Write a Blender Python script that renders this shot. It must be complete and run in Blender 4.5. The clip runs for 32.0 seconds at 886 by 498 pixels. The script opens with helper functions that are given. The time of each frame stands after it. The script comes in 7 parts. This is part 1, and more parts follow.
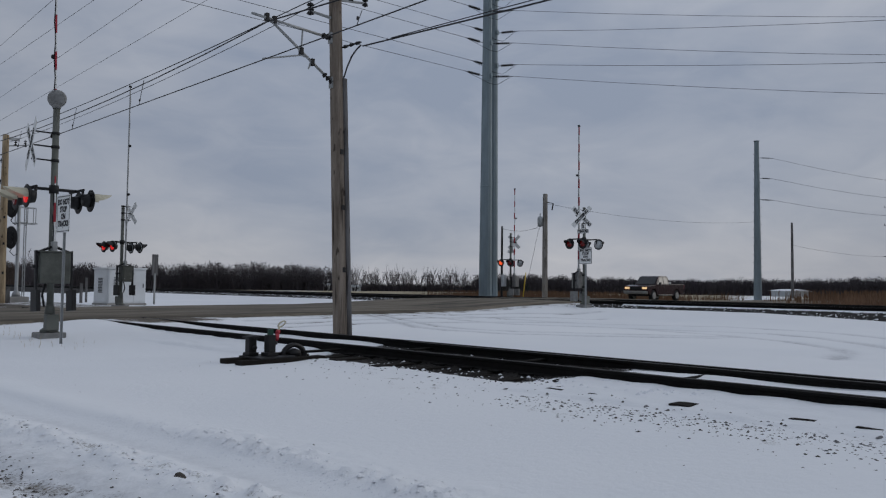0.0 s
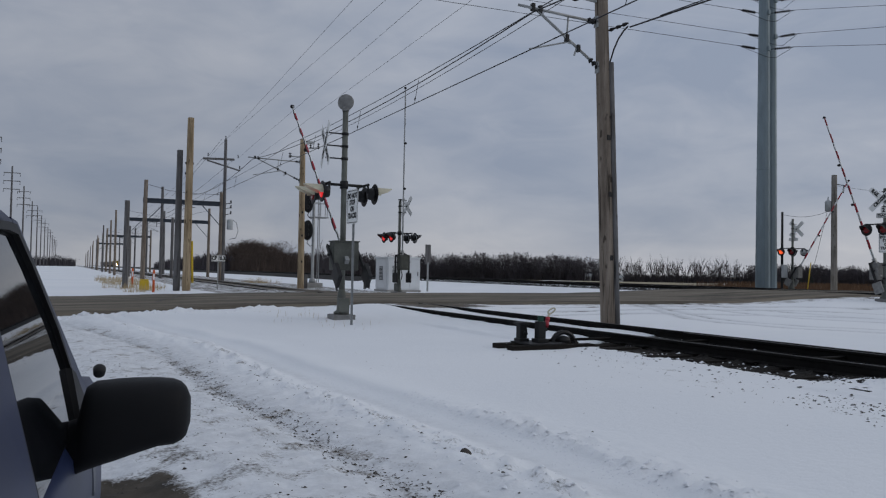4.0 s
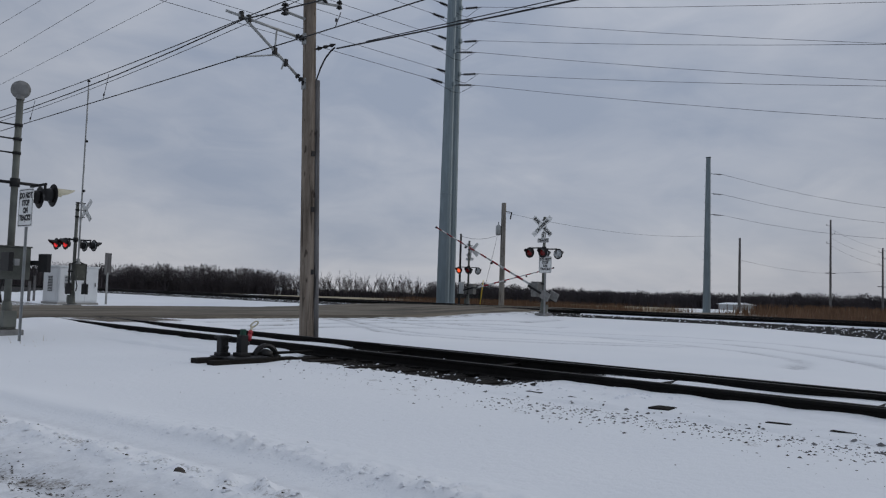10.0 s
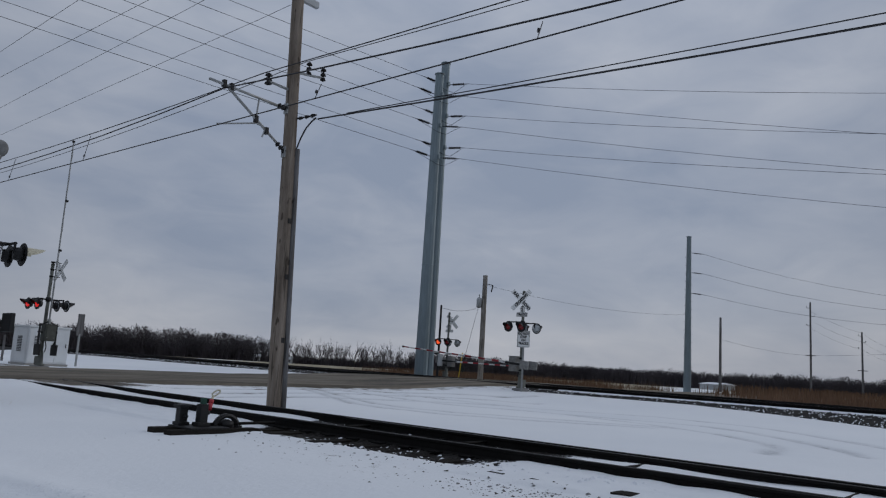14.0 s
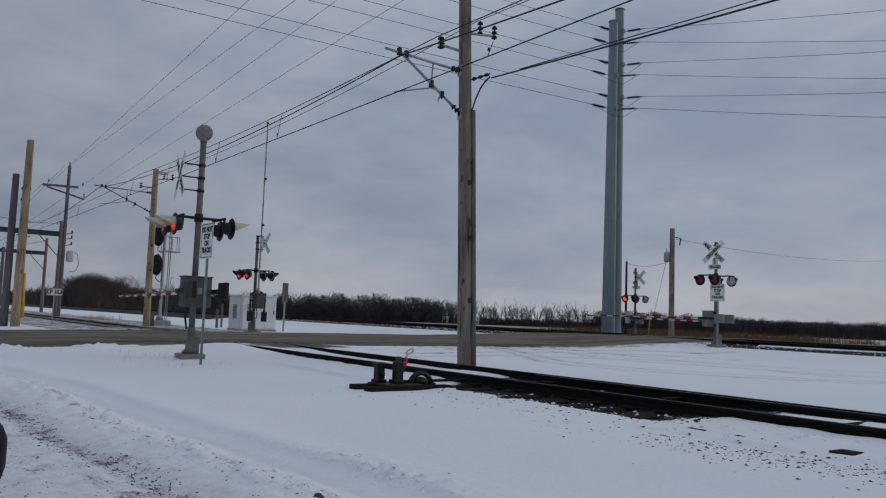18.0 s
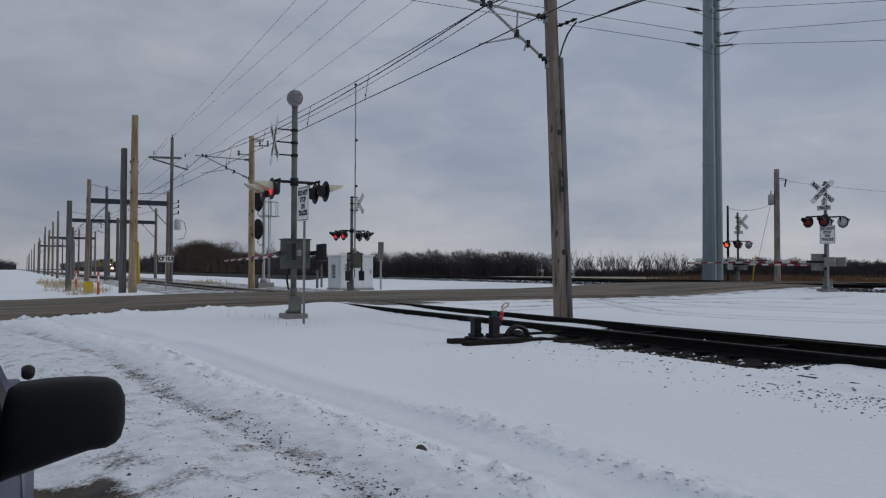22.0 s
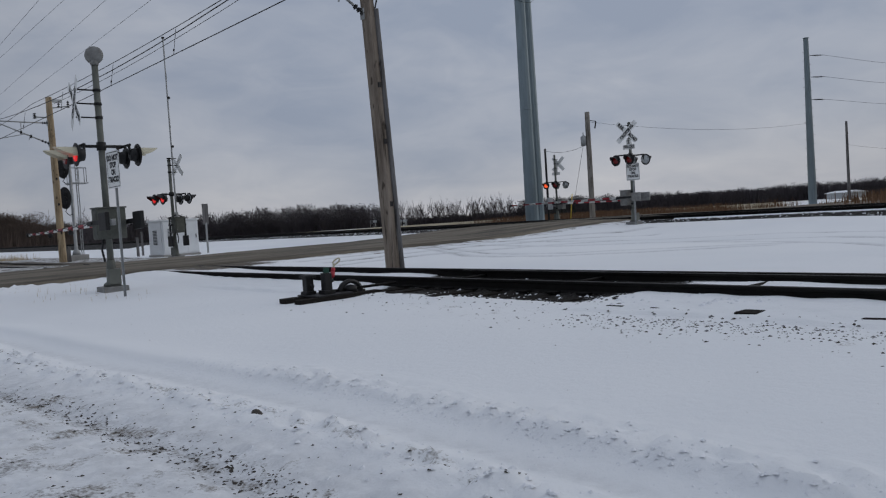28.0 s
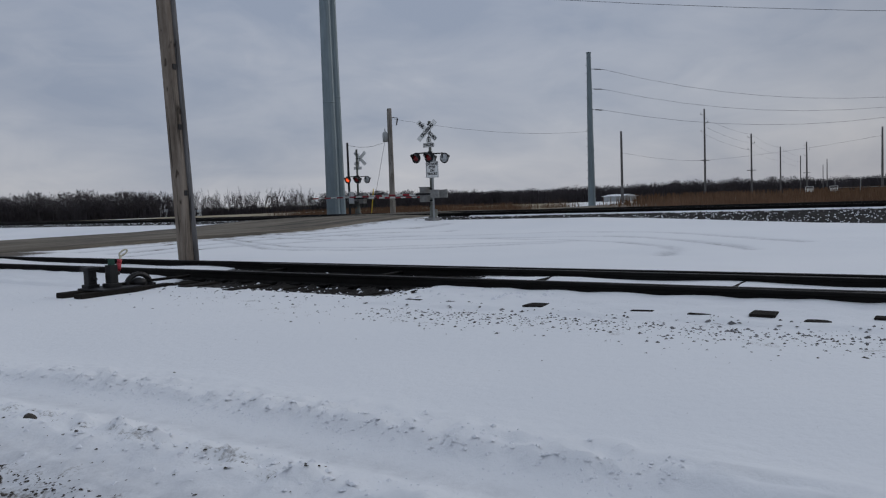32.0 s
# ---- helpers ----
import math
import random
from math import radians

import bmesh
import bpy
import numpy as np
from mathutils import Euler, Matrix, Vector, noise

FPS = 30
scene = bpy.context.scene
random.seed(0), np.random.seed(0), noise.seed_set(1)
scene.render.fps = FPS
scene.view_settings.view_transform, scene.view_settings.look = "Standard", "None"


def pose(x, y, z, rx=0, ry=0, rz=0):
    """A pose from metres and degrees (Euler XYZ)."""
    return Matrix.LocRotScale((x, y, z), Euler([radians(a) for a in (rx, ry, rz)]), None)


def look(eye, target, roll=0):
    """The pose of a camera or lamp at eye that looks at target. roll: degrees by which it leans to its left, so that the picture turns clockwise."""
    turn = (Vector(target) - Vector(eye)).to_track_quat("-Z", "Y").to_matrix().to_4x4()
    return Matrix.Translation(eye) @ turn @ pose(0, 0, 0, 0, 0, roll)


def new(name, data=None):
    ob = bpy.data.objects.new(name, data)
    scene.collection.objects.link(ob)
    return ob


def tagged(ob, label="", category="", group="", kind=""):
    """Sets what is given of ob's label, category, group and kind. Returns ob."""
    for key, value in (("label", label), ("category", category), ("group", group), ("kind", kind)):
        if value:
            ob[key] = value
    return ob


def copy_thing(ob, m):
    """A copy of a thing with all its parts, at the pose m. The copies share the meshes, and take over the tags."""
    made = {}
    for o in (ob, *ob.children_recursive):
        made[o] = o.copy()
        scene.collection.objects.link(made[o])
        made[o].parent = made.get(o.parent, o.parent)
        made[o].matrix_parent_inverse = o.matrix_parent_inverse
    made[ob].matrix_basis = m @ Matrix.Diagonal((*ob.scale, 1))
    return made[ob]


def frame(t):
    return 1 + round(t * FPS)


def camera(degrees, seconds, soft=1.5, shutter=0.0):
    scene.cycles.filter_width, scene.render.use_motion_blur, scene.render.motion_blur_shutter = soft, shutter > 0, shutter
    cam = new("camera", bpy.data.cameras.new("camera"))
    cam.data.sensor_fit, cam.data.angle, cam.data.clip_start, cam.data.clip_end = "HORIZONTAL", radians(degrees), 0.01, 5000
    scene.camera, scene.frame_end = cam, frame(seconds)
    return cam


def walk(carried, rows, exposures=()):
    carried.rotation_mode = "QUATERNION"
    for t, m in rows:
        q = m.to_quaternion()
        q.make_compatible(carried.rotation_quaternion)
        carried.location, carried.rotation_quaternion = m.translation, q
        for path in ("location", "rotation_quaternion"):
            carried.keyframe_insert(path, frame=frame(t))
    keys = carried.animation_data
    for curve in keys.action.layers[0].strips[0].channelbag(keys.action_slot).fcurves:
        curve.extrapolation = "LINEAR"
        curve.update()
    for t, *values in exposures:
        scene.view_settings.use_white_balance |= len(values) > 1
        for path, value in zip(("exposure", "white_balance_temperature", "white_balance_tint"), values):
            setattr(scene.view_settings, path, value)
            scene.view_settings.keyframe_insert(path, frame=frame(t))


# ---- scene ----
# World: x runs across the tracks (away from the camera's lane), y runs along them, z is up. Metres.
cam = camera(59.73, 32.0, soft=1.2)
PATH = [
    (0, pose(0.310, -0.219, 1.402, 92.67, -0.62, -45.00)),
    (0.5, pose(0.311, -0.212, 1.372, 92.67, -1.11, -45.60)),
    (1, pose(0.321, -0.203, 1.391, 92.61, -1.43, -45.71)),
    (1.5, pose(0.328, -0.225, 1.390, 92.59, -1.34, -45.79)),
    (2, pose(0.290, -0.190, 1.370, 92.73, -1.33, -45.91)),
    (2.5, pose(0.285, -0.130, 1.374, 95.44, -0.78, -41.00)),
    (3, pose(0.293, -0.057, 1.381, 96.29, -0.20, -28.42)),
    (3.5, pose(0.259, -0.056, 1.354, 94.41, -0.43, -24.54)),
    (4, pose(0.261, -0.062, 1.353, 91.67, -1.01, -25.80)),
    (4.5, pose(0.261, -0.058, 1.321, 91.70, -0.90, -28.73)),
    (6.5, pose(0.267, -0.070, 1.320, 92.17, 0.47, -31.18)),
    (7, pose(0.201, -0.033, 1.336, 93.27, 0.94, -31.10)),
    (7.5, pose(0.136, -0.036, 1.309, 96.22, -0.54, -33.10)),
    (8, pose(0.211, -0.071, 1.319, 97.95, -0.44, -34.97)),
    (8.5, pose(0.213, -0.097, 1.311, 98.18, -0.65, -35.97)),
    (9, pose(0.158, -0.059, 1.338, 95.98, -0.60, -36.38)),
    (9.3, pose(0.076, -0.038, 1.347, 92.20, -1.01, -45.76)),
    (9.5, pose(0.065, -0.037, 1.347, 92.45, -1.35, -47.15)),
    (10, pose(0.008, 0.003, 1.334, 93.29, -1.83, -48.54)),
    (10.5, pose(-0.034, 0.029, 1.337, 93.55, -1.57, -56.99)),
    (11, pose(-0.046, 0.043, 1.330, 93.62, -1.18, -61.35)),
    (11.5, pose(-0.035, 0.029, 1.321, 93.52, -1.14, -64.62)),
    (12, pose(0.102, -0.053, 1.361, 93.82, -1.60, -61.42)),
    (12.5, pose(0.188, -0.106, 1.366, 93.60, -1.72, -53.88)),
    (13, pose(0.197, -0.113, 1.370, 93.32, -0.64, -49.56)),
    (13.5, pose(0.190, -0.108, 1.377, 94.73, -1.50, -49.78)),
    (14, pose(0.209, -0.114, 1.384, 98.59, -3.47, -49.89)),
    (14.5, pose(0.219, -0.117, 1.368, 96.47, -0.02, -50.11)),
    (16.5, pose(0.319, -0.046, 1.313, 95.24, 1.50, -43.09)),
    (17, pose(0.332, -0.004, 1.316, 95.31, -1.08, -35.84)),
    (17.5, pose(0.293, 0.009, 1.332, 95.33, -1.51, -36.12)),
    (18, pose(0.284, 0.005, 1.330, 95.01, -2.09, -36.28)),
    (18.5, pose(0.300, -0.019, 1.345, 91.08, -1.05, -41.05)),
    (19, pose(0.292, -0.066, 1.357, 90.54, 1.20, -44.13)),
    (19.5, pose(0.289, -0.076, 1.358, 90.50, 2.19, -44.10)),
    (20, pose(0.303, -0.075, 1.339, 90.58, 2.61, -43.97)),
    (20.5, pose(0.311, -0.006, 1.321, 91.27, 0.76, -36.62)),
    (21, pose(0.312, 0.023, 1.321, 91.57, -0.20, -31.06)),
    (21.5, pose(0.314, 0.037, 1.318, 91.55, -0.38, -30.16)),
    (22, pose(0.303, 0.017, 1.327, 91.52, -0.13, -29.27)),
    (22.5, pose(0.298, 0.010, 1.323, 91.10, -0.33, -29.34)),
    (23, pose(0.305, 0.006, 1.301, 90.87, -0.41, -29.59)),
    (23.5, pose(0.319, 0.011, 1.313, 88.79, 0.17, -29.65)),
    (24, pose(0.322, -0.006, 1.303, 87.37, 1.30, -29.91)),
    (24.5, pose(0.333, -0.017, 1.315, 87.36, 1.18, -31.99)),
    (25, pose(0.331, -0.021, 1.320, 87.46, 1.16, -32.69)),
    (25.5, pose(0.295, -0.074, 1.333, 87.44, 1.48, -34.10)),
    (26, pose(0.297, -0.091, 1.351, 87.46, 2.73, -38.90)),
    (26.5, pose(0.309, -0.100, 1.352, 87.68, 3.12, -40.11)),
    (28.5, pose(0.309, -0.105, 1.368, 87.50, 3.82, -41.94)),
    (29, pose(0.315, -0.112, 1.360, 87.48, 3.88, -41.93)),
    (29.5, pose(0.311, -0.124, 1.373, 87.33, 4.25, -42.05)),
    (30, pose(0.292, -0.159, 1.383, 87.20, 3.69, -44.82)),
    (30.5, pose(0.227, -0.182, 1.429, 86.55, 2.82, -56.06)),
    (31, pose(0.270, -0.192, 1.434, 87.14, 3.33, -56.30)),
    (31.5, pose(0.292, -0.157, 1.387, 86.96, 2.75, -56.19)),
    (32, pose(0.267, -0.123, 1.372, 86.38, 2.01, -56.34)),
]
walk(cam, PATH, [(0.0, -0.11, 6450, 10), (2.0, -0.11, 6420, 10), (3.0, -0.12, 6250, 10), (4.5, 0.0, 6500, 10), (7.0, 0.0, 6500, 10), (10.0, 0.04, 6500, 10), (11.0, -0.12, 6450, 10), (13.5, -0.20, 6280, 10), (14.5, -0.16, 6280, 10), (16.5, -0.18, 6280, 10), (18.0, -0.18, 6280, 10), (19.0, -0.17, 6400, 10), (21.0, -0.19, 6270, 10), (22.0, -0.02, 6500, 10), (26.5, -0.02, 6550, 10), (32.0, -0.02, 6450, 10)])

# ---- sky, sun ----
SUN_AZ, SUN_EL = 83.0, 24.0   # degrees; azimuth turns from +x towards -y
world = bpy.data.worlds.new("overcast_sky")
scene.world = world
world.use_nodes = True
wn, wl = world.node_tree.nodes, world.node_tree.links
wn.clear()


def wnode(kind, **values):
    n = wn.new(kind)
    for k, v in values.items():
        n.inputs[k].default_value = v
    return n


w_out = wn.new("ShaderNodeOutputWorld")
w_bg = wnode("ShaderNodeBackground", Strength=1.0)
sky = wn.new("ShaderNodeTexSky")
sky.sky_type, sky.sun_disc = "NISHITA", False
sky.sun_elevation, sky.sun_rotation = radians(SUN_EL), radians(110)
sky.air_density, sky.dust_density = 1.0, 2.0
w_dim = wn.new("ShaderNodeMix")
w_dim.data_type, w_dim.blend_type = "RGBA", "MULTIPLY"
w_dim.inputs["Factor"].default_value = 1.0
w_dim.inputs["B"].default_value = (0.05, 0.05, 0.05, 1)
w_tc = wn.new("ShaderNodeTexCoord")
w_map = wn.new("ShaderNodeMapping")
w_map.inputs["Scale"].default_value = (1.0, 1.0, 2.6)
w_n1 = wnode("ShaderNodeTexNoise", Scale=2.6, Detail=5.0, Roughness=0.5, Distortion=0.25)
w_ramp = wn.new("ShaderNodeValToRGB")
w_ramp.color_ramp.elements[0].position, w_ramp.color_ramp.elements[0].color = 0.36, (0.262, 0.306, 0.394, 1)
w_ramp.color_ramp.elements[1].position, w_ramp.color_ramp.elements[1].color = 0.66, (0.425, 0.452, 0.512, 1)
w_mix = wn.new("ShaderNodeMix")
w_mix.data_type = "RGBA"
w_mix.inputs["Factor"].default_value = 0.93
wl.new(w_tc.outputs["Generated"], w_map.inputs["Vector"])
wl.new(w_map.outputs["Vector"], w_n1.inputs["Vector"])
w_n2 = wnode("ShaderNodeTexNoise", Scale=7.5, Detail=6.0, Roughness=0.55, Distortion=0.8)
w_sum = wn.new("ShaderNodeMix")
w_sum.inputs["Factor"].default_value = 0.30
wl.new(w_map.outputs["Vector"], w_n2.inputs["Vector"])
wl.new(w_n1.outputs["Fac"], w_sum.inputs["A"])
wl.new(w_n2.outputs["Fac"], w_sum.inputs["B"])
wl.new(w_sum.outputs["Result"], w_ramp.inputs["Fac"])
wl.new(sky.outputs["Color"], w_dim.inputs["A"])
wl.new(w_dim.outputs["Result"], w_mix.inputs["A"])
wl.new(w_ramp.outputs["Color"], w_mix.inputs["B"])
# an overcast sky is brightest overhead, with a pale rim along the horizon
w_sep = wn.new("ShaderNodeSeparateXYZ")
wl.new(w_tc.outputs["Generated"], w_sep.inputs["Vector"])
w_grad = wn.new("ShaderNodeValToRGB")
w_grad.color_ramp.elements[0].position, w_grad.color_ramp.elements[0].color = 0.0, (1.22, 1.15, 1.06, 1)
w_grad.color_ramp.elements[1].position, w_grad.color_ramp.elements[1].color = 1.0, (1.80, 1.77, 1.71, 1)
w_e = w_grad.color_ramp.elements.new(0.10)
w_e.color = (1.02, 1.01, 1.0, 1)
w_e = w_grad.color_ramp.elements.new(0.40)
w_e.color = (1.08, 1.08, 1.08, 1)
wl.new(w_sep.outputs["Z"], w_grad.inputs["Fac"])
w_lift = wn.new("ShaderNodeMix")
w_lift.data_type, w_lift.blend_type = "RGBA", "MULTIPLY"
w_lift.inputs["Factor"].default_value = 1.0
wl.new(w_mix.outputs["Result"], w_lift.inputs["A"])
wl.new(w_grad.outputs["Color"], w_lift.inputs["B"])
# the cloud is thinner beyond the tracks
w_dot = wn.new("ShaderNodeVectorMath")
w_dot.operation = "DOT_PRODUCT"
w_dot.inputs[1].default_value = (0.74, 0.62, 0.26)
wl.new(w_tc.outputs["Generated"], w_dot.inputs[0])
w_thin = wn.new("ShaderNodeMapRange")
w_thin.interpolation_type = "SMOOTHSTEP"
w_thin.inputs["From Min"].default_value, w_thin.inputs["From Max"].default_value = 0.72, 1.0
w_thin.inputs["To Min"].default_value, w_thin.inputs["To Max"].default_value = 0.90, 1.07
wl.new(w_dot.outputs["Value"], w_thin.inputs["Value"])
wl.new(w_thin.outputs["Result"], w_bg.inputs["Strength"])
wl.new(w_lift.outputs["Result"], w_bg.inputs["Color"])
wl.new(w_bg.outputs["Background"], w_out.inputs["Surface"])

sun = new("sun", bpy.data.lights.new("sun", "SUN"))
sun.data.energy, sun.data.angle, sun.data.color = 0.55, radians(30), (1.0, 0.96, 0.9)
sun.matrix_world = look((0, 0, 30), (-30 * math.cos(radians(-25)), -30 * math.sin(radians(-25)), 30 - 30 * math.tan(radians(SUN_EL))))
scene.view_settings.exposure = 0.0

# ---- materials ----


def material(name, base, rough=0.8, metal=0.0, var=0.25, scale=6.0, fine=60.0, bump=0.1, bump_scale=None, tint=None, spec=0.3, emit=None, power=0.0, stretch=None, island=0.0):
    """Principled material with two scales of procedural colour variation and a fine relief."""
    m = bpy.data.materials.new(name)
    m.use_nodes = True
    nt = m.node_tree
    nd, ln = nt.nodes, nt.links
    b = nd["Principled BSDF"]
    b.inputs["Roughness"].default_value, b.inputs["Metallic"].default_value = rough, metal
    b.inputs["Specular IOR Level"].default_value = spec
    tc, mp = nd.new("ShaderNodeTexCoord"), nd.new("ShaderNodeMapping")
    mp.inputs["Scale"].default_value = stretch or (1, 1, 1)
    ln.new(tc.outputs["Object"], mp.inputs["Vector"])
    big, small = nd.new("ShaderNodeTexNoise"), nd.new("ShaderNodeTexNoise")
    big.inputs["Scale"].default_value, big.inputs["Detail"].default_value = scale, 5
    small.inputs["Scale"].default_value, small.inputs["Detail"].default_value = fine, 3
    ln.new(mp.outputs["Vector"], big.inputs["Vector"])
    ln.new(mp.outputs["Vector"], small.inputs["Vector"])
    add = nd.new("ShaderNodeMath")
    add.operation = "MULTIPLY_ADD"
    add.inputs[1].default_value = 0.45
    ln.new(small.outputs["Fac"], add.inputs[0])
    ln.new(big.outputs["Fac"], add.inputs[2])
    fac = add.outputs[0]
    if island:
        inf, add2 = nd.new("ShaderNodeObjectInfo"), nd.new("ShaderNodeMath")
        add2.operation = "MULTIPLY_ADD"
        add2.inputs[1].default_value = island
        ln.new(inf.outputs["Random"], add2.inputs[0])
        ln.new(fac, add2.inputs[2])
        fac = add2.outputs[0]
    rg = nd.new("ShaderNodeMapRange")
    rg.inputs["From Min"].default_value, rg.inputs["From Max"].default_value = 0.45, 1.0
    ln.new(fac, rg.inputs["Value"])
    mix = nd.new("ShaderNodeMix")
    mix.data_type = "RGBA"
    t = tint or base
    mix.inputs["A"].default_value = (*[c * (1 - var) for c in base], 1)
    mix.inputs["B"].default_value = (*[min(1, c * (1 + var)) for c in t], 1)
    ln.new(rg.outputs["Result"], mix.inputs["Factor"])
    ln.new(mix.outputs["Result"], b.inputs["Base Color"])
    if bump:
        bp = nd.new("ShaderNodeBump")
        bp.inputs["Strength"].default_value, bp.inputs["Distance"].default_value = bump, 0.02
        ln.new(small.outputs["Fac"] if not bump_scale else big.outputs["Fac"], bp.inputs["Height"])
        ln.new(bp.outputs["Normal"], b.inputs["Normal"])
    if emit:
        b.inputs["Emission Color"].default_value, b.inputs["Emission Strength"].default_value = (*emit, 1), power
    return m


M = {}
M["snow"] = material("snow", (0.80, 0.82, 0.86), 0.75, var=0.06, scale=0.7, fine=9.0, bump=0.35, spec=0.2)
M["asphalt"] = material("worn_asphalt", (0.088, 0.074, 0.056), 0.92, var=0.72, scale=1.3, fine=11.0, bump=0.5, tint=(0.13, 0.112, 0.086), stretch=(0.16, 1, 1))
M["ballast"] = material("ballast_stone", (0.020, 0.019, 0.018), 0.95, var=0.5, scale=3.0, fine=22.0, bump=0.9)
M["rail"] = material("rusty_rail_steel", (0.009, 0.0085, 0.008), 0.8, 0.0, spec=0.12, var=0.35, scale=5, fine=50, bump=0.1)
M["railtop"] = material("worn_rail_head", (0.022, 0.020, 0.018), 0.6, 0.3, var=0.3, scale=5, fine=50, bump=0.05)
M["tie"] = material("creosote_sleeper", (0.017, 0.015, 0.013), 0.95, spec=0.1, var=0.4, scale=4, fine=40, bump=0.5, stretch=(1, 6, 6), island=0.3)
def pole_wood(name, base, streak, dark=0.35):
    """Round timber: grain and weather streaks along the pole, split by long dark checks and dotted with knots."""
    m = material(name, base, 0.88, var=0.34, scale=2.0, fine=20, bump=0.45, tint=streak, stretch=(5, 5, 0.35))
    nd, ln = m.node_tree.nodes, m.node_tree.links
    b = nd["Principled BSDF"]
    tc = nd.new("ShaderNodeTexCoord")

    def spots(stretch, scale, lo, hi, detail):
        mp, t, r = nd.new("ShaderNodeMapping"), nd.new("ShaderNodeTexNoise"), nd.new("ShaderNodeMapRange")
        mp.inputs["Scale"].default_value = stretch
        ln.new(tc.outputs["Object"], mp.inputs["Vector"])
        t.inputs["Scale"].default_value, t.inputs["Detail"].default_value = scale, detail
        r.inputs["From Min"].default_value, r.inputs["From Max"].default_value = lo, hi
        ln.new(mp.outputs["Vector"], t.inputs["Vector"])
        ln.new(t.outputs["Fac"], r.inputs["Value"])
        return r.outputs["Result"]

    col = b.inputs["Base Color"].links[0].from_socket
    for fac, k in ((spots((9, 9, 0.22), 2.2, 0.60, 0.68, 4), 0.30), (spots((3.2, 3.2, 1.1), 2.6, 0.66, 0.72, 2), dark), (spots((1.2, 1.2, 0.5), 1.5, 0.48, 0.66, 5), 0.72)):
        mx = nd.new("ShaderNodeMix")
        mx.data_type, mx.blend_type = "RGBA", "MULTIPLY"
        ln.new(fac, mx.inputs["Factor"])
        ln.new(col, mx.inputs["A"])
        mx.inputs["B"].default_value = (k, k * 0.97, k * 0.94, 1)
        col = mx.outputs["Result"]
    ln.new(col, b.inputs["Base Color"])
    return m


M["wood"] = pole_wood("weathered_pole_wood", (0.165, 0.132, 0.103), (0.215, 0.182, 0.15))
M["yellow_wood"] = pole_wood("fresh_pole_wood", (0.33, 0.245, 0.145), (0.37, 0.29, 0.19), 0.28)
M["grey_wood"] = pole_wood("grey_pole_wood", (0.125, 0.12, 0.118), (0.14, 0.138, 0.14), 0.5)
M["pale_wood"] = pole_wood("bleached_pole_wood", (0.25, 0.23, 0.205), (0.27, 0.255, 0.235), 0.5)
M["tower"] = material("blue_grey_galvanised_steel", (0.20, 0.25, 0.275), 0.55, 0.25, var=0.15, scale=1.2, fine=14, bump=0.05, stretch=(2, 2, 0.5))
M["galv"] = material("galvanised_steel", (0.30, 0.31, 0.31), 0.5, 0.4, var=0.2, scale=4, fine=60, bump=0.05)
M["mast"] = material("dull_aluminium_paint", (0.13, 0.137, 0.122), 0.6, 0.2, var=0.22, scale=3, fine=50, bump=0.08)
M["dark"] = material("black_painted_metal", (0.013, 0.013, 0.014), 0.55, var=0.3, scale=5, fine=50, bump=0.05)
M["white"] = material("white_sign_sheet", (0.74, 0.75, 0.74), 0.5, var=0.06, scale=3, fine=40, bump=0.02)
M["black"] = material("black_sign_paint", (0.03, 0.03, 0.032), 0.6, var=0.1, bump=0.0)
M["red"] = material("red_reflective_band", (0.36, 0.032, 0.045), 0.5, var=0.12, bump=0.0)
M["wire"] = material("dark_wire", (0.03, 0.03, 0.033), 0.6, 0.2, var=0.1, bump=0.0)
# haze of distance is put into the twig colour as a slight blue
M["twig"] = material("bare_twigs", (0.060, 0.054, 0.060), 0.95, var=0.3, scale=0.05, fine=1.0, bump=0.0)
M["conifer"] = material("dark_evergreen", (0.03, 0.037, 0.032), 0.95, var=0.3, scale=0.3, fine=2.0, bump=0.0)
M["reed"] = material("dry_brown_reeds", (0.15, 0.088, 0.052), 0.95, var=0.35, scale=0.2, fine=3.0, bump=0.0)
M["cabinet"] = material("white_cabinet_paint", (0.66, 0.68, 0.69), 0.5, var=0.08, scale=1.5, fine=20, bump=0.03)
M["guard_yellow"] = material("yellow_plastic", (0.55, 0.38, 0.03), 0.5, var=0.15, bump=0.02)
M["grille"] = material("shadowed_grille", (0.10, 0.105, 0.11), 0.7, var=0.2, bump=0.0)
M["grille_grey"] = material("dull_grey_casting", (0.20, 0.20, 0.195), 0.7, var=0.3, scale=8, fine=60, bump=0.2)
M["case"] = material("grimy_gate_case", (0.085, 0.09, 0.08), 0.65, 0.1, var=0.3, scale=5, fine=50, bump=0.1)
M["concrete"] = material("grey_concrete", (0.30, 0.295, 0.28), 0.9, var=0.2, scale=3, fine=30, bump=0.3)

# ---- mesh helpers ----


def mesh_of(name, bm, mats, smooth=False):
    me = bpy.data.meshes.new(name)
    bm.to_mesh(me)
    bm.free()
    for m in (mats if isinstance(mats, (list, tuple)) else [mats]):
        me.materials.append(m)
    if smooth:
        for p in me.polygons:
            p.use_smooth = True
    return me


def part(name, bm, mat, parent, label="", smooth=False):
    ob = new(name, bm if isinstance(bm, bpy.types.Mesh) else mesh_of(name, bm, mat, smooth))
    ob.parent = parent
    if label:
        tagged(ob, label)
    return ob


def thing(name, m, label, category, group="", kind=""):
    ob = new(name)
    ob.matrix_world = m
    return tagged(ob, label, category, group, kind)


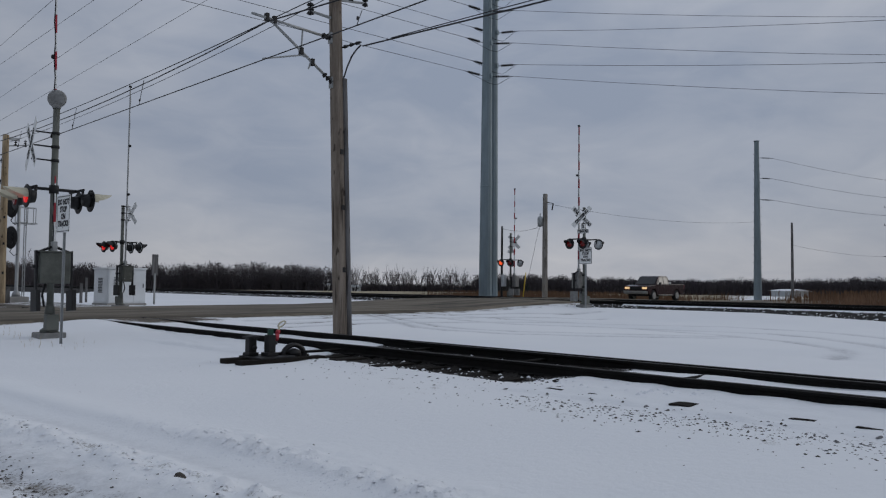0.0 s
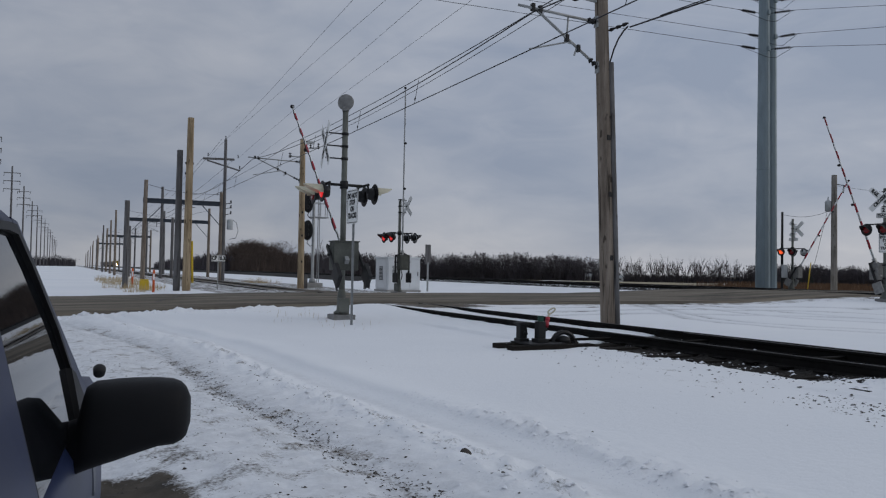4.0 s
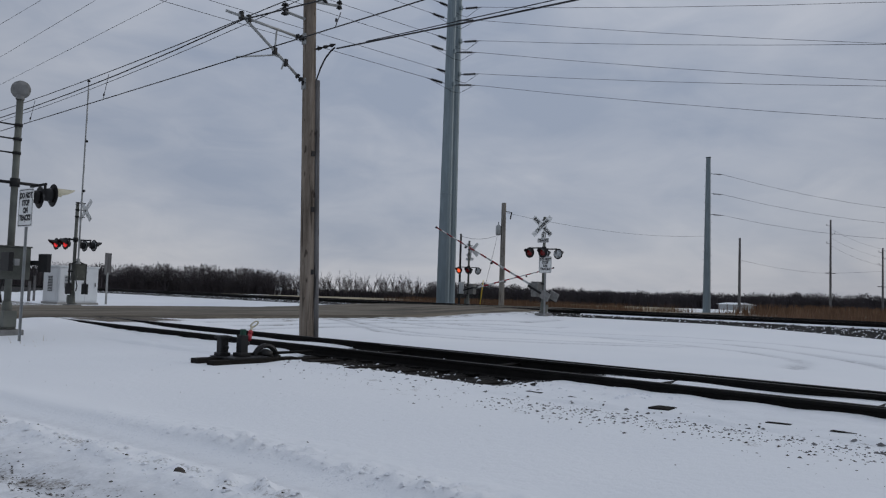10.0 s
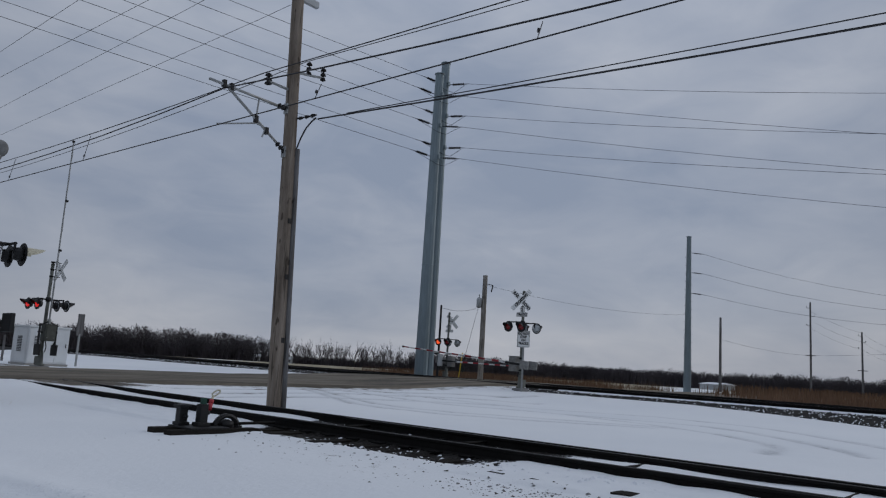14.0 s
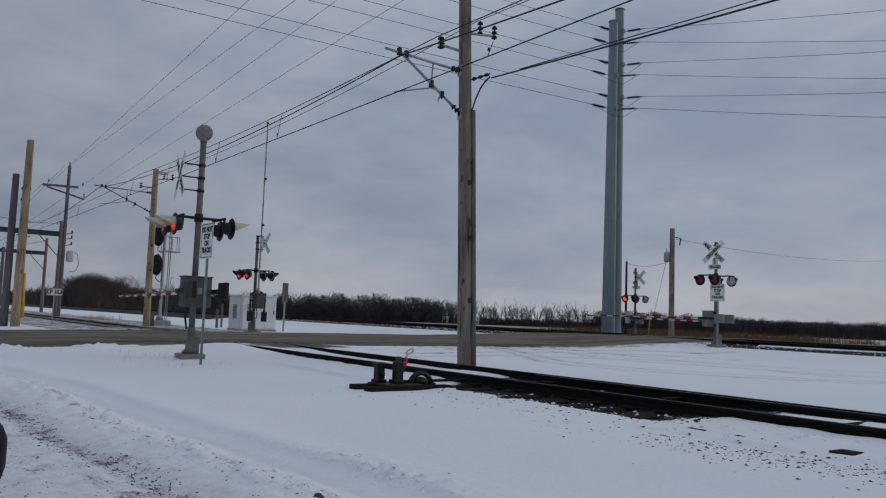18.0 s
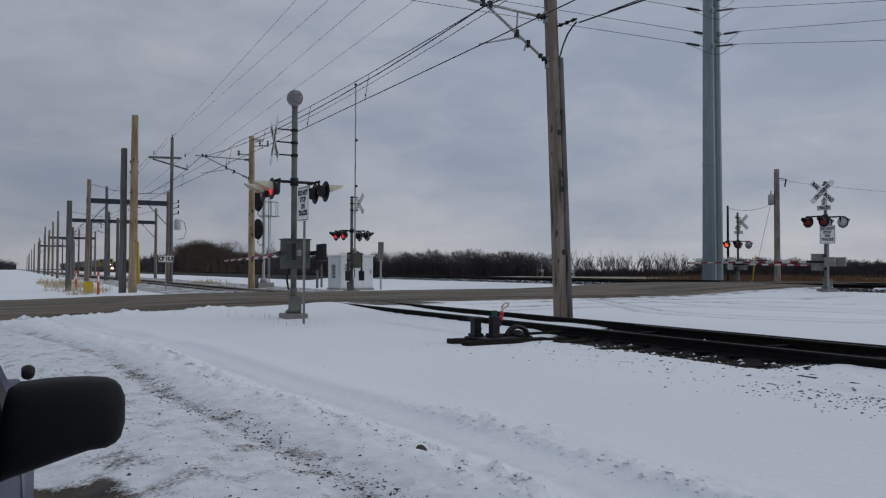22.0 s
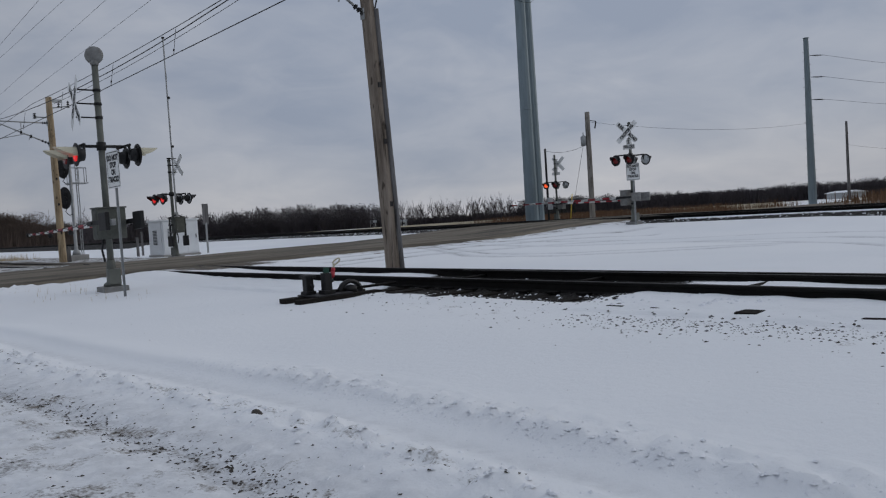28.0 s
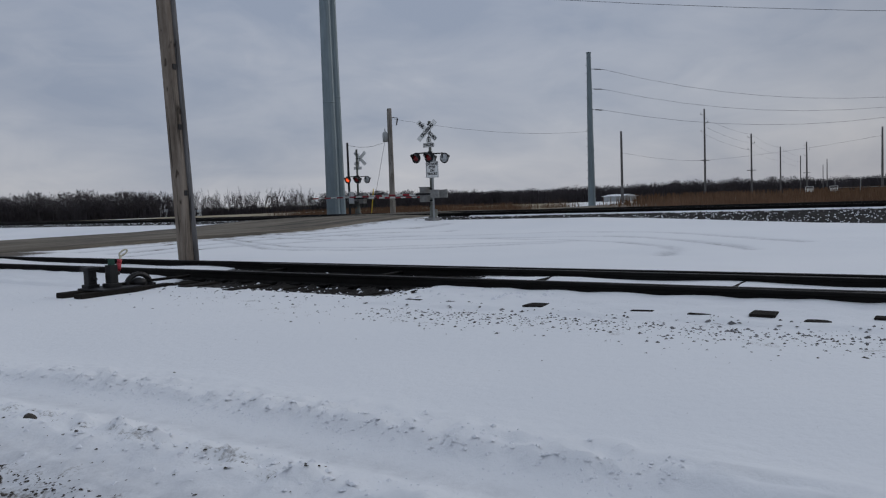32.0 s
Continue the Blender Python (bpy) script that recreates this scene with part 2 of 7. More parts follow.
def box(bm, lo, hi, m=None, mat=0, bevel=0.0):
    g = bmesh.ops.create_cube(bm, size=1)
    vs = g["verts"]
    c = [(a + b) / 2 for a, b in zip(lo, hi)]
    s = [max(1e-4, b - a) for a, b in zip(lo, hi)]
    for v in vs:
        v.co = Vector((v.co[0] * s[0] + c[0], v.co[1] * s[1] + c[1], v.co[2] * s[2] + c[2]))
    fs = {f for v in vs for f in v.link_faces}
    if bevel:
        es = {e for v in vs for e in v.link_edges}
        r = bmesh.ops.bevel(bm, geom=list(es), offset=bevel, segments=2, affect="EDGES", profile=0.7)
        vs = list({v for f in r["faces"] for v in f.verts})
        fs = set(r["faces"]) | {f for v in vs for f in v.link_faces}
        vs = list({v for f in fs for v in f.verts})
    for f in fs:
        f.material_index = mat
    if m:
        for v in vs:
            v.co = m @ v.co
    return bm


def rod(bm, a, b, r0, r1=None, seg=8, mat=0, caps=True):
    """A tapered rod from a to b."""
    a, b = Vector(a), Vector(b)
    r1 = r0 if r1 is None else r1
    d = b - a
    q = d.to_track_quat("Z", "Y").to_matrix()
    rings = []
    for p, r in ((a, r0), (b, r1)):
        rings.append([bm.verts.new(p + q @ Vector((r * math.cos(2 * math.pi * k / seg), r * math.sin(2 * math.pi * k / seg), 0))) for k in range(seg)])
    for k in range(seg):
        f = bm.faces.new((rings[0][k], rings[0][(k + 1) % seg], rings[1][(k + 1) % seg], rings[1][k]))
        f.material_index, f.smooth = mat, seg > 6
    if caps:
        bm.faces.new(rings[0][::-1]).material_index = mat
        bm.faces.new(rings[1]).material_index = mat
    return bm


def tube(bm, pts, r, seg=6, mat=0):
    for a, b in zip(pts, pts[1:]):
        rod(bm, a, b, r, r, seg, mat)
    return bm


def lathe(bm, prof, seg=16, m=None, mat=0):
    """A turned form: prof lists (radius, height)."""
    rings = []
    for r, z in prof:
        rings.append([bm.verts.new((r * math.cos(2 * math.pi * k / seg), r * math.sin(2 * math.pi * k / seg), z)) for k in range(seg)])
    for a, b in zip(rings, rings[1:]):
        for k in range(seg):
            f = bm.faces.new((a[k], a[(k + 1) % seg], b[(k + 1) % seg], b[k]))
            f.material_index, f.smooth = mat, True
    bm.faces.new(rings[0][::-1]).material_index = mat
    bm.faces.new(rings[-1]).material_index = mat
    if m:
        for ring in rings:
            for v in ring:
                v.co = m @ v.co
    return bm


def bmnew():
    return bmesh.new()


def sm(a, b, x):
    t = min(1.0, max(0.0, (x - a) / (b - a)))
    return t * t * (3 - 2 * t)


# ---- ground, road ----
NA, NB1, NB2 = 9.4, 33.6, 37.8    # track centre lines
ZA, ZB = 0.36, 0.70                # rail heads


def road_near(n):
    return 21.7 + 0.01 * max(-60, min(n, 90)) - 1.5 * (1 - sm(-1, 7, n)) - 3.0 * (1 - sm(-14, -3, n))


def road_far(n):
    return 32.2 + 0.02 * max(-60, min(n, 90))


def road_z(n):
    z = 0.17 + 0.19 * sm(-3, 9, n) + 0.02 * sm(10, 20, n) + 0.26 * sm(22, 31.8, n)
    return z - 0.45 * sm(39.5, 60, n)


def bell(x, c, w):
    return math.exp(-((x - c) / w) ** 2)


def berm(u):
    """Where the ploughed ridge beside the lane runs."""
    return 3.70 - 0.50 * sm(4, 11, u) - 1.9 * sm(11.5, 22, u)


MARKS = [[(19.2, 22.3), (19.2, 20), (20, 16.5), (22, 12.5), (23, 9), (22.4, 7.5), (21, 6), (18.5, 4.1), (17.4, 3.5)],
         [(17.8, 21), (16.4, 17.6), (15.9, 16.5), (16, 13), (17.4, 10.6), (19, 8.8)],
         [(20.8, 22.2), (21.3, 19), (23.3, 15), (25.8, 11.7), (25.2, 8.3), (24.1, 6.4), (21.5, 4.1), (19.8, 2.8)],
         [(21.8, 12.5), (20.65, 9.3), (19.8, 7.25), (18.2, 5.6), (16.9, 4.95), (15.4, 4.7)],
         [(12.6, 20.2), (16, 20.6), (20, 20.5), (25, 19.7), (29, 18.6)],
         [(12.8, 19.0), (17, 19.3), (22, 18.7), (27, 17.4)],
         [(12.5, 18.0), (15, 18.1), (19, 17.4), (23, 16.0)],
         [(18.6, 21.4), (17.6, 19.3), (16.8, 16.5), (17, 13.5), (18.5, 10.8), (20.3, 8.4)]]


def tyre_mark(n, u):
    """How deep a passing car has pressed the snow here, 0 to 1."""
    best = 9.0
    n += 0.25 * noise.noise((n * 0.12, u * 0.12, 6))
    for line in MARKS:
        for (x0, y0), (x1, y1) in zip(line, line[1:]):
            if min(x0, x1) - 1 < n < max(x0, x1) + 1 and min(y0, y1) - 1 < u < max(y0, y1) + 1:
                t = max(0.0, min(1.0, ((n - x0) * (x1 - x0) + (u - y0) * (y1 - y0)) / ((x1 - x0) ** 2 + (y1 - y0) ** 2)))
                best = min(best, math.hypot(n - x0 - t * (x1 - x0), u - y0 - t * (y1 - y0)))
    return bell(best, 0, 0.20) * (0.75 + 0.5 * noise.noise((n * 0.8, u * 0.8, 2))) if best < 1 else 0.0


def land(n, u):
    near = -8 < n < 46 and -40 < u < 80
    away = max(road_near(n) - u, u - road_far(n), 0.0)
    z = 0.03 + 0.11 * sm(2.5, 6.6, n) - 0.06 * sm(16, 28, n) + 0.08 * sm(41, 46, n) - 0.06 * sm(46, 60, n) + 0.10 * sm(30, 37, u) * (1 - sm(18, 25, n))
    if away < 7 and -8 < n < 60:
        z += (max(z, road_z(n) - 0.07) - z) * (1 - sm(0.3, 7.0 - 2.2 * sm(22, 28, n), away))
    if not near:
        # the fields beyond the tracks fall away gently towards the wood
        z -= 2.4 * sm(42, 70, n) * sm(110, 400, math.hypot(n, u))
        return z + 0.05 * noise.noise((n * 0.02, u * 0.02, 0))
    z += 0.03 * noise.noise((n * 0.25, u * 0.25, 0)) + 0.012 * noise.noise((n * 1.1, u * 1.1, 3))
    # bed of the near track: snow lies to just under the rail heads, bare round the switch
    m = n - NA
    z += 0.07 * sm(-2.2, -1.2, m) * (1 - sm(1.5, 3.3, m))
    bare = sm(5.3, 6.5, u) * (1 - sm(10.6, 11.5, u))
    if abs(m) < 0.70:
        z = max(z, ZA - 0.105 - 0.06 * bare + 0.035 * noise.noise((n * 3, u * 0.7, 1)))
    elif abs(m) <= 0.83:
        z = min(z, ZA - 0.16)
    elif 0.83 < m < 2.2:
        z = max(z, ZA - 0.11 - 0.1 * (m - 0.83))
    elif -1.9 < m < -0.83:
        z = max(z, ZA - 0.10 - 0.03 * bare + 0.085 * (m + 0.83) + 0.025 * noise.noise((n * 4, u * 2.5, 8))) - 0.05 * bare * sm(-1.7, -1.2, m)
    if u < 24 and n < 5:
        d = n - berm(u)
        fade = 1 - sm(19, 23, u)
        rough = noise.noise((n * 5, u * 5, 9))
        lump = noise.noise((n * 12, u * 12, 5))
        chunky = 1 - sm(4.5, 8.5, u)
        # the ridge: steep towards the lane, easing out towards the track
        side = 0.11 if d < 0 else 0.38
        z += fade * (0.075 + chunky * (0.05 * rough + 0.075 * lump)) * bell(d, 0, side) * (0.70 + 0.4 * noise.noise((u * 0.8, 4, 2)))
        z -= fade * 0.03 * bell(d, -0.40, 0.22)
        z += fade * (0.085 + 0.11 * rough + 0.08 * lump) * bell(d, -0.80, 0.22) * max(0, 0.55 + 1.0 * noise.noise((u * 0.9, 9, 2)))
        lane = fade * (1 - sm(-1.3, -0.7, d))
        z += lane * (0.020 * rough + 0.018 * lump + 0.014 * noise.noise((n * 17, u * 17, 2)))
        z -= lane * 0.05 * (bell(n, berm(u) - 1.55, 0.2) + bell(n, berm(u) - 3.1, 0.22))
        z += 0.03 * bell(n, berm(u) - 2.4, 0.25) * lane
    # mounds of pushed snow where the lane meets the road
    if 15.0 < u < 23.5 and -6 < n < 6:
        e = road_near(n) - u
        z += (0.10 + 0.14 * noise.noise((n * 2.3, u * 2.3, 5)) + 0.05 * noise.noise((n * 7, u * 7, 5))) * bell(e, 0.45, 0.40) * max(0, noise.noise((n * 0.9, 2, 8)) + 0.45)
    # snow drifted up the shoulder of the double track
    if 26 < n < 33 and -2 < u < 24:
        z += (max(z, 0.44) - z) * sm(26.5, 30.8, n) * sm(0, 15, u)
    if 26 < n < 33 and 33 < u < 80:
        z += (max(z, 0.41) - z) * sm(26.5, 30.5, n) * sm(33, 36, u)
    # tyre marks curving over the snow between the tracks
    if 12 < n < 29 and 1 < u < 24:
        z -= 0.035 * tyre_mark(n, u)
    return z


def dirt_at(n, u):
    """How bare the ground is: 0 snow, 1 earth."""
    d = 0.0
    if u < 22 and n < 4:
        b = berm(u)
        fade = 1 - sm(17, 21, u)
        d = max(d, fade * 0.52 * bell(n, b - 1.55, 0.17), fade * 0.46 * bell(n, b - 3.0, 0.35), fade * 0.44 * bell(n, b - 0.80, 0.25))
        d = max(d, fade * 0.45 * (1 - sm(b - 1.4, b - 0.95, n)))
        d = max(d, 1.0 * (1 - sm(4.9, 5.8, u)) * (1 - sm(0.7, 1.2, n)) * sm(2.3, 3.5, u) * sm(-1.6, -0.4, n))
    d = max(d, 0.38 * sm(6.1, 6.7, n) * (1 - sm(7.4, 7.8, n)) * (1 - sm(8, 11, u)) * sm(-12, -4, u))
    d = max(d, 0.86 * sm(NA - 1.75, NA - 1.25, n) * (1 - sm(NA - 0.85, NA - 0.7, n)) * sm(5.3, 6.4, u) * (1 - sm(10.3, 11.2, u)))
    if NA - 0.75 < n < NA + 0.75:
        d = max(d, 0.80 * sm(4.3, 6.0, u) * (1 - sm(10.6, 11.8, u)))
    if 6 < n < 15:
        e = road_near(n) - u
        d = max(d, 0.9 * bell(n, 10.3, 2.2) * (1 - sm(1.4, 3.2, e)), 0.62 * (1 - sm(0.1, 0.8, e)))
    if 15 < n < 32 and u < 27:
        e = road_near(n) - u
        d = max(d, 0.56 * (1 - sm(0.3, 2.6, e)))
    if 12 < n < 29 and 1 < u < 24:
        d = max(d, (0.50 + 0.20 * sm(15, 18.5, u)) * tyre_mark(n, u))
    if n > 41.5:
        d = max(d, 0.95 * (1 - sm(2.6, 4.0, u / n)) * sm(41.5, 43.5, n))
        if 0.36 < u / n < 0.46:
            d = min(d, 0.50)
        elif noise.noise((n * 0.03, u * 0.03, 2)) > 0.38:
            d = min(d, 0.42)
    if u > road_far(n) and n < 31 and u < 80:
        d = max(d, 0.45 * (1 - sm(0.3, 1.0, u - road_far(n))))
        d = max(d, 0.44 * bell(n, 3.6, 1.6) * sm(37, 42, u))
    return d


def packed_at(n, u):
    """How far wheels have pressed the snow to grey slush, 0 to 1."""
    k = 0.0
    if 12 < n < 29 and 1 < u < 24:
        k = tyre_mark(n, u)
    if u < 24 and n < 4:
        b, fade = berm(u), 1 - sm(18, 23, u)
        wob = 0.10 * noise.noise((u * 0.35, 3, 1))
        for c, w, a in ((1.55, 0.20, 0.9), (3.15, 0.26, 0.9), (2.45, 0.16, 0.4), (0.42, 0.10, 0.35), (4.4, 0.3, 0.6)):
            k = max(k, fade * a * bell(n, b - c + wob, w))
        k = max(k, 0.52 * fade * (1 - sm(b - 1.3, b - 0.9, n)))
    return k


def tone_at(n, u):
    """Which earth shows where the snow is gone: -1 oily black, 0 brown, 1 pale stubble."""
    if NA - 2.2 < n < NA + 0.9 and 2.0 < u < 12:
        return -1.0
    if n > 41:
        return sm(41, 44, n)
    if n < 1.5 and 2 < u < 6.5:
        return -0.45
    return 0.0


def ground_material():
    m = bpy.data.materials.new("snow_over_earth")
    m.use_nodes = True
    nd, ln = m.node_tree.nodes, m.node_tree.links
    b = nd["Principled BSDF"]
    b.inputs["Roughness"].default_value, b.inputs["Specular IOR Level"].default_value = 0.8, 0.15
    tc = nd.new("ShaderNodeTexCoord")

    def tex(scale, detail, rough=0.55):
        t = nd.new("ShaderNodeTexNoise")
        t.inputs["Scale"].default_value, t.inputs["Detail"].default_value, t.inputs["Roughness"].default_value = scale, detail, rough
        ln.new(tc.outputs["Object"], t.inputs["Vector"])
        return t.outputs["Fac"]

    def ramp(src, p0, c0, p1, c1):
        r = nd.new("ShaderNodeValToRGB")
        e = r.color_ramp.elements
        e[0].position, e[0].color, e[1].position, e[1].color = p0, (*c0, 1), p1, (*c1, 1)
        ln.new(src, r.inputs["Fac"])
        return r.outputs["Color"]

    broad, mid, fine = tex(0.12, 4), tex(2.6, 7, 0.6), tex(38, 4)
    snow = ramp(broad, 0.3, (0.75, 0.775, 0.805), 0.7, (0.83, 0.845, 0.862))
    earth = ramp(mid, 0.3, (0.042, 0.037, 0.032), 0.72, (0.16, 0.136, 0.105))
    att = nd.new("ShaderNodeAttribute")
    att.attribute_name = "bare"
    mk = nd.new("ShaderNodeMath")
    mk.operation = "MULTIPLY_ADD"
    mk.inputs[1].default_value = 0.55
    ln.new(fine, mk.inputs[0])
    ln.new(mid, mk.inputs[2])
    sub = nd.new("ShaderNodeMath")
    sub.operation = "ADD"
    ln.new(mk.outputs[0], sub.inputs[0])
    ln.new(att.outputs["Fac"], sub.inputs[1])
    mr = nd.new("ShaderNodeMapRange")
    mr.inputs["From Min"].default_value, mr.inputs["From Max"].default_value = 1.27, 1.47
    ln.new(sub.outputs[0], mr.inputs["Value"])

    def blend(fac, a, b):
        x = nd.new("ShaderNodeMix")
        x.data_type = "RGBA"
        ln.new(fac, x.inputs["Factor"])
        for socket, v in ((x.inputs["A"], a), (x.inputs["B"], b)):
            if isinstance(v, tuple):
                socket.default_value = (*v, 1)
            else:
                ln.new(v, socket)
        return x.outputs["Result"]

    def read(name, k):
        at = nd.new("ShaderNodeAttribute")
        at.attribute_name = name
        mu = nd.new("ShaderNodeMath")
        mu.operation, mu.use_clamp = "MULTIPLY", True
        mu.inputs[1].default_value = k
        ln.new(at.outputs["Fac"], mu.inputs[0])
        return mu.outputs[0]

    stubble = ramp(tex(0.25, 6, 0.6), 0.35, (0.235, 0.195, 0.125), 0.68, (0.40, 0.355, 0.26))
    soot = ramp(mid, 0.3, (0.012, 0.011, 0.010), 0.75, (0.036, 0.032, 0.028))
    earth = blend(read("tone", -1.0), blend(read("tone", 1.0), earth, stubble), soot)
    slush = ramp(tex(7, 6, 0.7), 0.35, (0.40, 0.415, 0.44), 0.66, (0.70, 0.72, 0.75))
    snow = blend(read("packed", 1.0), snow, slush)
    mix = nd.new("ShaderNodeMix")
    mix.data_type = "RGBA"
    ln.new(mr.outputs["Result"], mix.inputs["Factor"])
    ln.new(snow, mix.inputs["A"])
    ln.new(earth, mix.inputs["B"])
    ln.new(mix.outputs["Result"], b.inputs["Base Color"])
    bp = nd.new("ShaderNodeBump")
    bp.inputs["Strength"].default_value, bp.inputs["Distance"].default_value = 0.42, 0.025
    ln.new(tex(11, 6, 0.65), bp.inputs["Height"])
    ln.new(bp.outputs["Normal"], b.inputs["Normal"])
    return m


def grid_axis(lo, hi, parts):
    """Grid lines from lo to hi: parts lists (from, to, step), and beyond them the step grows."""
    out = []
    for a, b, s in parts:
        k = max(1, round((b - a) / s))
        out += [a + (b - a) * i / k for i in range(k)]
    out.append(parts[-1][1])
    s, x = parts[-1][2], out[-1]
    while x < hi:
        s *= 1.25
        x += s
        out.append(min(x, hi))
    s, x = parts[0][2], out[0]
    while x > lo:
        s *= 1.25
        x -= s
        out.insert(0, max(x, lo))
    return out


def build_ground():
    xs = grid_axis(-2600, 2600, [(-6, -1, 0.4), (-1, 4.4, 0.05), (4.4, 7.0, 0.12), (7.0, 10.6, 0.06), (10.6, 28, 0.15), (28, 32, 0.22), (32, 60, 1.0)])
    ys = grid_axis(-2600, 2600, [(-30, -3, 0.9), (-3, 0.8, 0.2), (0.8, 7, 0.05), (7, 10, 0.08), (10, 24, 0.13), (24, 46, 0.5), (46, 120, 2.0)])
    verts, faces, bare, packed, tone = [], [], [], [], []
    for x in xs:
        for y in ys:
            z = land(x, y)
            if road_near(x) - 0.35 < y < road_far(x) + 0.35 and -205 < x < 240:
                z = min(z, road_z(x) - 0.05)
            elif 30.3 < x < 40.9:
                z = min(z, 0.42)
            verts.append((x, y, z))
            bare.append(dirt_at(x, y))
            packed.append(packed_at(x, y))
            tone.append(tone_at(x, y))
    k = len(ys)
    for i in range(len(xs) - 1):
        for j in range(k - 1):
            faces.append((i * k + j, (i + 1) * k + j, (i + 1) * k + j + 1, i * k + j + 1))
    me = bpy.data.meshes.new("ground")
    me.from_pydata(verts, [], faces)
    for name, values in (("bare", bare), ("packed", packed), ("tone", tone)):
        me.attributes.new(name, "FLOAT", "POINT").data.foreach_set("value", values)
    me.materials.append(ground_material())
    me.polygons.foreach_set("use_smooth", [True] * len(faces))
    tagged(new("ground", me), "flat snow-covered ground with tyre ruts and bare earth patches", "ground", kind="structure")


build_ground()


def build_road():
    verts, faces = [], []
    ns = [-200 + 5 * i for i in range(26)] + [-70 + 2 * i for i in range(33)] + [-4 + 0.25 * i for i in range(80)] + [16 + 0.5 * i for i in range(60)] + [46 + 4 * i for i in range(48)]
    cols = 16
    for n in ns:
        a, b = road_near(n), road_far(n)
        for j in range(cols + 1):
            e = 0.0
            if j in (0, 1, cols - 1, cols):
                e = 0.35 * noise.noise((n * 0.7, (j < 3) * 3.0, 7)) + 0.12 * noise.noise((n * 3.1, j < 3, 1))
            s = j / cols
            s = (0, 0.02)[j] if j < 2 else (0.98, 1)[j - cols + 1] if j > cols - 2 else s
            verts.append((n, a + (b - a) * s + e, road_z(n) + 0.05 * math.sin(s * math.pi) + 0.012 * noise.noise((n * 0.8, s * 9, 0)) - (0.16 if j in (0, cols) else 0.012 if j in (1, cols - 1) else 0)))
    for i in range(len(ns) - 1):
        for j in range(cols):
            q = i * (cols + 1) + j
            faces.append((q, q + cols + 1, q + cols + 2, q + 1))
    me = bpy.data.meshes.new("road")
    me.from_pydata(verts, [], faces)
    me.materials.append(M["asphalt"])
    me.polygons.foreach_set("use_smooth", [True] * len(faces))
    road = tagged(new("road", me), "worn grey-brown asphalt road crossing the tracks", "road", kind="structure")
    # tarred cracks and the rubber-lined flangeways at the crossings
    rnd = random.Random(5)
    for n0, u0, n1, u1 in ((2.5, 24, 4.5, 31), (-3, 25.5, 6, 26.6), (12, 26, 15, 33), (16, 30.2, 26, 31.5), (-8, 23, -2, 24.4)):
        bm, pts = bmnew(), []
        for i in range(13):
            t = i / 12
            n, u = n0 + (n1 - n0) * t + rnd.uniform(-0.12, 0.12), u0 + (u1 - u0) * t + rnd.uniform(-0.12, 0.12)
            s = (u - road_near(n)) / (road_far(n) - road_near(n))
            pts.append((n, u, road_z(n) + 0.05 * math.sin(s * math.pi) + 0.012))
        for a, b in zip(pts, pts[1:]):
            w = 0.035
            vs = [bm.verts.new((p[0] + dx, p[1] + dy, p[2])) for p, dx, dy in ((a, -w, -w), (b, -w, -w), (b, w, w), (a, w, w))]
            bm.faces.new(vs)
        part("tar_seam", bm, M["tar"], road)


M["tar"] = material("tar_seal", (0.03, 0.028, 0.026), 0.6, var=0.2, bump=0.0)
build_road()


def rail_bm(y0, y1, z, drift=None):
    """A rail of flat-bottom section along y, its head at z; drift(y) moves it sideways."""
    prof = [(-0.068, -0.17), (0.068, -0.17), (0.068, -0.155), (0.012, -0.13), (0.012, -0.045), (0.036, -0.035), (0.036, -0.006), (0.028, 0), (-0.028, 0), (-0.036, -0.006), (-0.036, -0.035), (-0.012, -0.045), (-0.012, -0.13), (-0.068, -0.155)]
    bm = bmnew()
    ys = [y0, y1] if drift is None else [y0 + (y1 - y0) * i / 12 for i in range(13)]
    rings = [[bm.verts.new((x + (drift(y) if drift else 0), y, z + h)) for x, h in prof] for y in ys]
    k = len(prof)
    for a, b in zip(rings, rings[1:]):
        for i in range(k):
            bm.faces.new((a[i], b[i], b[(i + 1) % k], a[(i + 1) % k])).material_index = 1 if 6 <= i <= 8 else 0
    bm.faces.new(rings[0])
    bm.faces.new(rings[-1][::-1])
    bmesh.ops.recalc_face_normals(bm, faces=bm.faces)
    return bm


def build_track(n, z, y0, y1, label):
    tr = thing("railway_track", pose(n, 0, 0), label, "railway track", kind="structure")
    for s in (-0.755, 0.755):
        part("rail", rail_bm(y0, y1, z), [M["rail"], M["railtop"]], tr).location = (s, 0, 0)
    return tr


track_a = build_track(NA, ZA, -160, 600, "snow-dusted railway track with dark steel rails")
track_b1 = build_track(NB1, ZB, -260, 1500, "railway track on dark stone ballast")
track_b2 = build_track(NB2, ZB, -260, 1500, "railway track on dark stone ballast")
# point blades of the turnout, hugging the stock rails
part("point_blade", rail_bm(-22, 10.4, ZA - 0.01, lambda y: -0.075 - 0.030 * (10.4 - y) * (0.35 + 0.02 * (10.4 - y))), [M["rail"], M["railtop"]], track_a).location = (0.755, 0, 0)
part("point_blade", rail_bm(-22, 10.4, ZA - 0.01, lambda y: 0.10 - 0.030 * (10.4 - y) * (0.35 + 0.02 * (10.4 - y))), [M["rail"], M["railtop"]], track_a).location = (-0.755, 0, 0)
for y in (2.0, 4.5, 7.2, 9.8):
    bm = bmnew()
    rod(bm, (-0.7, y, ZA - 0.10), (0.7, y, ZA - 0.10), 0.022, 0.022, 8)
    part("stretcher_bar", bm, M["rail"], track_a)


SLEEPER_HALF = 1.55


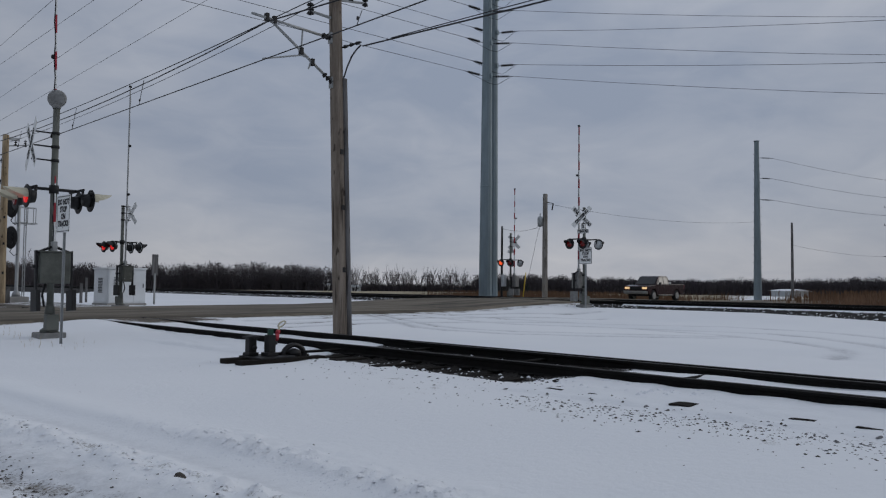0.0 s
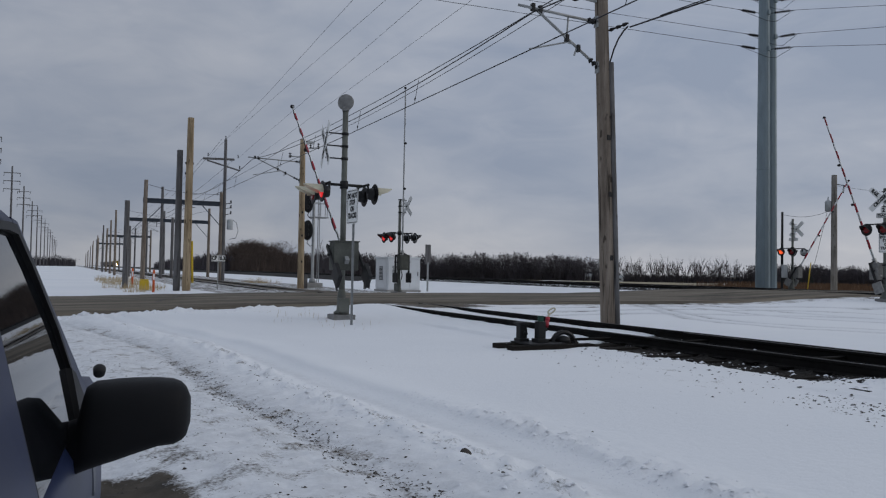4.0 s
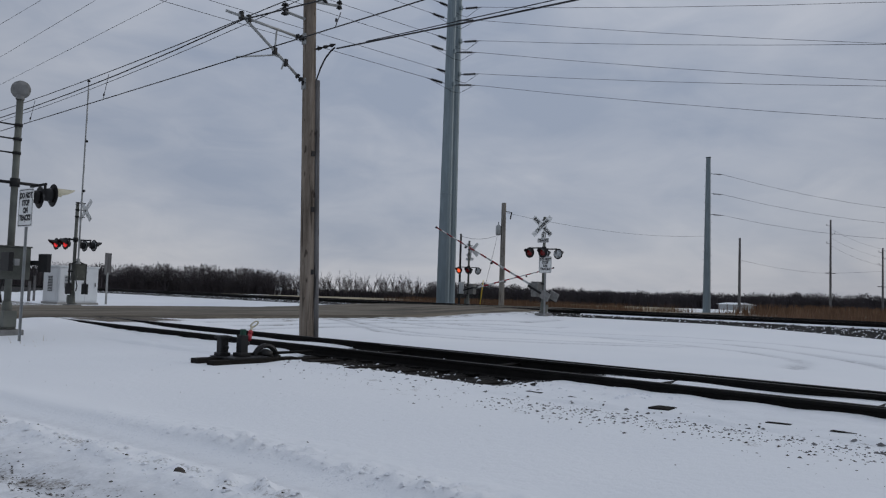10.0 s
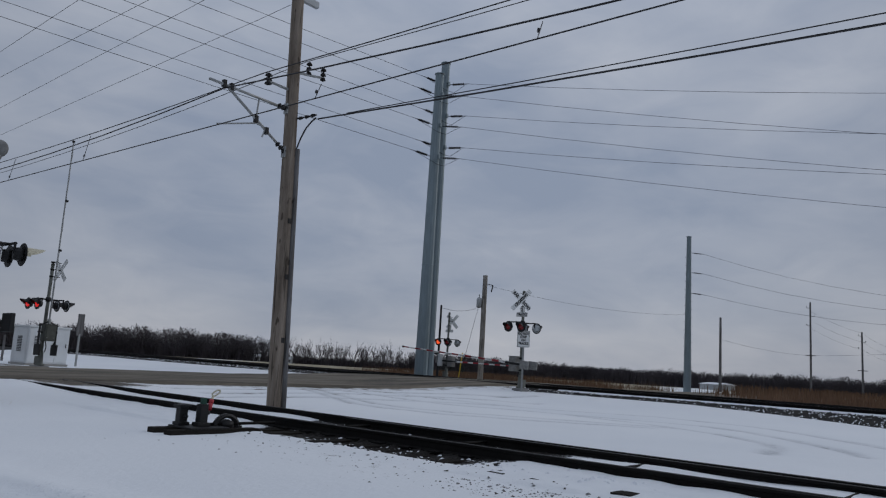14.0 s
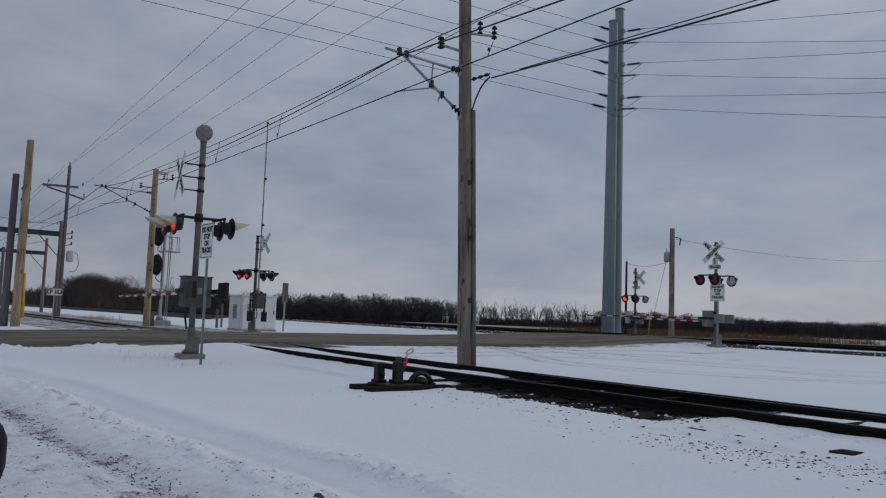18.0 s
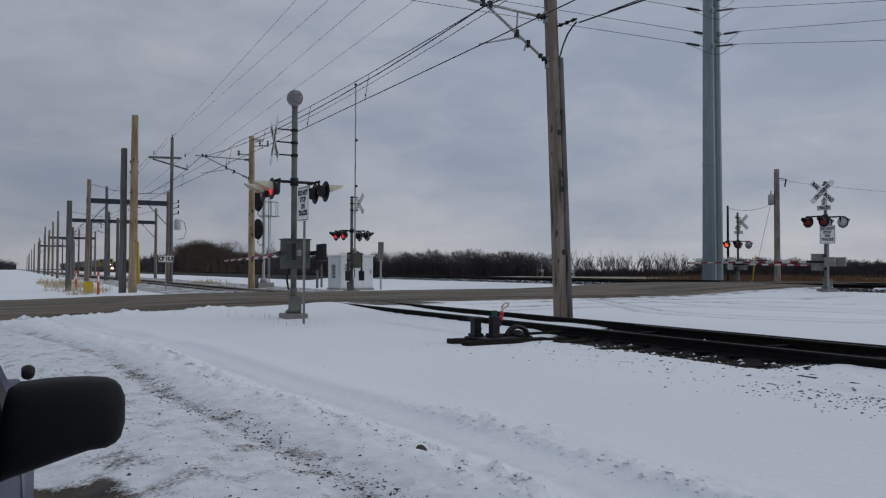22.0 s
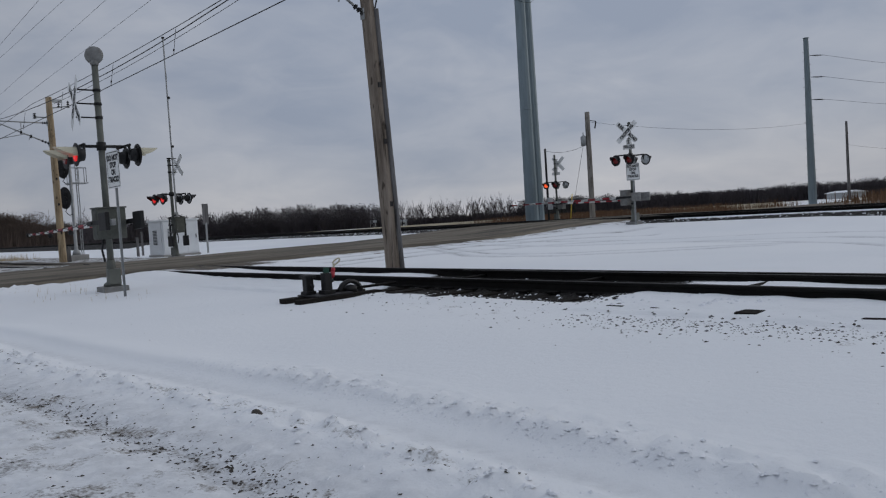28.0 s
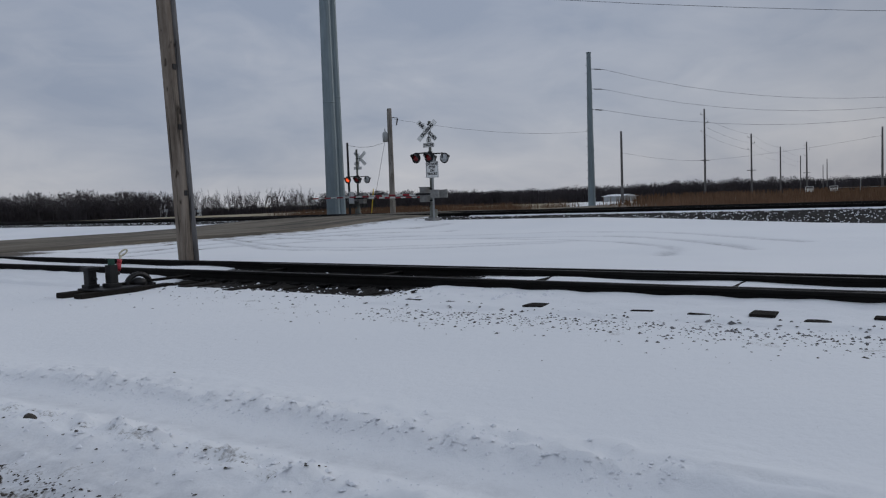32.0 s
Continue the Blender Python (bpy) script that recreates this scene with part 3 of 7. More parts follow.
def build_sleepers(tr, us, z, half, far_end=0.0):
    bm = bmnew()
    box(bm, (-half, -0.115, -0.19), (half, 0.115, 0), bevel=0.012)
    me = mesh_of("sleeper", bm, M["tie"])
    plate = mesh_of("tie_plate", box(bmnew(), (-0.17, -0.09, 0), (0.17, 0.09, 0.02)), M["rail"])
    rnd = random.Random(int(us[0] * 7))
    for u in us:
        ob = part("sleeper", me, None, tr)
        ob.location, ob.rotation_euler = (far_end + rnd.uniform(-0.14, 0.14), u + rnd.uniform(-0.05, 0.05), z + rnd.uniform(-0.03, 0.012)), (0, rnd.uniform(-0.006, 0.006), rnd.uniform(-0.02, 0.02))
        for s in (-0.755, 0.755):
            pl = part("tie_plate", plate, None, tr)
            pl.location = (s, u, z + 0.004)


build_sleepers(track_a, [-9 + 0.55 * i for i in range(27)], ZA - 0.154, SLEEPER_HALF, -0.1)
build_sleepers(track_a, [5.85 + 0.55 * i for i in range(9)], ZA - 0.165, 1.45, -0.12)


def build_ballast():
    """Bed of the double track: a crowned heap of stones with sleepers laid in it."""
    prof = [(29.5, 0.02), (30.5, 0.25), (31.7, 0.53), (32.4, 0.55), (39.0, 0.55), (39.6, 0.53), (40.6, 0.35), (42.0, 0.08)]
    ys = [-260, -120, -60, -30, -15] + [-10 + 0.9 * i for i in range(34)] + [38 + 1.2 * i for i in range(40)] + [100, 160, 260, 500, 1500]
    verts, faces = [], []
    for y in ys:
        inroad = 20.6 < y < 33.8
        for i, (n, z) in enumerate(prof):
            verts.append((n + (0.25 * noise.noise((y * 0.6, n, 0)) if i in (0, 7) else 0), y, (z if not inroad else min(z, 0.4)) + 0.03 * noise.noise((n * 2, y * 2, 4))))
    k = len(prof)
    for i in range(len(ys) - 1):
        for j in range(k - 1):
            faces.append((i * k + j, (i + 1) * k + j, (i + 1) * k + j + 1, i * k + j + 1))
    me = bpy.data.meshes.new("ballast_bed")
    me.from_pydata(verts, [], faces)
    me.materials.append(M["ballast"])
    tagged(new("ballast_bed", me), "bed of dark crushed stone dusted with snow", "ballast", kind="structure")
    # loose stones on the near shoulder
    rnd = random.Random(3)
    vs, fs = [], []
    for i in range(17000):
        y = rnd.uniform(-34, 21) if i % 3 else rnd.uniform(33.5, 75)
        n = rnd.uniform(29.4, 32.2) if y < 22 else rnd.uniform(30.6, 32.2)
        if 20.9 < y < 33.5:
            continue
        h = np.interp(n, [p[0] for p in prof], [p[1] for p in prof])
        r = rnd.uniform(0.022, 0.05)
        b = len(vs)
        for dx, dy, dz in ((-1, -0.6, 0), (1, -0.8, 0.1), (0.7, 0.9, 0), (-0.8, 0.8, 0.15), (0.1, 0, 1.0)):
            vs.append((n + r * dx * rnd.uniform(0.7, 1.2), y + r * dy * rnd.uniform(0.7, 1.3), h - 0.01 + r * dz * rnd.uniform(0.7, 1.3)))
        fs += [(b, b + 1, b + 4), (b + 1, b + 2, b + 4), (b + 2, b + 3, b + 4), (b + 3, b, b + 4)]
    me = bpy.data.meshes.new("ballast_stones")
    me.from_pydata(vs, [], fs)
    me.materials.append(M["stone"])
    tagged(new("ballast_stones", me), "loose dark and snow-dusted ballast stones", "stones", kind="stuff")


def shoulder_snow():
    """A line of snow left along the shoulder of the double track."""
    vs, fs, k = [], [], 0
    for i in range(400):
        y = -40 + 0.15 * i
        w = 0.14 + 0.16 * noise.noise((y * 0.5, 1, 4)) + 0.08 * noise.noise((y * 2.3, 2, 4))
        if w < 0.03 or y > 19.5:
            k = 0
            continue
        c = 31.86 + 0.10 * noise.noise((y * 0.8, 5, 4))
        b = len(vs)
        vs += [(c - w, y, 0.50), (c, y, 0.60), (c + w, y, 0.55)]
        if k:
            fs += [(b - 3, b, b + 1, b - 2), (b - 2, b + 1, b + 2, b - 1)]
        k = 1
    me = bpy.data.meshes.new("snow_patch")
    me.from_pydata(vs, [], fs)
    me.materials.append(M["snow"])
    tagged(new("snow_patch", me), "thin line of snow along the ballast shoulder", "snow", kind="stuff")


def stone_material():
    m = material("loose_stone", (0.030, 0.029, 0.028), 0.95, var=0.3, scale=3, fine=30, bump=0.2)
    nd, ln = m.node_tree.nodes, m.node_tree.links
    geo, gt, mix = nd.new("ShaderNodeNewGeometry"), nd.new("ShaderNodeMath"), nd.new("ShaderNodeMix")
    gt.operation = "GREATER_THAN"
    gt.inputs[1].default_value = 0.70
    mix.data_type = "RGBA"
    old = nd["Principled BSDF"].inputs["Base Color"].links[0].from_socket
    ln.new(geo.outputs["Random Per Island"], gt.inputs[0])
    ln.new(gt.outputs[0], mix.inputs["Factor"])
    ln.new(old, mix.inputs["A"])
    mix.inputs["B"].default_value = (0.72, 0.74, 0.78, 1)
    ln.new(mix.outputs["Result"], nd["Principled BSDF"].inputs["Base Color"])
    return m


M["stone"] = stone_material()
build_ballast()
shoulder_snow()
build_sleepers(track_b1, [-40 + 0.6 * i for i in range(104)], ZB - 0.165, 1.3)

# ---- writing ----


def text_mesh(words, size, mat, squeeze=1.0):
    cu = bpy.data.curves.new("words", "FONT")
    cu.body, cu.size, cu.align_x, cu.align_y, cu.extrude, cu.space_line = words, size, "CENTER", "CENTER", 0.002, 0.95
    cu.resolution_u = 2
    cu.offset = 0.009 * size / 0.16
    ob = bpy.data.objects.new("words", cu)
    me = bpy.data.meshes.new_from_object(ob)
    bpy.data.objects.remove(ob)
    me.materials.clear()
    me.materials.append(mat)
    for v in me.vertices:
        v.co.x *= squeeze
    return me


FACE = Matrix(((0, 0, 1, 0), (1, 0, 0, 0), (0, 1, 0, 0), (0, 0, 0, 1)))   # lays a drawing in x, y onto the local y, z plane, seen from +x


def plate(bm, w, h, t=0.006, r=0.04, m=None, mat=0):
    """A sheet in the y, z plane with rounded corners, its face towards +x."""
    pts = []
    for cy, cz, a0 in ((w / 2 - r, h / 2 - r, 0), (-w / 2 + r, h / 2 - r, 90), (-w / 2 + r, -h / 2 + r, 180), (w / 2 - r, -h / 2 + r, 270)):
        for a in (0, 30, 60, 90):
            pts.append((cy + r * math.cos(radians(a0 + a)), cz + r * math.sin(radians(a0 + a))))
    f, b = [bm.verts.new((t / 2, y, z)) for y, z in pts], [bm.verts.new((-t / 2, y, z)) for y, z in pts]
    fs = [bm.faces.new(f), bm.faces.new(b[::-1])]
    for i in range(len(pts)):
        fs.append(bm.faces.new((f[i], b[i], b[(i + 1) % len(pts)], f[(i + 1) % len(pts)])))
    for x in fs:
        x.material_index = mat
    if m:
        for v in f + b:
            v.co = m @ v.co
    bmesh.ops.recalc_face_normals(bm, faces=fs)
    return bm


def frame_lines(bm, w, h, t, x):
    """A thin painted border, 2 mm proud, in the y, z plane."""
    for y0, z0, y1, z1 in ((-w / 2, h / 2 - t, w / 2, h / 2), (-w / 2, -h / 2, w / 2, -h / 2 + t), (-w / 2, -h / 2 + t, -w / 2 + t, h / 2 - t), (w / 2 - t, -h / 2 + t, w / 2, h / 2 - t)):
        box(bm, (x, y0, z0), (x + 0.002, y1, z1))
    return bm


def stop_sign(n, u, z0, turn, h, label):
    """Post with the white panel that forbids stopping on the tracks."""
    t = thing("road_sign", pose(n, u, z0, 0, 0, turn), label, "sign", "warning signs by the tracks")
    bm = bmnew()
    box(bm, (-0.045, -0.012, -0.2), (-0.009, 0.012, h - 0.1))
    box(bm, (-0.045, -0.045, -0.2), (-0.039, 0.045, h - 0.1))
    part("post", bm, M["galv"], t, "galvanised steel sign post")
    p = part("panel", plate(bmnew(), 0.61, 0.762, 0.005, 0.05), M["white"], t, "white panel with black lettering")
    p.location = (0, 0, h - 0.38)
    part("border", frame_lines(bmnew(), 0.57, 0.72, 0.014, 0.003), M["black"], p)
    w = part("lettering", text_mesh("DO NOT\nSTOP\nON\nTRACKS", 0.155, M["black"], 0.82), None, p)
    w.matrix_local = pose(0.005, 0, 0.015) @ FACE
    for z in (0.28, -0.28):
        part("bolt", lathe(bmnew(), [(0.012, 0), (0.010, 0.006)], 8, pose(0.003, 0, z, 0, 90, 0)), M["galv"], p)
    return t


# ---- crossing signals ----
M["lens"] = material("lit_red_lens", (0.5, 0.02, 0.02), 0.25, var=0.1, bump=0.0, emit=(1.0, 0.03, 0.03), power=0.5)
# a faint red glow is put into the dim lens as well
M["lens_dim"] = material("dim_red_lens", (0.09, 0.008, 0.010), 0.2, var=0.2, bump=0.0, spec=0.5, emit=(1.0, 0.03, 0.03), power=0.02)
M["lens_orange"] = material("bright_red_lens", (0.5, 0.06, 0.03), 0.25, var=0.1, bump=0.0, emit=(1.0, 0.11, 0.03), power=0.9)
M["hood"] = material("faded_cream_hood", (0.50, 0.47, 0.36), 0.6, var=0.15, scale=5, bump=0.05)
M["disc"] = material("grey_back_plate", (0.42, 0.44, 0.45), 0.6, var=0.12, scale=5, bump=0.03)


def lamp_unit(parent, x, y, z, way, lit, hood_mat, tilt=0.0, back="dark", ln=0.33):
    """A flashing-light unit: round background, housing, hood and lens, looking along way (+1 or -1 in x)."""
    u = part("light_unit", mesh_of("light_unit", lathe(bmnew(), [(0.245, 0.0), (0.25, 0.012), (0.24, 0.02), (0.12, 0.02)], 24, pose(0, 0, 0, 0, 90, 0)), M["dark"], False), None, parent, "flashing warning light with round black background")
    u.matrix_local = pose(x, y, z, 0, 0, (0 if way > 0 else 180) + tilt)
    part("back_plate", lathe(bmnew(), [(0.195, -0.006), (0.195, -0.001)], 24, pose(0, 0, 0, 0, 90, 0)), M["dark" if hood_mat == "hood" else "disc"], u)
    part("housing", lathe(bmnew(), [(0.06, -0.17), (0.13, -0.15), (0.15, -0.06), (0.15, -0.007)], 16, pose(0, 0, 0, 0, 90, 0)), M[back], u)
    bm = bmnew()
    lathe(bm, [(0.148, 0.021), (0.14, 0.035), (0.08, 0.048), (0.01, 0.052)], 20, pose(0, 0, 0, 0, 90, 0))
    part("lens", bm, M[("lens_dim", "lens", "lens_orange")[lit]], u, "red signal lens")
    bm = bmnew()
    seg = 18
    rings = []
    for k in range(seg + 1):
        a = radians(-12 + 204 * k / seg)
        cut = 0.10 + (ln - 0.10) * max(0.0, math.sin(a)) ** 0.7
        for r in (0.165, 0.158):
            rings.append([bm.verts.new((0.02, r * math.cos(a), r * math.sin(a))), bm.verts.new((0.02 + cut, r * 1.04 * math.cos(a), r * 1.04 * math.sin(a) - 0.02 * cut))])
    for k in range(seg):
        o0, i0, o1, i1 = rings[2 * k], rings[2 * k + 1], rings[2 * k + 2], rings[2 * k + 3]
        bm.faces.new((o0[0], o0[1], o1[1], o1[0]))
        bm.faces.new((i0[0], i1[0], i1[1], i0[1]))
        bm.faces.new((o0[1], i0[1], i1[1], o1[1]))
    part("hood", bm, M[hood_mat], u, "curved lamp hood")
    return u


def crossbuck(parent, x, z, face=1, size=1.22, words=True, tilt=0):
    c = part("crossbuck", plate(bmnew(), 0.10, 0.10, 0.01, 0.02), M["galv"], parent, "white crossed boards lettered in black")
    c.matrix_local = pose(x, 0, z, 0, 0, (0 if face > 0 else 180) + tilt)
    for i, (a, word) in enumerate(((45, "CROSSING"), (-45, "RAILROAD"))):
        m = pose(0.008 + 0.007 * (1 - i), 0, 0, a, 0, 0)
        b = part("blade", plate(bmnew(), size, 0.229, 0.005, 0.03, m), M["white"], c)
        if words:
            if i == 0:
                w = part("lettering", text_mesh(word, 0.19, M["black"], 0.88), None, b)
                w.matrix_local = m @ pose(0.004, 0, 0) @ FACE
            else:
                for half, off in (("RAIL", -0.36), ("ROAD", 0.36)):
                    w = part("lettering", text_mesh(half, 0.19, M["black"], 0.88), None, b)
                    w.matrix_local = m @ pose(0.004, off, 0) @ FACE
        else:
            for y in (-0.5, 0.2):
                part("dark_bar", box(bmnew(), (0.003, y, -0.07), (0.005, y + 0.3, 0.07), m), M["black"], b)
    return c


def gate_arm(parent, x, y, z, length, side, plain=False, loose=0.02):
    """The arm, built upright on its pivot; it is swung by its poses in motions()."""
    arm = part("gate_arm", mesh_of("gate_arm", box(bmnew(), (-0.05, -0.07, -0.25), (0.05, 0.07, 0.55), bevel=0.01), M["galv"]), None, parent, "long gate arm banded in red and white")
    arm.matrix_local = pose(x, y, z)
    k, zz = round((length - 0.55) / 0.41), 0.55
    step = (length - 0.55) / k
    for i in range(k):
        w = 0.050 - 0.022 * i / k
        b = part("band", box(bmnew(), (-0.014, -w, zz), (0.014, w, zz + step), bevel=0.004), M["galv" if plain else "red" if i % 2 else "white"], arm)
        zz += step
    bm = bmnew()
    for i in range(24):
        a, c = 0.5 + (length - 0.6) * i / 24, 0.5 + (length - 0.6) * (i + 1) / 24
        rod(bm, (0.024, loose * math.sin(i * 1.9), a), (0.024, loose * math.sin((i + 1) * 1.9), c), 0.009 + 0.1 * (loose - 0.02), 0.009 + 0.1 * (loose - 0.02), 5)
    part("lamp_cable", bm, M["dark"], arm, "black lamp cable")
    for f in (0.42, 0.68, 1.0):
        bm = bmnew()
        lathe(bm, [(0.045, -0.05), (0.055, -0.02), (0.055, 0.04), (0.03, 0.06)], 10, pose(0, side * 0.10 - (0.1 * side if f == 1 else 0), length * f, 0, 90, 0))
        part("arm_lamp", bm, M["dark"], arm, "small red gate lamp")
    return arm


def crossing_signal(n, u, z0, turn, mast_h, label, bell_top=False, lit=(0, 1, 1, 0), hood="dark", spread=0.52, gate=None, weight_side=-1, buck_z=3.95, words=True, light_z=2.75, tracks=True, round_base=False, mast_mat="mast", cross_off=0.14, plain_arm=False, buck_turn=0, back="dark", case="case", wide=0.23):
    s = thing("crossing_signal", pose(n, u, z0, 0, 0, turn), label, "railway signal", "signals at the level crossing")
    bm = bmnew()
    lathe(bm, [(0.07, 0.45), (0.068, mast_h)], 16)
    lathe(bm, [(0.08, mast_h), (0.075, mast_h + 0.03), (0.03, mast_h + 0.06)], 16)
    part("mast", bm, M[mast_mat], s, "grey tubular steel mast")
    part("base", box(bmnew(), (-0.27, -0.27, -0.35), (0.27, 0.27, 0.07), bevel=0.03), M["grille_grey"], s, "dark concrete footing")
    bm = bmnew()
    lathe(bm, [(0.19, 0.08), (0.19, 0.12), (0.12, 0.17), (0.105, 0.5), (0.09, 0.62), (0.075, 0.66)], 12)
    box(bm, (-0.13, 0.03, 0.12), (0.13, 0.22, 0.46), bevel=0.02)
    part("mast_foot", bm, M[mast_mat], s, "cast junction-box foot")
    # fore-and-aft brackets with the pairs of lights
    bm = bmnew()
    rod(bm, (-spread, 0, light_z + 0.22), (spread, 0, light_z + 0.22), 0.034, 0.034, 8)
    lathe(bm, [(0.10, light_z + 0.13), (0.10, light_z + 0.31)], 12)
    for e in (-1, 1):
        rod(bm, (e * spread * 0.92, -0.40, light_z + 0.22), (e * spread * 0.92, 0.40, light_z + 0.22), 0.030, 0.030, 8)
        for y in (-0.36, 0.36):
            rod(bm, (e * spread * 0.92, y, light_z + 0.24), (e * spread * 0.92, y, light_z + 0.0), 0.03, 0.03, 8)
    part("crossarm", bm, M["dark"], s, "black pipe crossarm")
    for i, (e, y) in enumerate(((1, -0.36), (1, 0.36), (-1, -0.36), (-1, 0.36))):
        lamp_unit(s, e * (spread + 0.12), y, light_z, e, lit[i], hood, 0, back, 0.44 if hood == "hood" else 0.33)
    crossbuck(s, cross_off + 0.06, buck_z, 1, 1.34 if bell_top else 1.22, words, buck_turn)
    for z in (buck_z - 0.30, buck_z, buck_z + 0.30):
        bm = rod(bmnew(), (0, 0, z), (cross_off + 0.06, 0, z), 0.018, 0.018, 6)
        lathe(bm, [(0.085, z - 0.03), (0.085, z + 0.03)], 12)
        part("sign_bracket", bm, M["dark"], s)
    if tracks:
        p = part("track_count_plate", plate(bmnew(), 0.62, 0.2, 0.005, 0.02, pose(0.1, 0, buck_z - 0.66)), M["white"], s, "white plate lettered TRACKS")
        part("border", frame_lines(bmnew(), 0.6, 0.18, 0.012, 0.003), M["black"], p).location = (0.1, 0, buck_z - 0.66)
        w = part("lettering", text_mesh("TRACKS", 0.15, M["black"], 0.95), None, p)
        w.matrix_local = pose(0.105, 0, buck_z - 0.66) @ FACE
        p = part("numeral_plate", plate(bmnew(), 0.24, 0.24, 0.005, 0.02, pose(0.1, 0, buck_z - 0.44)), M["white"], s, "white plate with a number")
        w = part("lettering", text_mesh("2", 0.22, M["black"]), None, p)
        w.matrix_local = pose(0.105, 0, buck_z - 0.44) @ FACE
    if bell_top:
        bm = bmnew()
        lathe(bm, [(0.08, mast_h), (0.10, mast_h + 0.06), (0.07, mast_h + 0.12)], 12)
        lathe(bm, [(0.05, -0.10), (0.10, -0.09), (0.13, -0.05), (0.19, -0.04), (0.20, -0.01), (0.195, 0.02), (0.17, 0.05), (0.10, 0.075), (0.03, 0.085)], 28, pose(0, 0, mast_h + 0.22, 0, 90, 55))
        part("bell", bm, M["grille_grey"], s, "round grey warning bell")
    if gate:
        gx, gy, gz, length, side = gate
        m = part("gate_mechanism", box(bmnew(), (gx - wide, gy - 0.18 + side * 0.05, gz - 0.36), (gx + wide, gy + 0.18 + side * 0.05, gz + 0.31), bevel=0.03), M[case], s, "grey gate motor case")
        part("cover", box(bmnew(), (gx - wide - 0.02, gy - 0.20 + side * 0.05, gz + 0.31), (gx + wide + 0.02, gy + 0.20 + side * 0.05, gz + 0.34), bevel=0.01), M[case], m)
        part("inspection_door", box(bmnew(), (gx + wide - 0.002, gy - 0.14, gz - 0.26), (gx + wide + 0.015, gy + 0.1, gz + 0.22), bevel=0.008), M[case], m)
        part("front_plate", box(bmnew(), (gx - wide + 0.05, gy - 0.195 + side * 0.05, gz - 0.28), (gx + wide - 0.05, gy - 0.18 + side * 0.05, gz + 0.24), bevel=0.006), M[case], m)
        for bx in (-wide + 0.08, wide - 0.08):
            part("bolt", lathe(bmnew(), [(0.018, 0), (0.014, 0.014)], 6, pose(gx + bx, gy - 0.195 + side * 0.05, gz - 0.22, 90, 0, 0)), M["galv"], m)
        for z in (gz - 0.30, gz + 0.24):
            part("mast_clamp", lathe(bmnew(), [(0.10, z - 0.035), (0.105, z), (0.10, z + 0.035)], 12), M["dark"], s)
        part("conduit", tube(bmnew(), [(0.09, -0.05, gz - 0.36), (0.14, -0.08, gz - 0.6), (0.10, -0.06, 0.62)], 0.025, 6), M["dark"], s, "black flexible conduit")
        bm = bmnew()
        rod(bm, (gx - 0.42, gy, gz), (gx + 0.42, gy, gz), 0.035, 0.035, 10)
        part("pivot_shaft", bm, M["dark"], s)
        arm = gate_arm(s, gx, gy, gz, length, side, plain_arm, 0.045 if bell_top else 0.02)
        for e in (-0.36, 0.36):
            part("support_lever", box(bmnew(), (e - 0.02, -0.05, -0.75), (e + 0.02, 0.05, 0.35), bevel=0.005), M["dark"], arm)
        for e in (-0.36, 0.36):
            bm = bmnew()
            box(bm, (e - 0.045, -0.19, -0.95), (e + 0.045, 0.19, -0.5), bevel=0.015)
            part("counterweight", bm, M["dark" if case == "case" else case], arm, "cast counterweight")
        bm = bmnew()
        rod(bm, (-0.36, 0, 0.3), (0.0, 0, 0.45), 0.03, 0.03, 6)
        rod(bm, (0.36, 0, 0.3), (0.0, 0, 0.45), 0.03, 0.03, 6)
        part("yoke", bm, M["dark"], arm)
        return s, arm
    return s, None


SIG_L, ARM_L = crossing_signal(6.14, 17.65, 0.22, 180, 4.95, "tall crossing signal with bell, crossbuck and gate", True, (0, 1, 0, 0), "hood", 0.52, (0.0, 0.16, 1.48, 6.9, -1), buck_z=4.1, words=True, light_z=2.95, tracks=False, cross_off=0.42, buck_turn=-6, wide=0.31)
SIG_N, ARM_N = crossing_signal(14.2, 33.55, 0.30, 7, 4.3, "crossing signal with upright gate beside a white cabinet", False, (0, 0, 1, 1), "dark", 0.5, (0.0, -0.30, 1.45, 8.2, -1), buck_z=4.1, words=False, light_z=2.6, tracks=False, cross_off=0.3, plain_arm=True)
SIG_R, ARM_R = crossing_signal(30.0, 20.3, 0.50, 180, 4.5, "crossing signal with lettered crossbuck and banded gate", False, (0, 0, 0, 0), "dark", 0.5, (0.0, -0.30, 1.18, 7.2, -1), buck_z=4.1, light_z=2.85, buck_turn=16, back="disc", case="grille_grey")
SIG_F, ARM_F = crossing_signal(40.78, 33.75, 0.55, 7, 4.4, "far crossing signal with gate near the steel pole", False, (0, 0, 0, 2), "dark", 0.5, (0.0, -0.30, 1.15, 6.3, -1), buck_z=3.85, words=False, light_z=2.4, cross_off=0.34, back="disc", case="grille_grey")

stop_sign(5.88, 16.25, 0.14, 184, 3.0, "white sign lettered DO NOT STOP ON TRACKS on post")
stop_sign(29.6, 19.95, 0.53, 196, 2.65, "white sign lettered DO NOT STOP ON TRACKS beside signal")


# ---- wooden poles of the overhead line ----


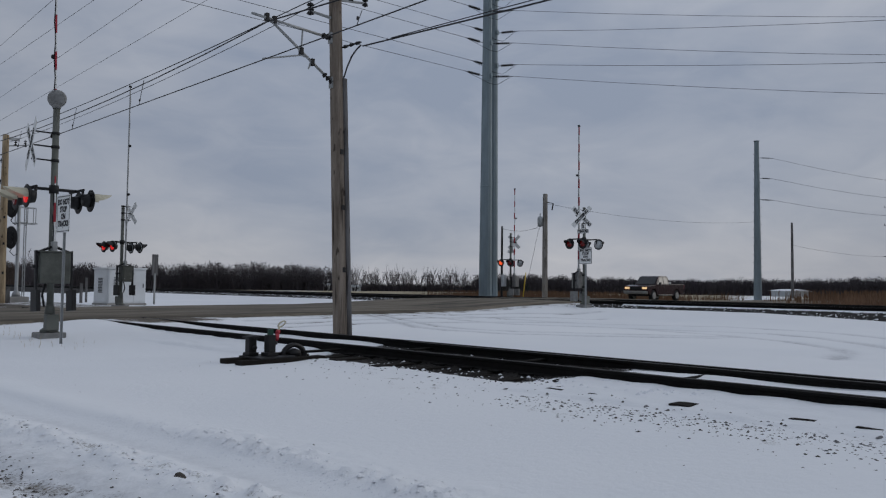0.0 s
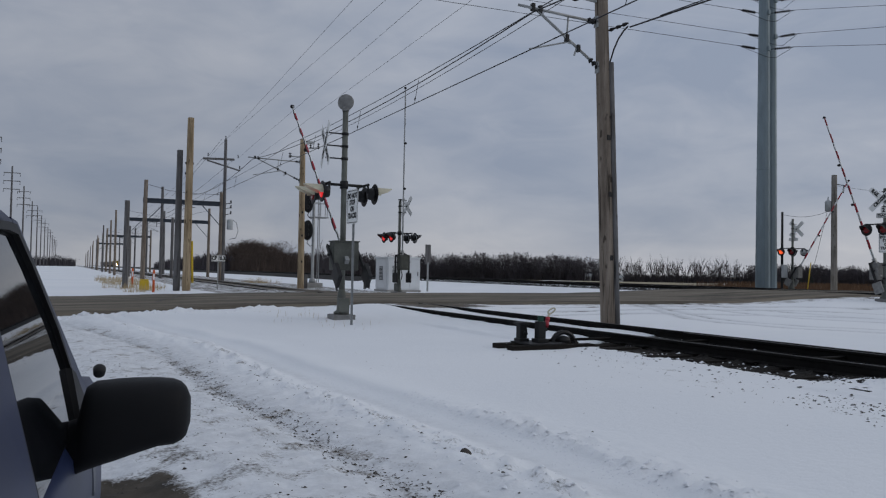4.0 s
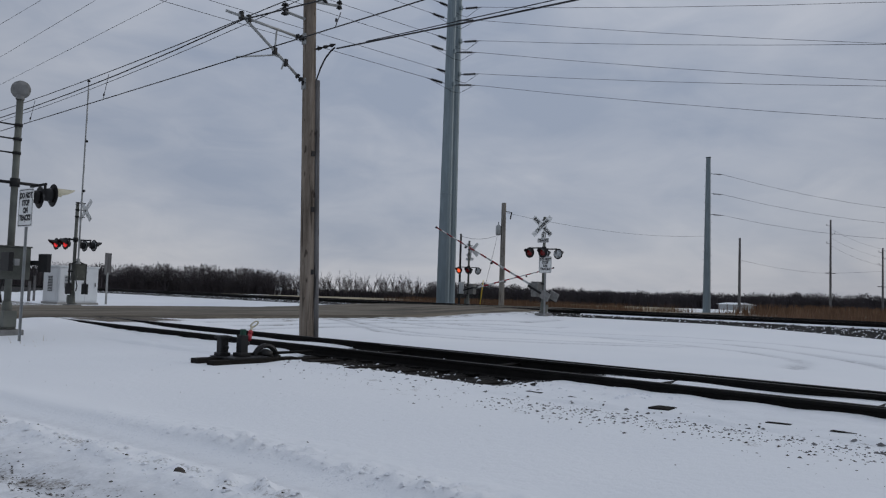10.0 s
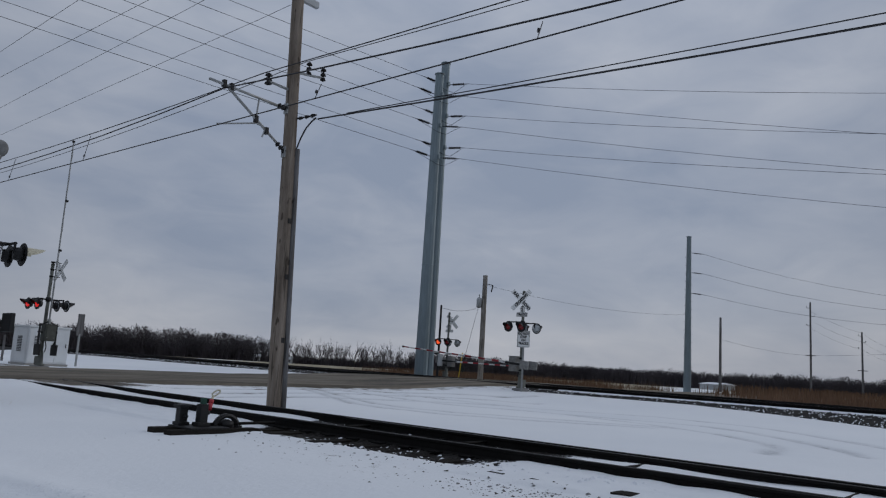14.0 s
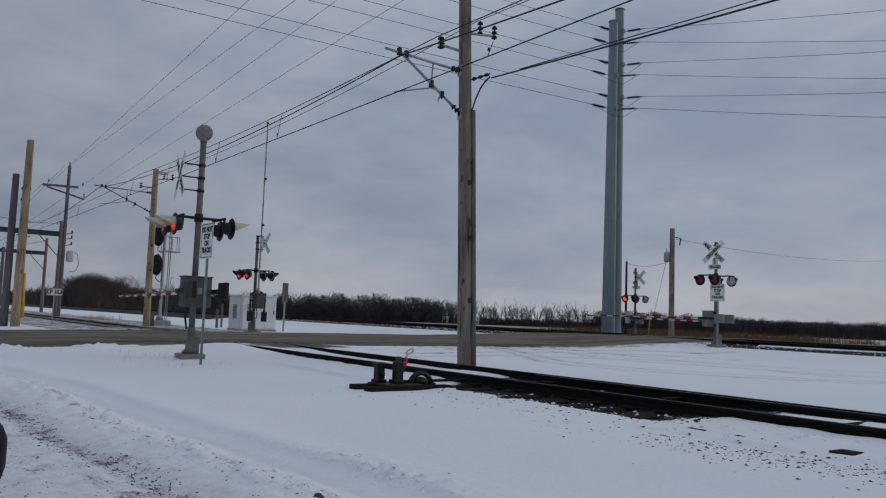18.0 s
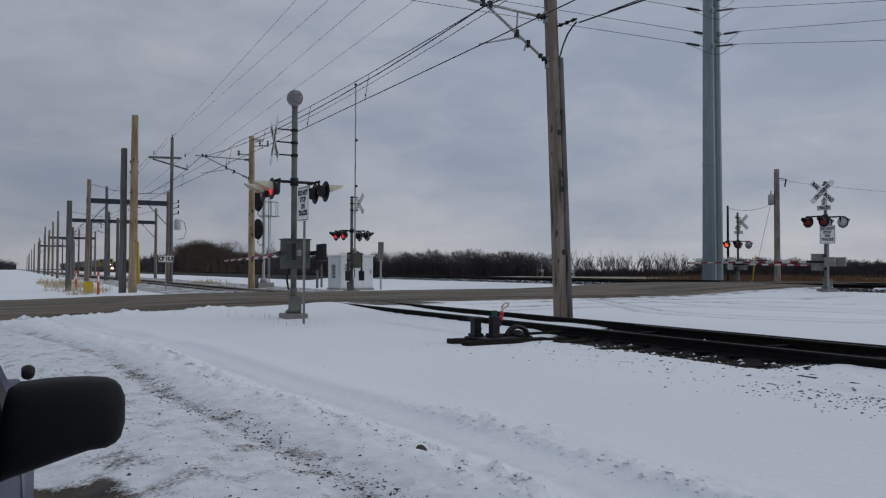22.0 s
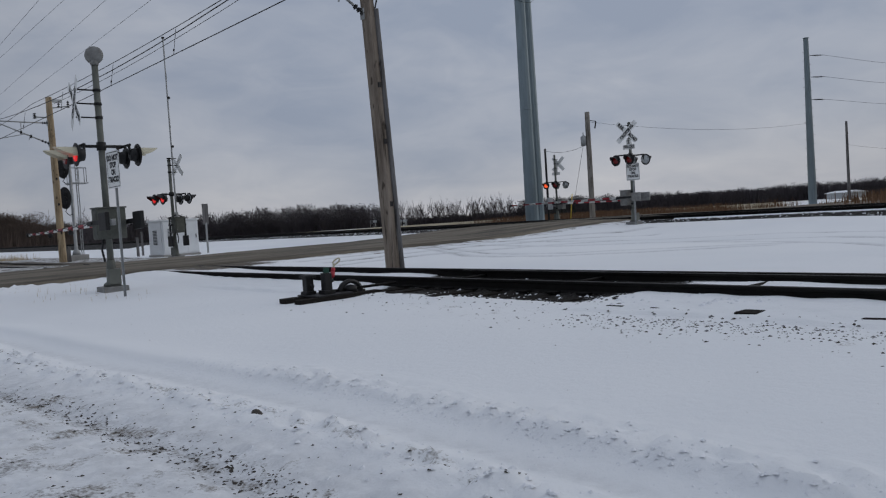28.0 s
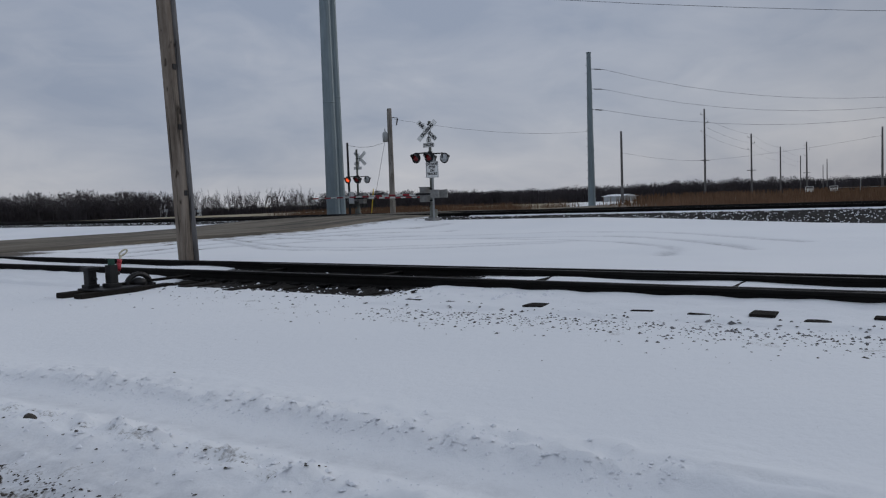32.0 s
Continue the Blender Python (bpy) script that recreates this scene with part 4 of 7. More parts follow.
def turned_pole(bm, h, r0, r1, lean=(0, 0), seg=16, rings=14, seed=0, bury=0.3):
    rs = []
    for i in range(rings + 1):
        t = i / rings
        z = -bury + (h + bury) * t
        r = r0 + (r1 - r0) * t
        row = []
        for k in range(seg):
            a = 2 * math.pi * k / seg
            w = 1 + 0.035 * noise.noise((math.cos(a) * 2 + seed, math.sin(a) * 2, z * 0.5)) + 0.02 * noise.noise((math.cos(a) * 5, math.sin(a) * 5 + seed, z * 2.5))
            row.append(bm.verts.new((r * w * math.cos(a) + lean[0] * t, r * w * math.sin(a) + lean[1] * t, z)))
        rs.append(row)
    for a, b in zip(rs, rs[1:]):
        for k in range(seg):
            f = bm.faces.new((a[k], a[(k + 1) % seg], b[(k + 1) % seg], b[k]))
            f.smooth = True
    bm.faces.new(rs[-1])
    return bm


def insulator(parent, a, b, r=0.065, discs=3, name="insulator"):
    """Dark ribbed insulator between two points."""
    bm = bmnew()
    a, b = Vector(a), Vector(b)
    rod(bm, a, b, 0.02, 0.02, 6)
    for i in range(discs):
        p, q = a.lerp(b, (i + 0.3) / discs), a.lerp(b, (i + 0.75) / discs)
        rod(bm, p, q, r, r * 0.7, 10)
    return part(name, bm, M["dark"], parent, "dark ribbed insulator")


def catenary_pole(n, u, z0, h, label, mat, lean=(0, 0), reach=2.2, conduit=False, top_arms=True, zc=6.22, zt=7.15, zb=6.1, r0=0.19, r1=0.145):
    p = thing("catenary_pole", pose(n, u, z0), label, "pole", "poles of the overhead line")
    bm = turned_pole(bmnew(), h, r0, r1, lean, seed=n + u)
    part("shaft", bm, M[mat], p)
    at = lambda z: lean[0] * z / h   # noqa: E731
    zc, zt, zb, tip = zc - z0, zt - z0, zb - z0, -reach
    a0, a, b = Vector((at(zt) - 0.13, 0, zt)), Vector((at(zt) - 0.42, 0, zt)), Vector((tip - 0.32, 0, zt + 0.05))
    part("top_tube", rod(bmnew(), a, b, 0.032, 0.032, 8), M["galv"], p, "galvanised bracket tube")
    insulator(p, a0, a, 0.075)
    c = Vector((tip + 0.14, 0, zt + 0.02))
    low = Vector((at(zb) - 0.13, 0, zb))
    end = low.lerp(c, 0.16)
    part("brace_tube", rod(bmnew(), end, c, 0.032, 0.032, 8), M["galv"], p, "galvanised diagonal tube")
    insulator(p, low, end, 0.07)
    d = low.lerp(c, 0.52)
    part("strut", rod(bmnew(), d, Vector((d.x + 0.03, 0, zt)), 0.02, 0.02, 6), M["galv"], p)
    e = low.lerp(c, 0.34)
    bm = bmnew()
    tube(bm, [e + Vector((-0.10, 0, -0.17)), e + Vector((-0.04, 0, 0.0)), e + Vector((-0.12, 0, 0.08)), e + Vector((-0.30, 0, 0.10)), Vector((tip - 0.03, 0, zc + 0.05))], 0.02, 6)
    part("steady_arm", bm, M["galv"], p, "bent steady arm holding the contact wire")
    for q in (Vector((tip + 0.05, 0, zt + 0.06)), Vector((tip + 0.24, 0, zt + 0.04)), e, d):
        part("clamp", box(bmnew(), tuple(q - Vector((0.04, 0.05, 0.08))), tuple(q + Vector((0.04, 0.05, 0.08))), bevel=0.01), M["dark"], p, "bolted clamp")
    for z in (zb, zt):
        qx = at(z)
        part("pole_bracket", box(bmnew(), (qx - 0.19, -0.06, z - 0.13), (qx - 0.12, 0.06, z + 0.13), bevel=0.008), M["galv"], p)
    if top_arms:
        zf = 7.62 - z0
        qx = at(zf)
        part("feeder_arm", rod(bmnew(), (qx, 0, zf), (qx - 0.72, 0, zf + 0.02), 0.035, 0.03, 6), M["galv"], p, "short galvanised feeder arm")
        insulator(p, (qx - 0.72, 0, zf - 0.08), (qx - 0.72, 0, zf + 0.22), 0.09)
        zr = 8.15 - z0
        qx = at(zr)
        part("feeder_arm", rod(bmnew(), (qx, 0, zr - 0.05), (qx + 0.95, 0, zr + 0.1), 0.035, 0.03, 6), M["galv"], p, "short galvanised feeder arm")
        for x in (0.45, 0.9):
            insulator(p, (qx + x, 0, zr), (qx + x, 0, zr + 0.36), 0.075)
        zq = h - 0.25
        part("top_bracket", box(bmnew(), (at(zq) + 0.1, -0.06, zq), (at(zq) + 0.62, 0.06, zq + 0.16), bevel=0.02), M["disc"], p, "grey bracket at the pole top")
    if conduit:
        bm = rod(bmnew(), (0.13, -0.16, -0.2), (0.13 + at(6.0), -0.13, 6.0), 0.065, 0.065, 8)
        part("cable_guard", bm, M["grey_wood"], p, "grey cable guard strip")
        qx = at(6.7)
        bm = tube(bmnew(), [(0.13 + qx, -0.13, 6.0), (qx + 0.20, -0.18, 6.3), (qx + 0.22, -0.32, 6.52), (qx + 0.24, -0.48, 6.66), (qx + 0.24, -0.62, 6.72)], 0.02, 6)
        part("drop_cable", bm, M["wire"], p, "black drop cable")
        insulator(p, (qx + 0.1, -0.12, 6.74), (qx + 0.18, -0.7, 6.76), 0.045)
    for z in (1.45, 2.9, 4.2):
        qx = at(z)
        part("tag", box(bmnew(), (qx - 0.05, -r0 - 0.004, z), (qx + 0.03, -r0 + 0.03, z + 0.12), bevel=0.004), M["dark"], p)
    return p


catenary_pole(11.45, 14.28, 0.22, 9.95, "weathered wooden catenary pole with galvanised bracket arms", "wood", (-0.42, 0), 2.22, True, r0=0.178, r1=0.143)
catenary_pole(11.9, 42.3, 0.26, 8.4, "yellowish wooden catenary pole beyond the road", "yellow_wood", (-0.05, 0), 2.75, False, True, 6.4, 7.35, 6.3)
for i in range(7):
    catenary_pole(12.4, 118 + 28 * i, 0.2, 9.2, "distant wooden catenary pole along the track", "grey_wood", (0.05 * (i % 3 - 1), 0), 2.7, False, False)


def plain_pole(n, u, z0, h, r0, r1, mat, label, lean=(0, 0), bands=()):
    p = thing("wooden_pole", pose(n, u, z0), label, "pole", "wooden poles by the track")
    part("shaft", turned_pole(bmnew(), h, r0, r1, lean, 14, 10, n), M[mat], p)
    for z in bands:
        bm = bmnew()
        lathe(bm, [(r1 + 0.03, z), (r1 + 0.05, z + 0.03), (r1 + 0.05, z + 0.09), (r1 + 0.03, z + 0.12)], 14)
        part("steel_band", bm, M["dark"], p, "dark steel band")
    return p


yp = plain_pole(5.32, 38.75, 0.2, 8.35, 0.20, 0.15, "yellow_wood", "tall bare yellowish wooden pole at the roadside", (0.0, -0.1), (5.6, 6.1))
bm = bmnew()
rod(bm, (0.26, -0.1, 0.4), (0.2, -0.1, 2.4), 0.06, 0.05, 8)
part("guy_guard", bm, M["guard_yellow"], yp, "yellow guy-wire guard")
plain_pole(4.90, 39.0, 0.2, 6.8, 0.17, 0.14, "grey_wood", "grey weathered wooden pole beside the yellow one")
plain_pole(3.0, 45.6, 0.2, 4.75, 0.16, 0.13, "grey_wood", "short grey wooden pole on the snow")
plain_pole(7.74, 75.0, 0.2, 8.5, 0.15, 0.12, "grey_wood", "dark wooden pole with a small crossarm")
plain_pole(9.7, 84.0, 0.2, 6.2, 0.16, 0.14, "grey_wood", "dark wooden pole beyond the portal")
for i, (n, u, h) in enumerate(((4.9, 84, 5.6), (4.2, 100, 8.4), (4.4, 121, 8.3), (4.0, 143, 8.6), (4.5, 166, 8.2), (4.1, 190, 8.5), (4.4, 216, 8.4), (4.0, 243, 8.7), (4.3, 272, 8.4), (4.1, 304, 8.6), (4.5, 340, 8.3), (4.2, 380, 8.5), (4.3, 425, 8.4), (4.1, 475, 8.6), (4.4, 530, 8.5))):
    plain_pole(n + 0.0085 * u, u, 0.2, h * 0.93, 0.15, 0.11, "wood" if i % 3 else "grey_wood", "weathered wooden pole in a long receding row")


def portal(u, nl, nr, hl, hr, zb, label):
    p = thing("catenary_portal", pose(0, u, 0.2), label, "portal", "portals over the track")
    part("post", turned_pole(bmnew(), hl, 0.19, 0.15, (0.1, 0), 14, 10, u), M["wood"], p).location = (nl, 0, 0)
    part("post", turned_pole(bmnew(), hr, 0.18, 0.14, (0, 0), 14, 10, u + 5), M["wood"], p).location = (nr, 0, 0)
    bm = bmnew()
    for z in (zb - 0.16, zb + 0.16):
        box(bm, (nl - 0.1, -0.09, z - 0.035), (nr + 0.1, 0.09, z + 0.035))
    box(bm, (nl - 0.1, -0.02, zb - 0.13), (nr + 0.1, 0.02, zb + 0.13))
    part("crossbeam", bm, M["beam"], p, "dark steel crossbeam")
    for s, n in ((1, nl), (-1, nr)):
        bm = bmnew()
        rod(bm, (n + s * 0.15, 0, zb - 1.7), (n + s * 1.6, 0, zb - 0.1), 0.035, 0.035, 6)
        part("knee_brace", bm, M["beam"], p)
    mid = 8.9
    bm = bmnew()
    rod(bm, (mid, 0, zb - 0.1), (mid, 0, zb - 0.75), 0.03, 0.03, 6)
    rod(bm, (mid - 0.9, 0, 6.2), (mid + 0.5, 0, zb - 0.4), 0.025, 0.025, 6)
    part("dropper", bm, M["dark"], p)
    insulator(p, (mid, 0, zb - 0.75), (mid, 0, zb - 0.4))
    tube(bm := bmnew(), [(nl, 0, hl - 0.3), (nl + (nr - nl) * 0.3, 0, hl - 0.75), (nl + (nr - nl) * 0.6, 0, hl - 0.9), (nr, 0, hr - 0.2)], 0.016, 5)
    part("span_wire", bm, M["wire"], p)
    return p


M["beam"] = material("dark_blue_steel", (0.05, 0.06, 0.075), 0.5, 0.4, var=0.2, scale=3, bump=0.05)
portal(66, 5.48, 11.5, 8.1, 7.45, 6.45, "wooden portal with steel beam over the track")
portal(92, 5.75, 14.6, 7.6, 7.95, 6.35, "second wooden portal with steel beam over the track")
portal(150, 6.0, 13.4, 7.8, 7.8, 6.5, "far wooden portal with steel beam over the track")
portal(205, 6.2, 13.6, 7.8, 7.8, 6.5, "far wooden portal with steel beam over the track")


def line_pole(n, u, z0, h, label, trans=True):
    """Distribution pole with a double sloping crossarm and a transformer."""
    p = thing("utility_pole", pose(n, u, z0), label, "pole")
    part("shaft", turned_pole(bmnew(), h, 0.17, 0.12, (0, 0), 14, 10, n), M["grey_wood"], p)
    bm = bmnew()
    box(bm, (-1.45, -0.06, h - 1.75), (1.1, 0.06, h - 1.58), pose(0, 0, 0, 0, -2, 0))
    part("crossarm", bm, M["grey_wood"], p)
    bm = bmnew()
    rod(bm, (-1.5, 0, h - 1.85), (1.25, 0, h - 2.55), 0.07, 0.07, 6)
    part("sloping_arm", bm, M["grey_wood"], p)
    for x, z in ((-1.4, h - 1.5), (1.05, h - 1.5), (0, h + 0.0), (1.2, h - 2.4)):
        insulator(p, (x, 0, z), (x, 0, z + 0.28), 0.07)
    if trans:
        bm = bmnew()
        lathe(bm, [(0.25, 4.3), (0.26, 4.35), (0.26, 5.05), (0.2, 5.15)], 14, pose(0.5, 0, 0))
        t = part("transformer", bm, M["disc"], p, "grey can transformer")
        tube(bm := bmnew(), [(0.75, 0, 5.1), (1.05, 0, 4.9), (1.2, 0, 4.2), (1.0, 0, 3.6), (0.5, 0, 3.5)], 0.02, 5)
        part("cable_loop", bm, M["wire"], p)
        bm = bmnew()
        for z in (5.5, 6.0, 6.4):
            rod(bm, (0, 0, z), (0.55, 0, z + 0.15), 0.03, 0.03, 6)
            lathe(bm, [(0.06, z + 0.1), (0.06, z + 0.35)], 8, pose(0.55, 0, 0))
        part("cutouts", bm, M["dark"], p, "fuse cutouts")
    return p


line_pole(11.74, 66.0, 0.25, 11.85, "grey distribution pole with crossarms and transformer")

# ---- wires ----


def wire(pts, r, label="dark overhead wire above the tracks", group="overhead wires", sag=0.0, steps=10):
    """One wire through pts, each span hanging by sag."""
    bm = bmnew()
    line = []
    for i in range(len(pts) - 1):
        a, b = Vector(pts[i]), Vector(pts[i + 1])
        for k in range(steps if i < len(pts) - 2 else steps + 1):
            t = k / steps
            p = a.lerp(b, t)
            p.z -= 4 * sag * t * (1 - t)
            line.append(p)
    tube(bm, line, r, 5)
    return tagged(new("overhead_wire", mesh_of("overhead_wire", bm, M["wire"])), label, "wire", group)


POLE_US = [42.3, 66, 92, 118, 146, 174, 202, 230, 258, 286]
wire([(9.3, -84, 6.24), (9.2, -34, 6.24), (9.2, 14.35, 6.24), (9.1, 27, 6.20), (9.0, 42.3, 6.24)] + [(9.05, u, 6.4) for u in POLE_US[1:]], 0.013, "dark contact wire over the track", steps=6)
wire([(9.35, -34, 7.0), (9.35, 14.35, 7.14)], 0.017, "messenger wire above the contact wire", sag=0.85, steps=16)
wire([(9.35, 14.35, 7.14), (9.05, 42.3, 7.3)] + [(9.05, u, 7.3) for u in POLE_US[1:]], 0.015, "messenger wire above the contact wire", sag=0.5)
wire([(10.3, -34, 7.7), (10.33, 14.35, 7.82), (11.1, 42.3, 8.3)] + [(11.2, u, 8.3) for u in POLE_US[1:]], 0.013, "feeder wire strung beside the track", sag=0.2)
wire([(11.55, -34, 8.2), (11.5, 14.35, 8.5), (12.0, 42.3, 8.3)], 0.010, "thin feeder wire beside the track", sag=0.3)
wire([(11.5, 13.7, 6.95), (11.6, -34, 5.6)], 0.019, "thick black feeder cable beside the track", sag=0.35)
wire([(11.5, 12.7, 6.92), (11.9, -34, 6.35)], 0.011, "dark feeder cable beside the track", sag=0.35)
for k, u in enumerate([-8, -1, 6, 11, 20.5, 25.5, 31, 36.5, 48, 54, 60, 72, 80]):
    bm = bmnew()
    top = 6.55 if u < 14 else 6.95
    rod(bm, (9.18, u, 6.24), (9.3, u, top), 0.008, 0.008, 5)
    rod(bm, (9.19, u, 6.34), (9.2, u, 6.40), 0.022, 0.022, 6)
    tagged(new("wire_dropper", mesh_of("wire_dropper", bm, M["wire"])), "thin dropper between messenger and contact wire", "wire", "droppers of the overhead line")
# three-wire line from the distribution pole over the lane
for a, b in (((10.35, 66, 10.4), (7.97, 18.5, 10.0)), ((11.75, 66, 12.1), (9.04, 17.7, 10.0)), ((12.75, 66, 10.6), (9.88, 17.06, 10.0)), ((12.85, 66, 9.6), (11.3, 15.96, 10.0))):
    a, b = Vector(a), Vector(b)
    wire([a, b, b + (b - a) * 0.9 + Vector((0, 0, 0.6))], 0.0065, "thin wire of the distribution line", sag=0.0, steps=3)
for x in (10.0, 11.4, 12.45):
    wire([(x, 66, 10.5 if x != 11.4 else 12.1), (x - 0.2, 118, 9.6), (x - 0.4, 200, 9.4)], 0.012, "thin wire of the distribution line", sag=0.5)

# ---- steel transmission poles ----


def facet_pole(n, u, z0, h, r0, r1, label, sides=12):
    p = thing("steel_pole", pose(n, u, z0), label, "pole", "steel transmission poles")
    bm = bmnew()
    rings = []
    for i in range(4):
        t = i / 3
        r = r0 + (r1 - r0) * t
        rings.append([bm.verts.new((r * math.cos(2 * math.pi * k / sides), r * math.sin(2 * math.pi * k / sides), -0.3 + (h + 0.3) * t)) for k in range(sides)])
    for a, b in zip(rings, rings[1:]):
        for k in range(sides):
            bm.faces.new((a[k], a[(k + 1) % sides], b[(k + 1) % sides], b[k]))
    bm.faces.new(rings[-1])
    part("shaft", bm, M["tower"], p, "blue-grey faceted steel shaft")
    for f in (0.36, 0.70):
        r = r0 + (r1 - r0) * f
        bm = lathe(bmnew(), [(r + 0.01, h * f), (r + 0.018, h * f + 0.01), (r + 0.018, h * f + 0.05), (r + 0.01, h * f + 0.06)], sides)
        part("slip_joint", bm, M["tower"], p)
    bm = lathe(bmnew(), [(r1 + 0.05, h - 0.02), (r1 + 0.06, h + 0.05), (0.05, h + 0.10)], sides)
    part("cap", bm, M["tower"], p)
    return p


def strain_string(parent, a, b, r=0.10):
    bm = bmnew()
    a, b = Vector(a), Vector(b)
    rod(bm, a, b, 0.025, 0.025, 5)
    for i in range(7):
        p, q = a.lerp(b, 0.2 + 0.09 * i), a.lerp(b, 0.25 + 0.09 * i)
        rod(bm, p, q, r, r * 0.5, 8)
    part("strain_insulator", bm, M["dark"], parent, "string of dark disc insulators")


LDIR = Vector((-0.973, 0.23, 0.072))
for n, u, h, levels, way in ((40.43, 35.73, 22.0, (16.1, 18.45, 20.75), -65), (41.52, 36.15, 23.3, (17.15, 19.55, 22.0), -75)):
    p = facet_pole(n, u, 0.35, h, 0.47, 0.31, "tall blue-grey steel pole carrying power lines")
    RDIR = Vector((math.cos(radians(way)), math.sin(radians(way)), -0.06))
    for z in levels:
        o = Vector((n, u, z))
        for d in (LDIR, RDIR):
            a = Vector((0, 0, z - 0.35)) + d * 0.4
            strain_string(p, a, a + d * 1.5)
        tube(bm := bmnew(), [Vector((0, 0, z - 0.35)) + LDIR * 1.8, Vector((-0.2, -0.45, z - 0.95)), Vector((0.4, -0.6, z - 0.95)), Vector((0, 0, z - 0.35)) + RDIR * 1.8], 0.014, 5)
        part("jumper", bm, M["wire"], p)
        bm = bmnew()
        box(bm, (-0.1, -0.46, z - 0.5), (0.1, -0.36, z - 0.2))
        part("vang", bm, M["tower"], p)
        wire([o + LDIR * 1.9, o + Vector((-150, 35.5, 12))], 0.016, "power line conductor on the steel poles", "power line conductors", sag=1.0, steps=16)
        wire([o + RDIR * 1.9, o + Vector((180 * RDIR.x, 180 * RDIR.y, 3.2))], 0.014, "power line conductor on the steel poles", "power line conductors", sag=7.6, steps=28)

sp = facet_pole(82.3, 34.3, 0.2, 17.0, 0.42, 0.24, "slim blue-grey steel pole beyond the tracks")
for i in range(34):
    z = 0.8 + 0.45 * i
    s = 1 if i % 2 else -1
    r = 0.42 - 0.18 * z / 17
    part("climbing_step", rod(bmnew(), (0, s * r * 0.9, z), (0, s * (r + 0.16), z), 0.02, 0.02, 5), M["galv"], sp)
for z, e in ((15.2, 11.9), (13.0, 11.3), (10.7, 10.7)):
    strain_string(sp, (0.1, -0.3, z), (0.8, -1.4, z - 0.1), 0.09)
    wire([(83.1, 32.9, z + 0.1), (104.5, -4.8, e)], 0.014, "power line running to the substation", "power line conductors", sag=2.4)


def side_arm_pole(n, u, z0, h, label, arms=True, cross=False, mat="grey_wood"):
    p = thing("utility_pole", pose(n, u, z0), label, "pole", "utility poles beyond the tracks")
    part("shaft", turned_pole(bmnew(), h, 0.2, 0.14, (0, 0), 10, 6, n), M[mat], p)
    if arms:
        for i, f in enumerate((0.93, 0.84, 0.74)):
            s = 1 if i % 2 else -1
            bm = bmnew()
            rod(bm, (0, 0, h * f), (0.5 * s, -0.5 * s, h * f + 0.12), 0.05, 0.04, 6)
            part("side_arm", bm, M["galv"], p)
            insulator(p, (0.5 * s, -0.5 * s, h * f + 0.1), (0.5 * s, -0.5 * s, h * f + 0.4), 0.09)
    if cross:
        bm = bmnew()
        box(bm, (-0.9, -0.06, h * 0.42), (0.9, 0.06, h * 0.42 + 0.14), pose(0, 0, 0, 0, 0, -45))
        part("crossarm", bm, M["grey_wood"], p)
    return p


side_arm_pole(105.7, 39.5, 0.2, 10.0, "wooden pole with side insulators beyond the tracks", cross=False, arms=False)
side_arm_pole(146, 38.7, 0.1, 16.3, "tall wooden pole with side arms beyond the tracks", cross=True)
for n, u, h in ((156.6, 32.8, 12), (193.5, 34.2, 11), (257, 39.8, 11), (198.7, 29.4, 12), (371, 48.6, 11), (148.5, 10.4, 11), (146.5, 5.8, 10.5), (230, 34, 11), (300, 38, 11)):
    zg = land(n, u) - 0.05
    side_arm_pole(n, u, zg, h - zg, "distant wooden utility pole beyond the tracks", arms=h > 11.5, cross=h > 11.5)
wire([(105.7, 39.5, 7.2), (146, 38.7, 7.0), (148.5, 10.4, 9.6)], 0.014, "thin line between distant poles", sag=0.4)
for z in (14.8, 13.2, 11.8):
    wire([(146, 38.7, z), (156.6, 32.8, z - 3), (193.5, 34.2, z - 4), (257, 39.8, z - 4)], 0.012, "thin line between distant poles", sag=0.4, steps=4)



def transmission_pole(n, u, h, label):
    p = thing("transmission_pole", pose(n, u, 0.0), label, "pole", "tall transmission poles along the lane")
    part("shaft", turned_pole(bmnew(), h, 0.42, 0.26, (0, 0), 10, 6, n), M["grey_wood"], p)
    for k in (0.93, 0.85, 0.77):
        part("crossarm", box(bmnew(), (-2.6, -0.12, h * k), (2.6, 0.12, h * k + 0.25)), M["grey_wood"], p)
        for x in (-2.5, 2.5):
            insulator(p, (x, 0, h * k - 1.1), (x, 0, h * k), 0.16, 4)
    return p


for u in (227, 310, 387, 470, 545, 619, 705, 800, 894, 1010, 1120, 1235):
    transmission_pole(-19.0, u, 35.0 + (u % 7) * 0.4, "tall dark transmission pole with three crossarms")
# ---- wooden pole with transformer, service pole ----
dp = thing("utility_pole", pose(45.7, 34.6, 0.1), "wooden utility pole with a small can transformer", "pole")
part("shaft", turned_pole(bmnew(), 8.1, 0.21, 0.17, (0, 0), 14, 8, 4), M["pale_wood"], dp)
bm = lathe(bmnew(), [(0.02, 5.45), (0.19, 5.5), (0.2, 6.1), (0.14, 6.2), (0.04, 6.25), (0.04, 6.45)], 12, pose(-0.27, 0.25, 0.2))
part("transformer", bm, M["disc"], dp, "grey can transformer")
bm = bmnew()
rod(bm, (0, 0, 7.5), (0.45, -0.4, 7.4), 0.03, 0.03, 6)
rod(bm, (0.45, -0.4, 7.4), (0.38, -0.34, 6.9), 0.05, 0.05, 6)
part("fuse_bracket", bm, M["dark"], dp)
sv = thing("service_pole", pose(40.3, 34.12, 0.45), "thin dark service pole beside the far signal", "pole")
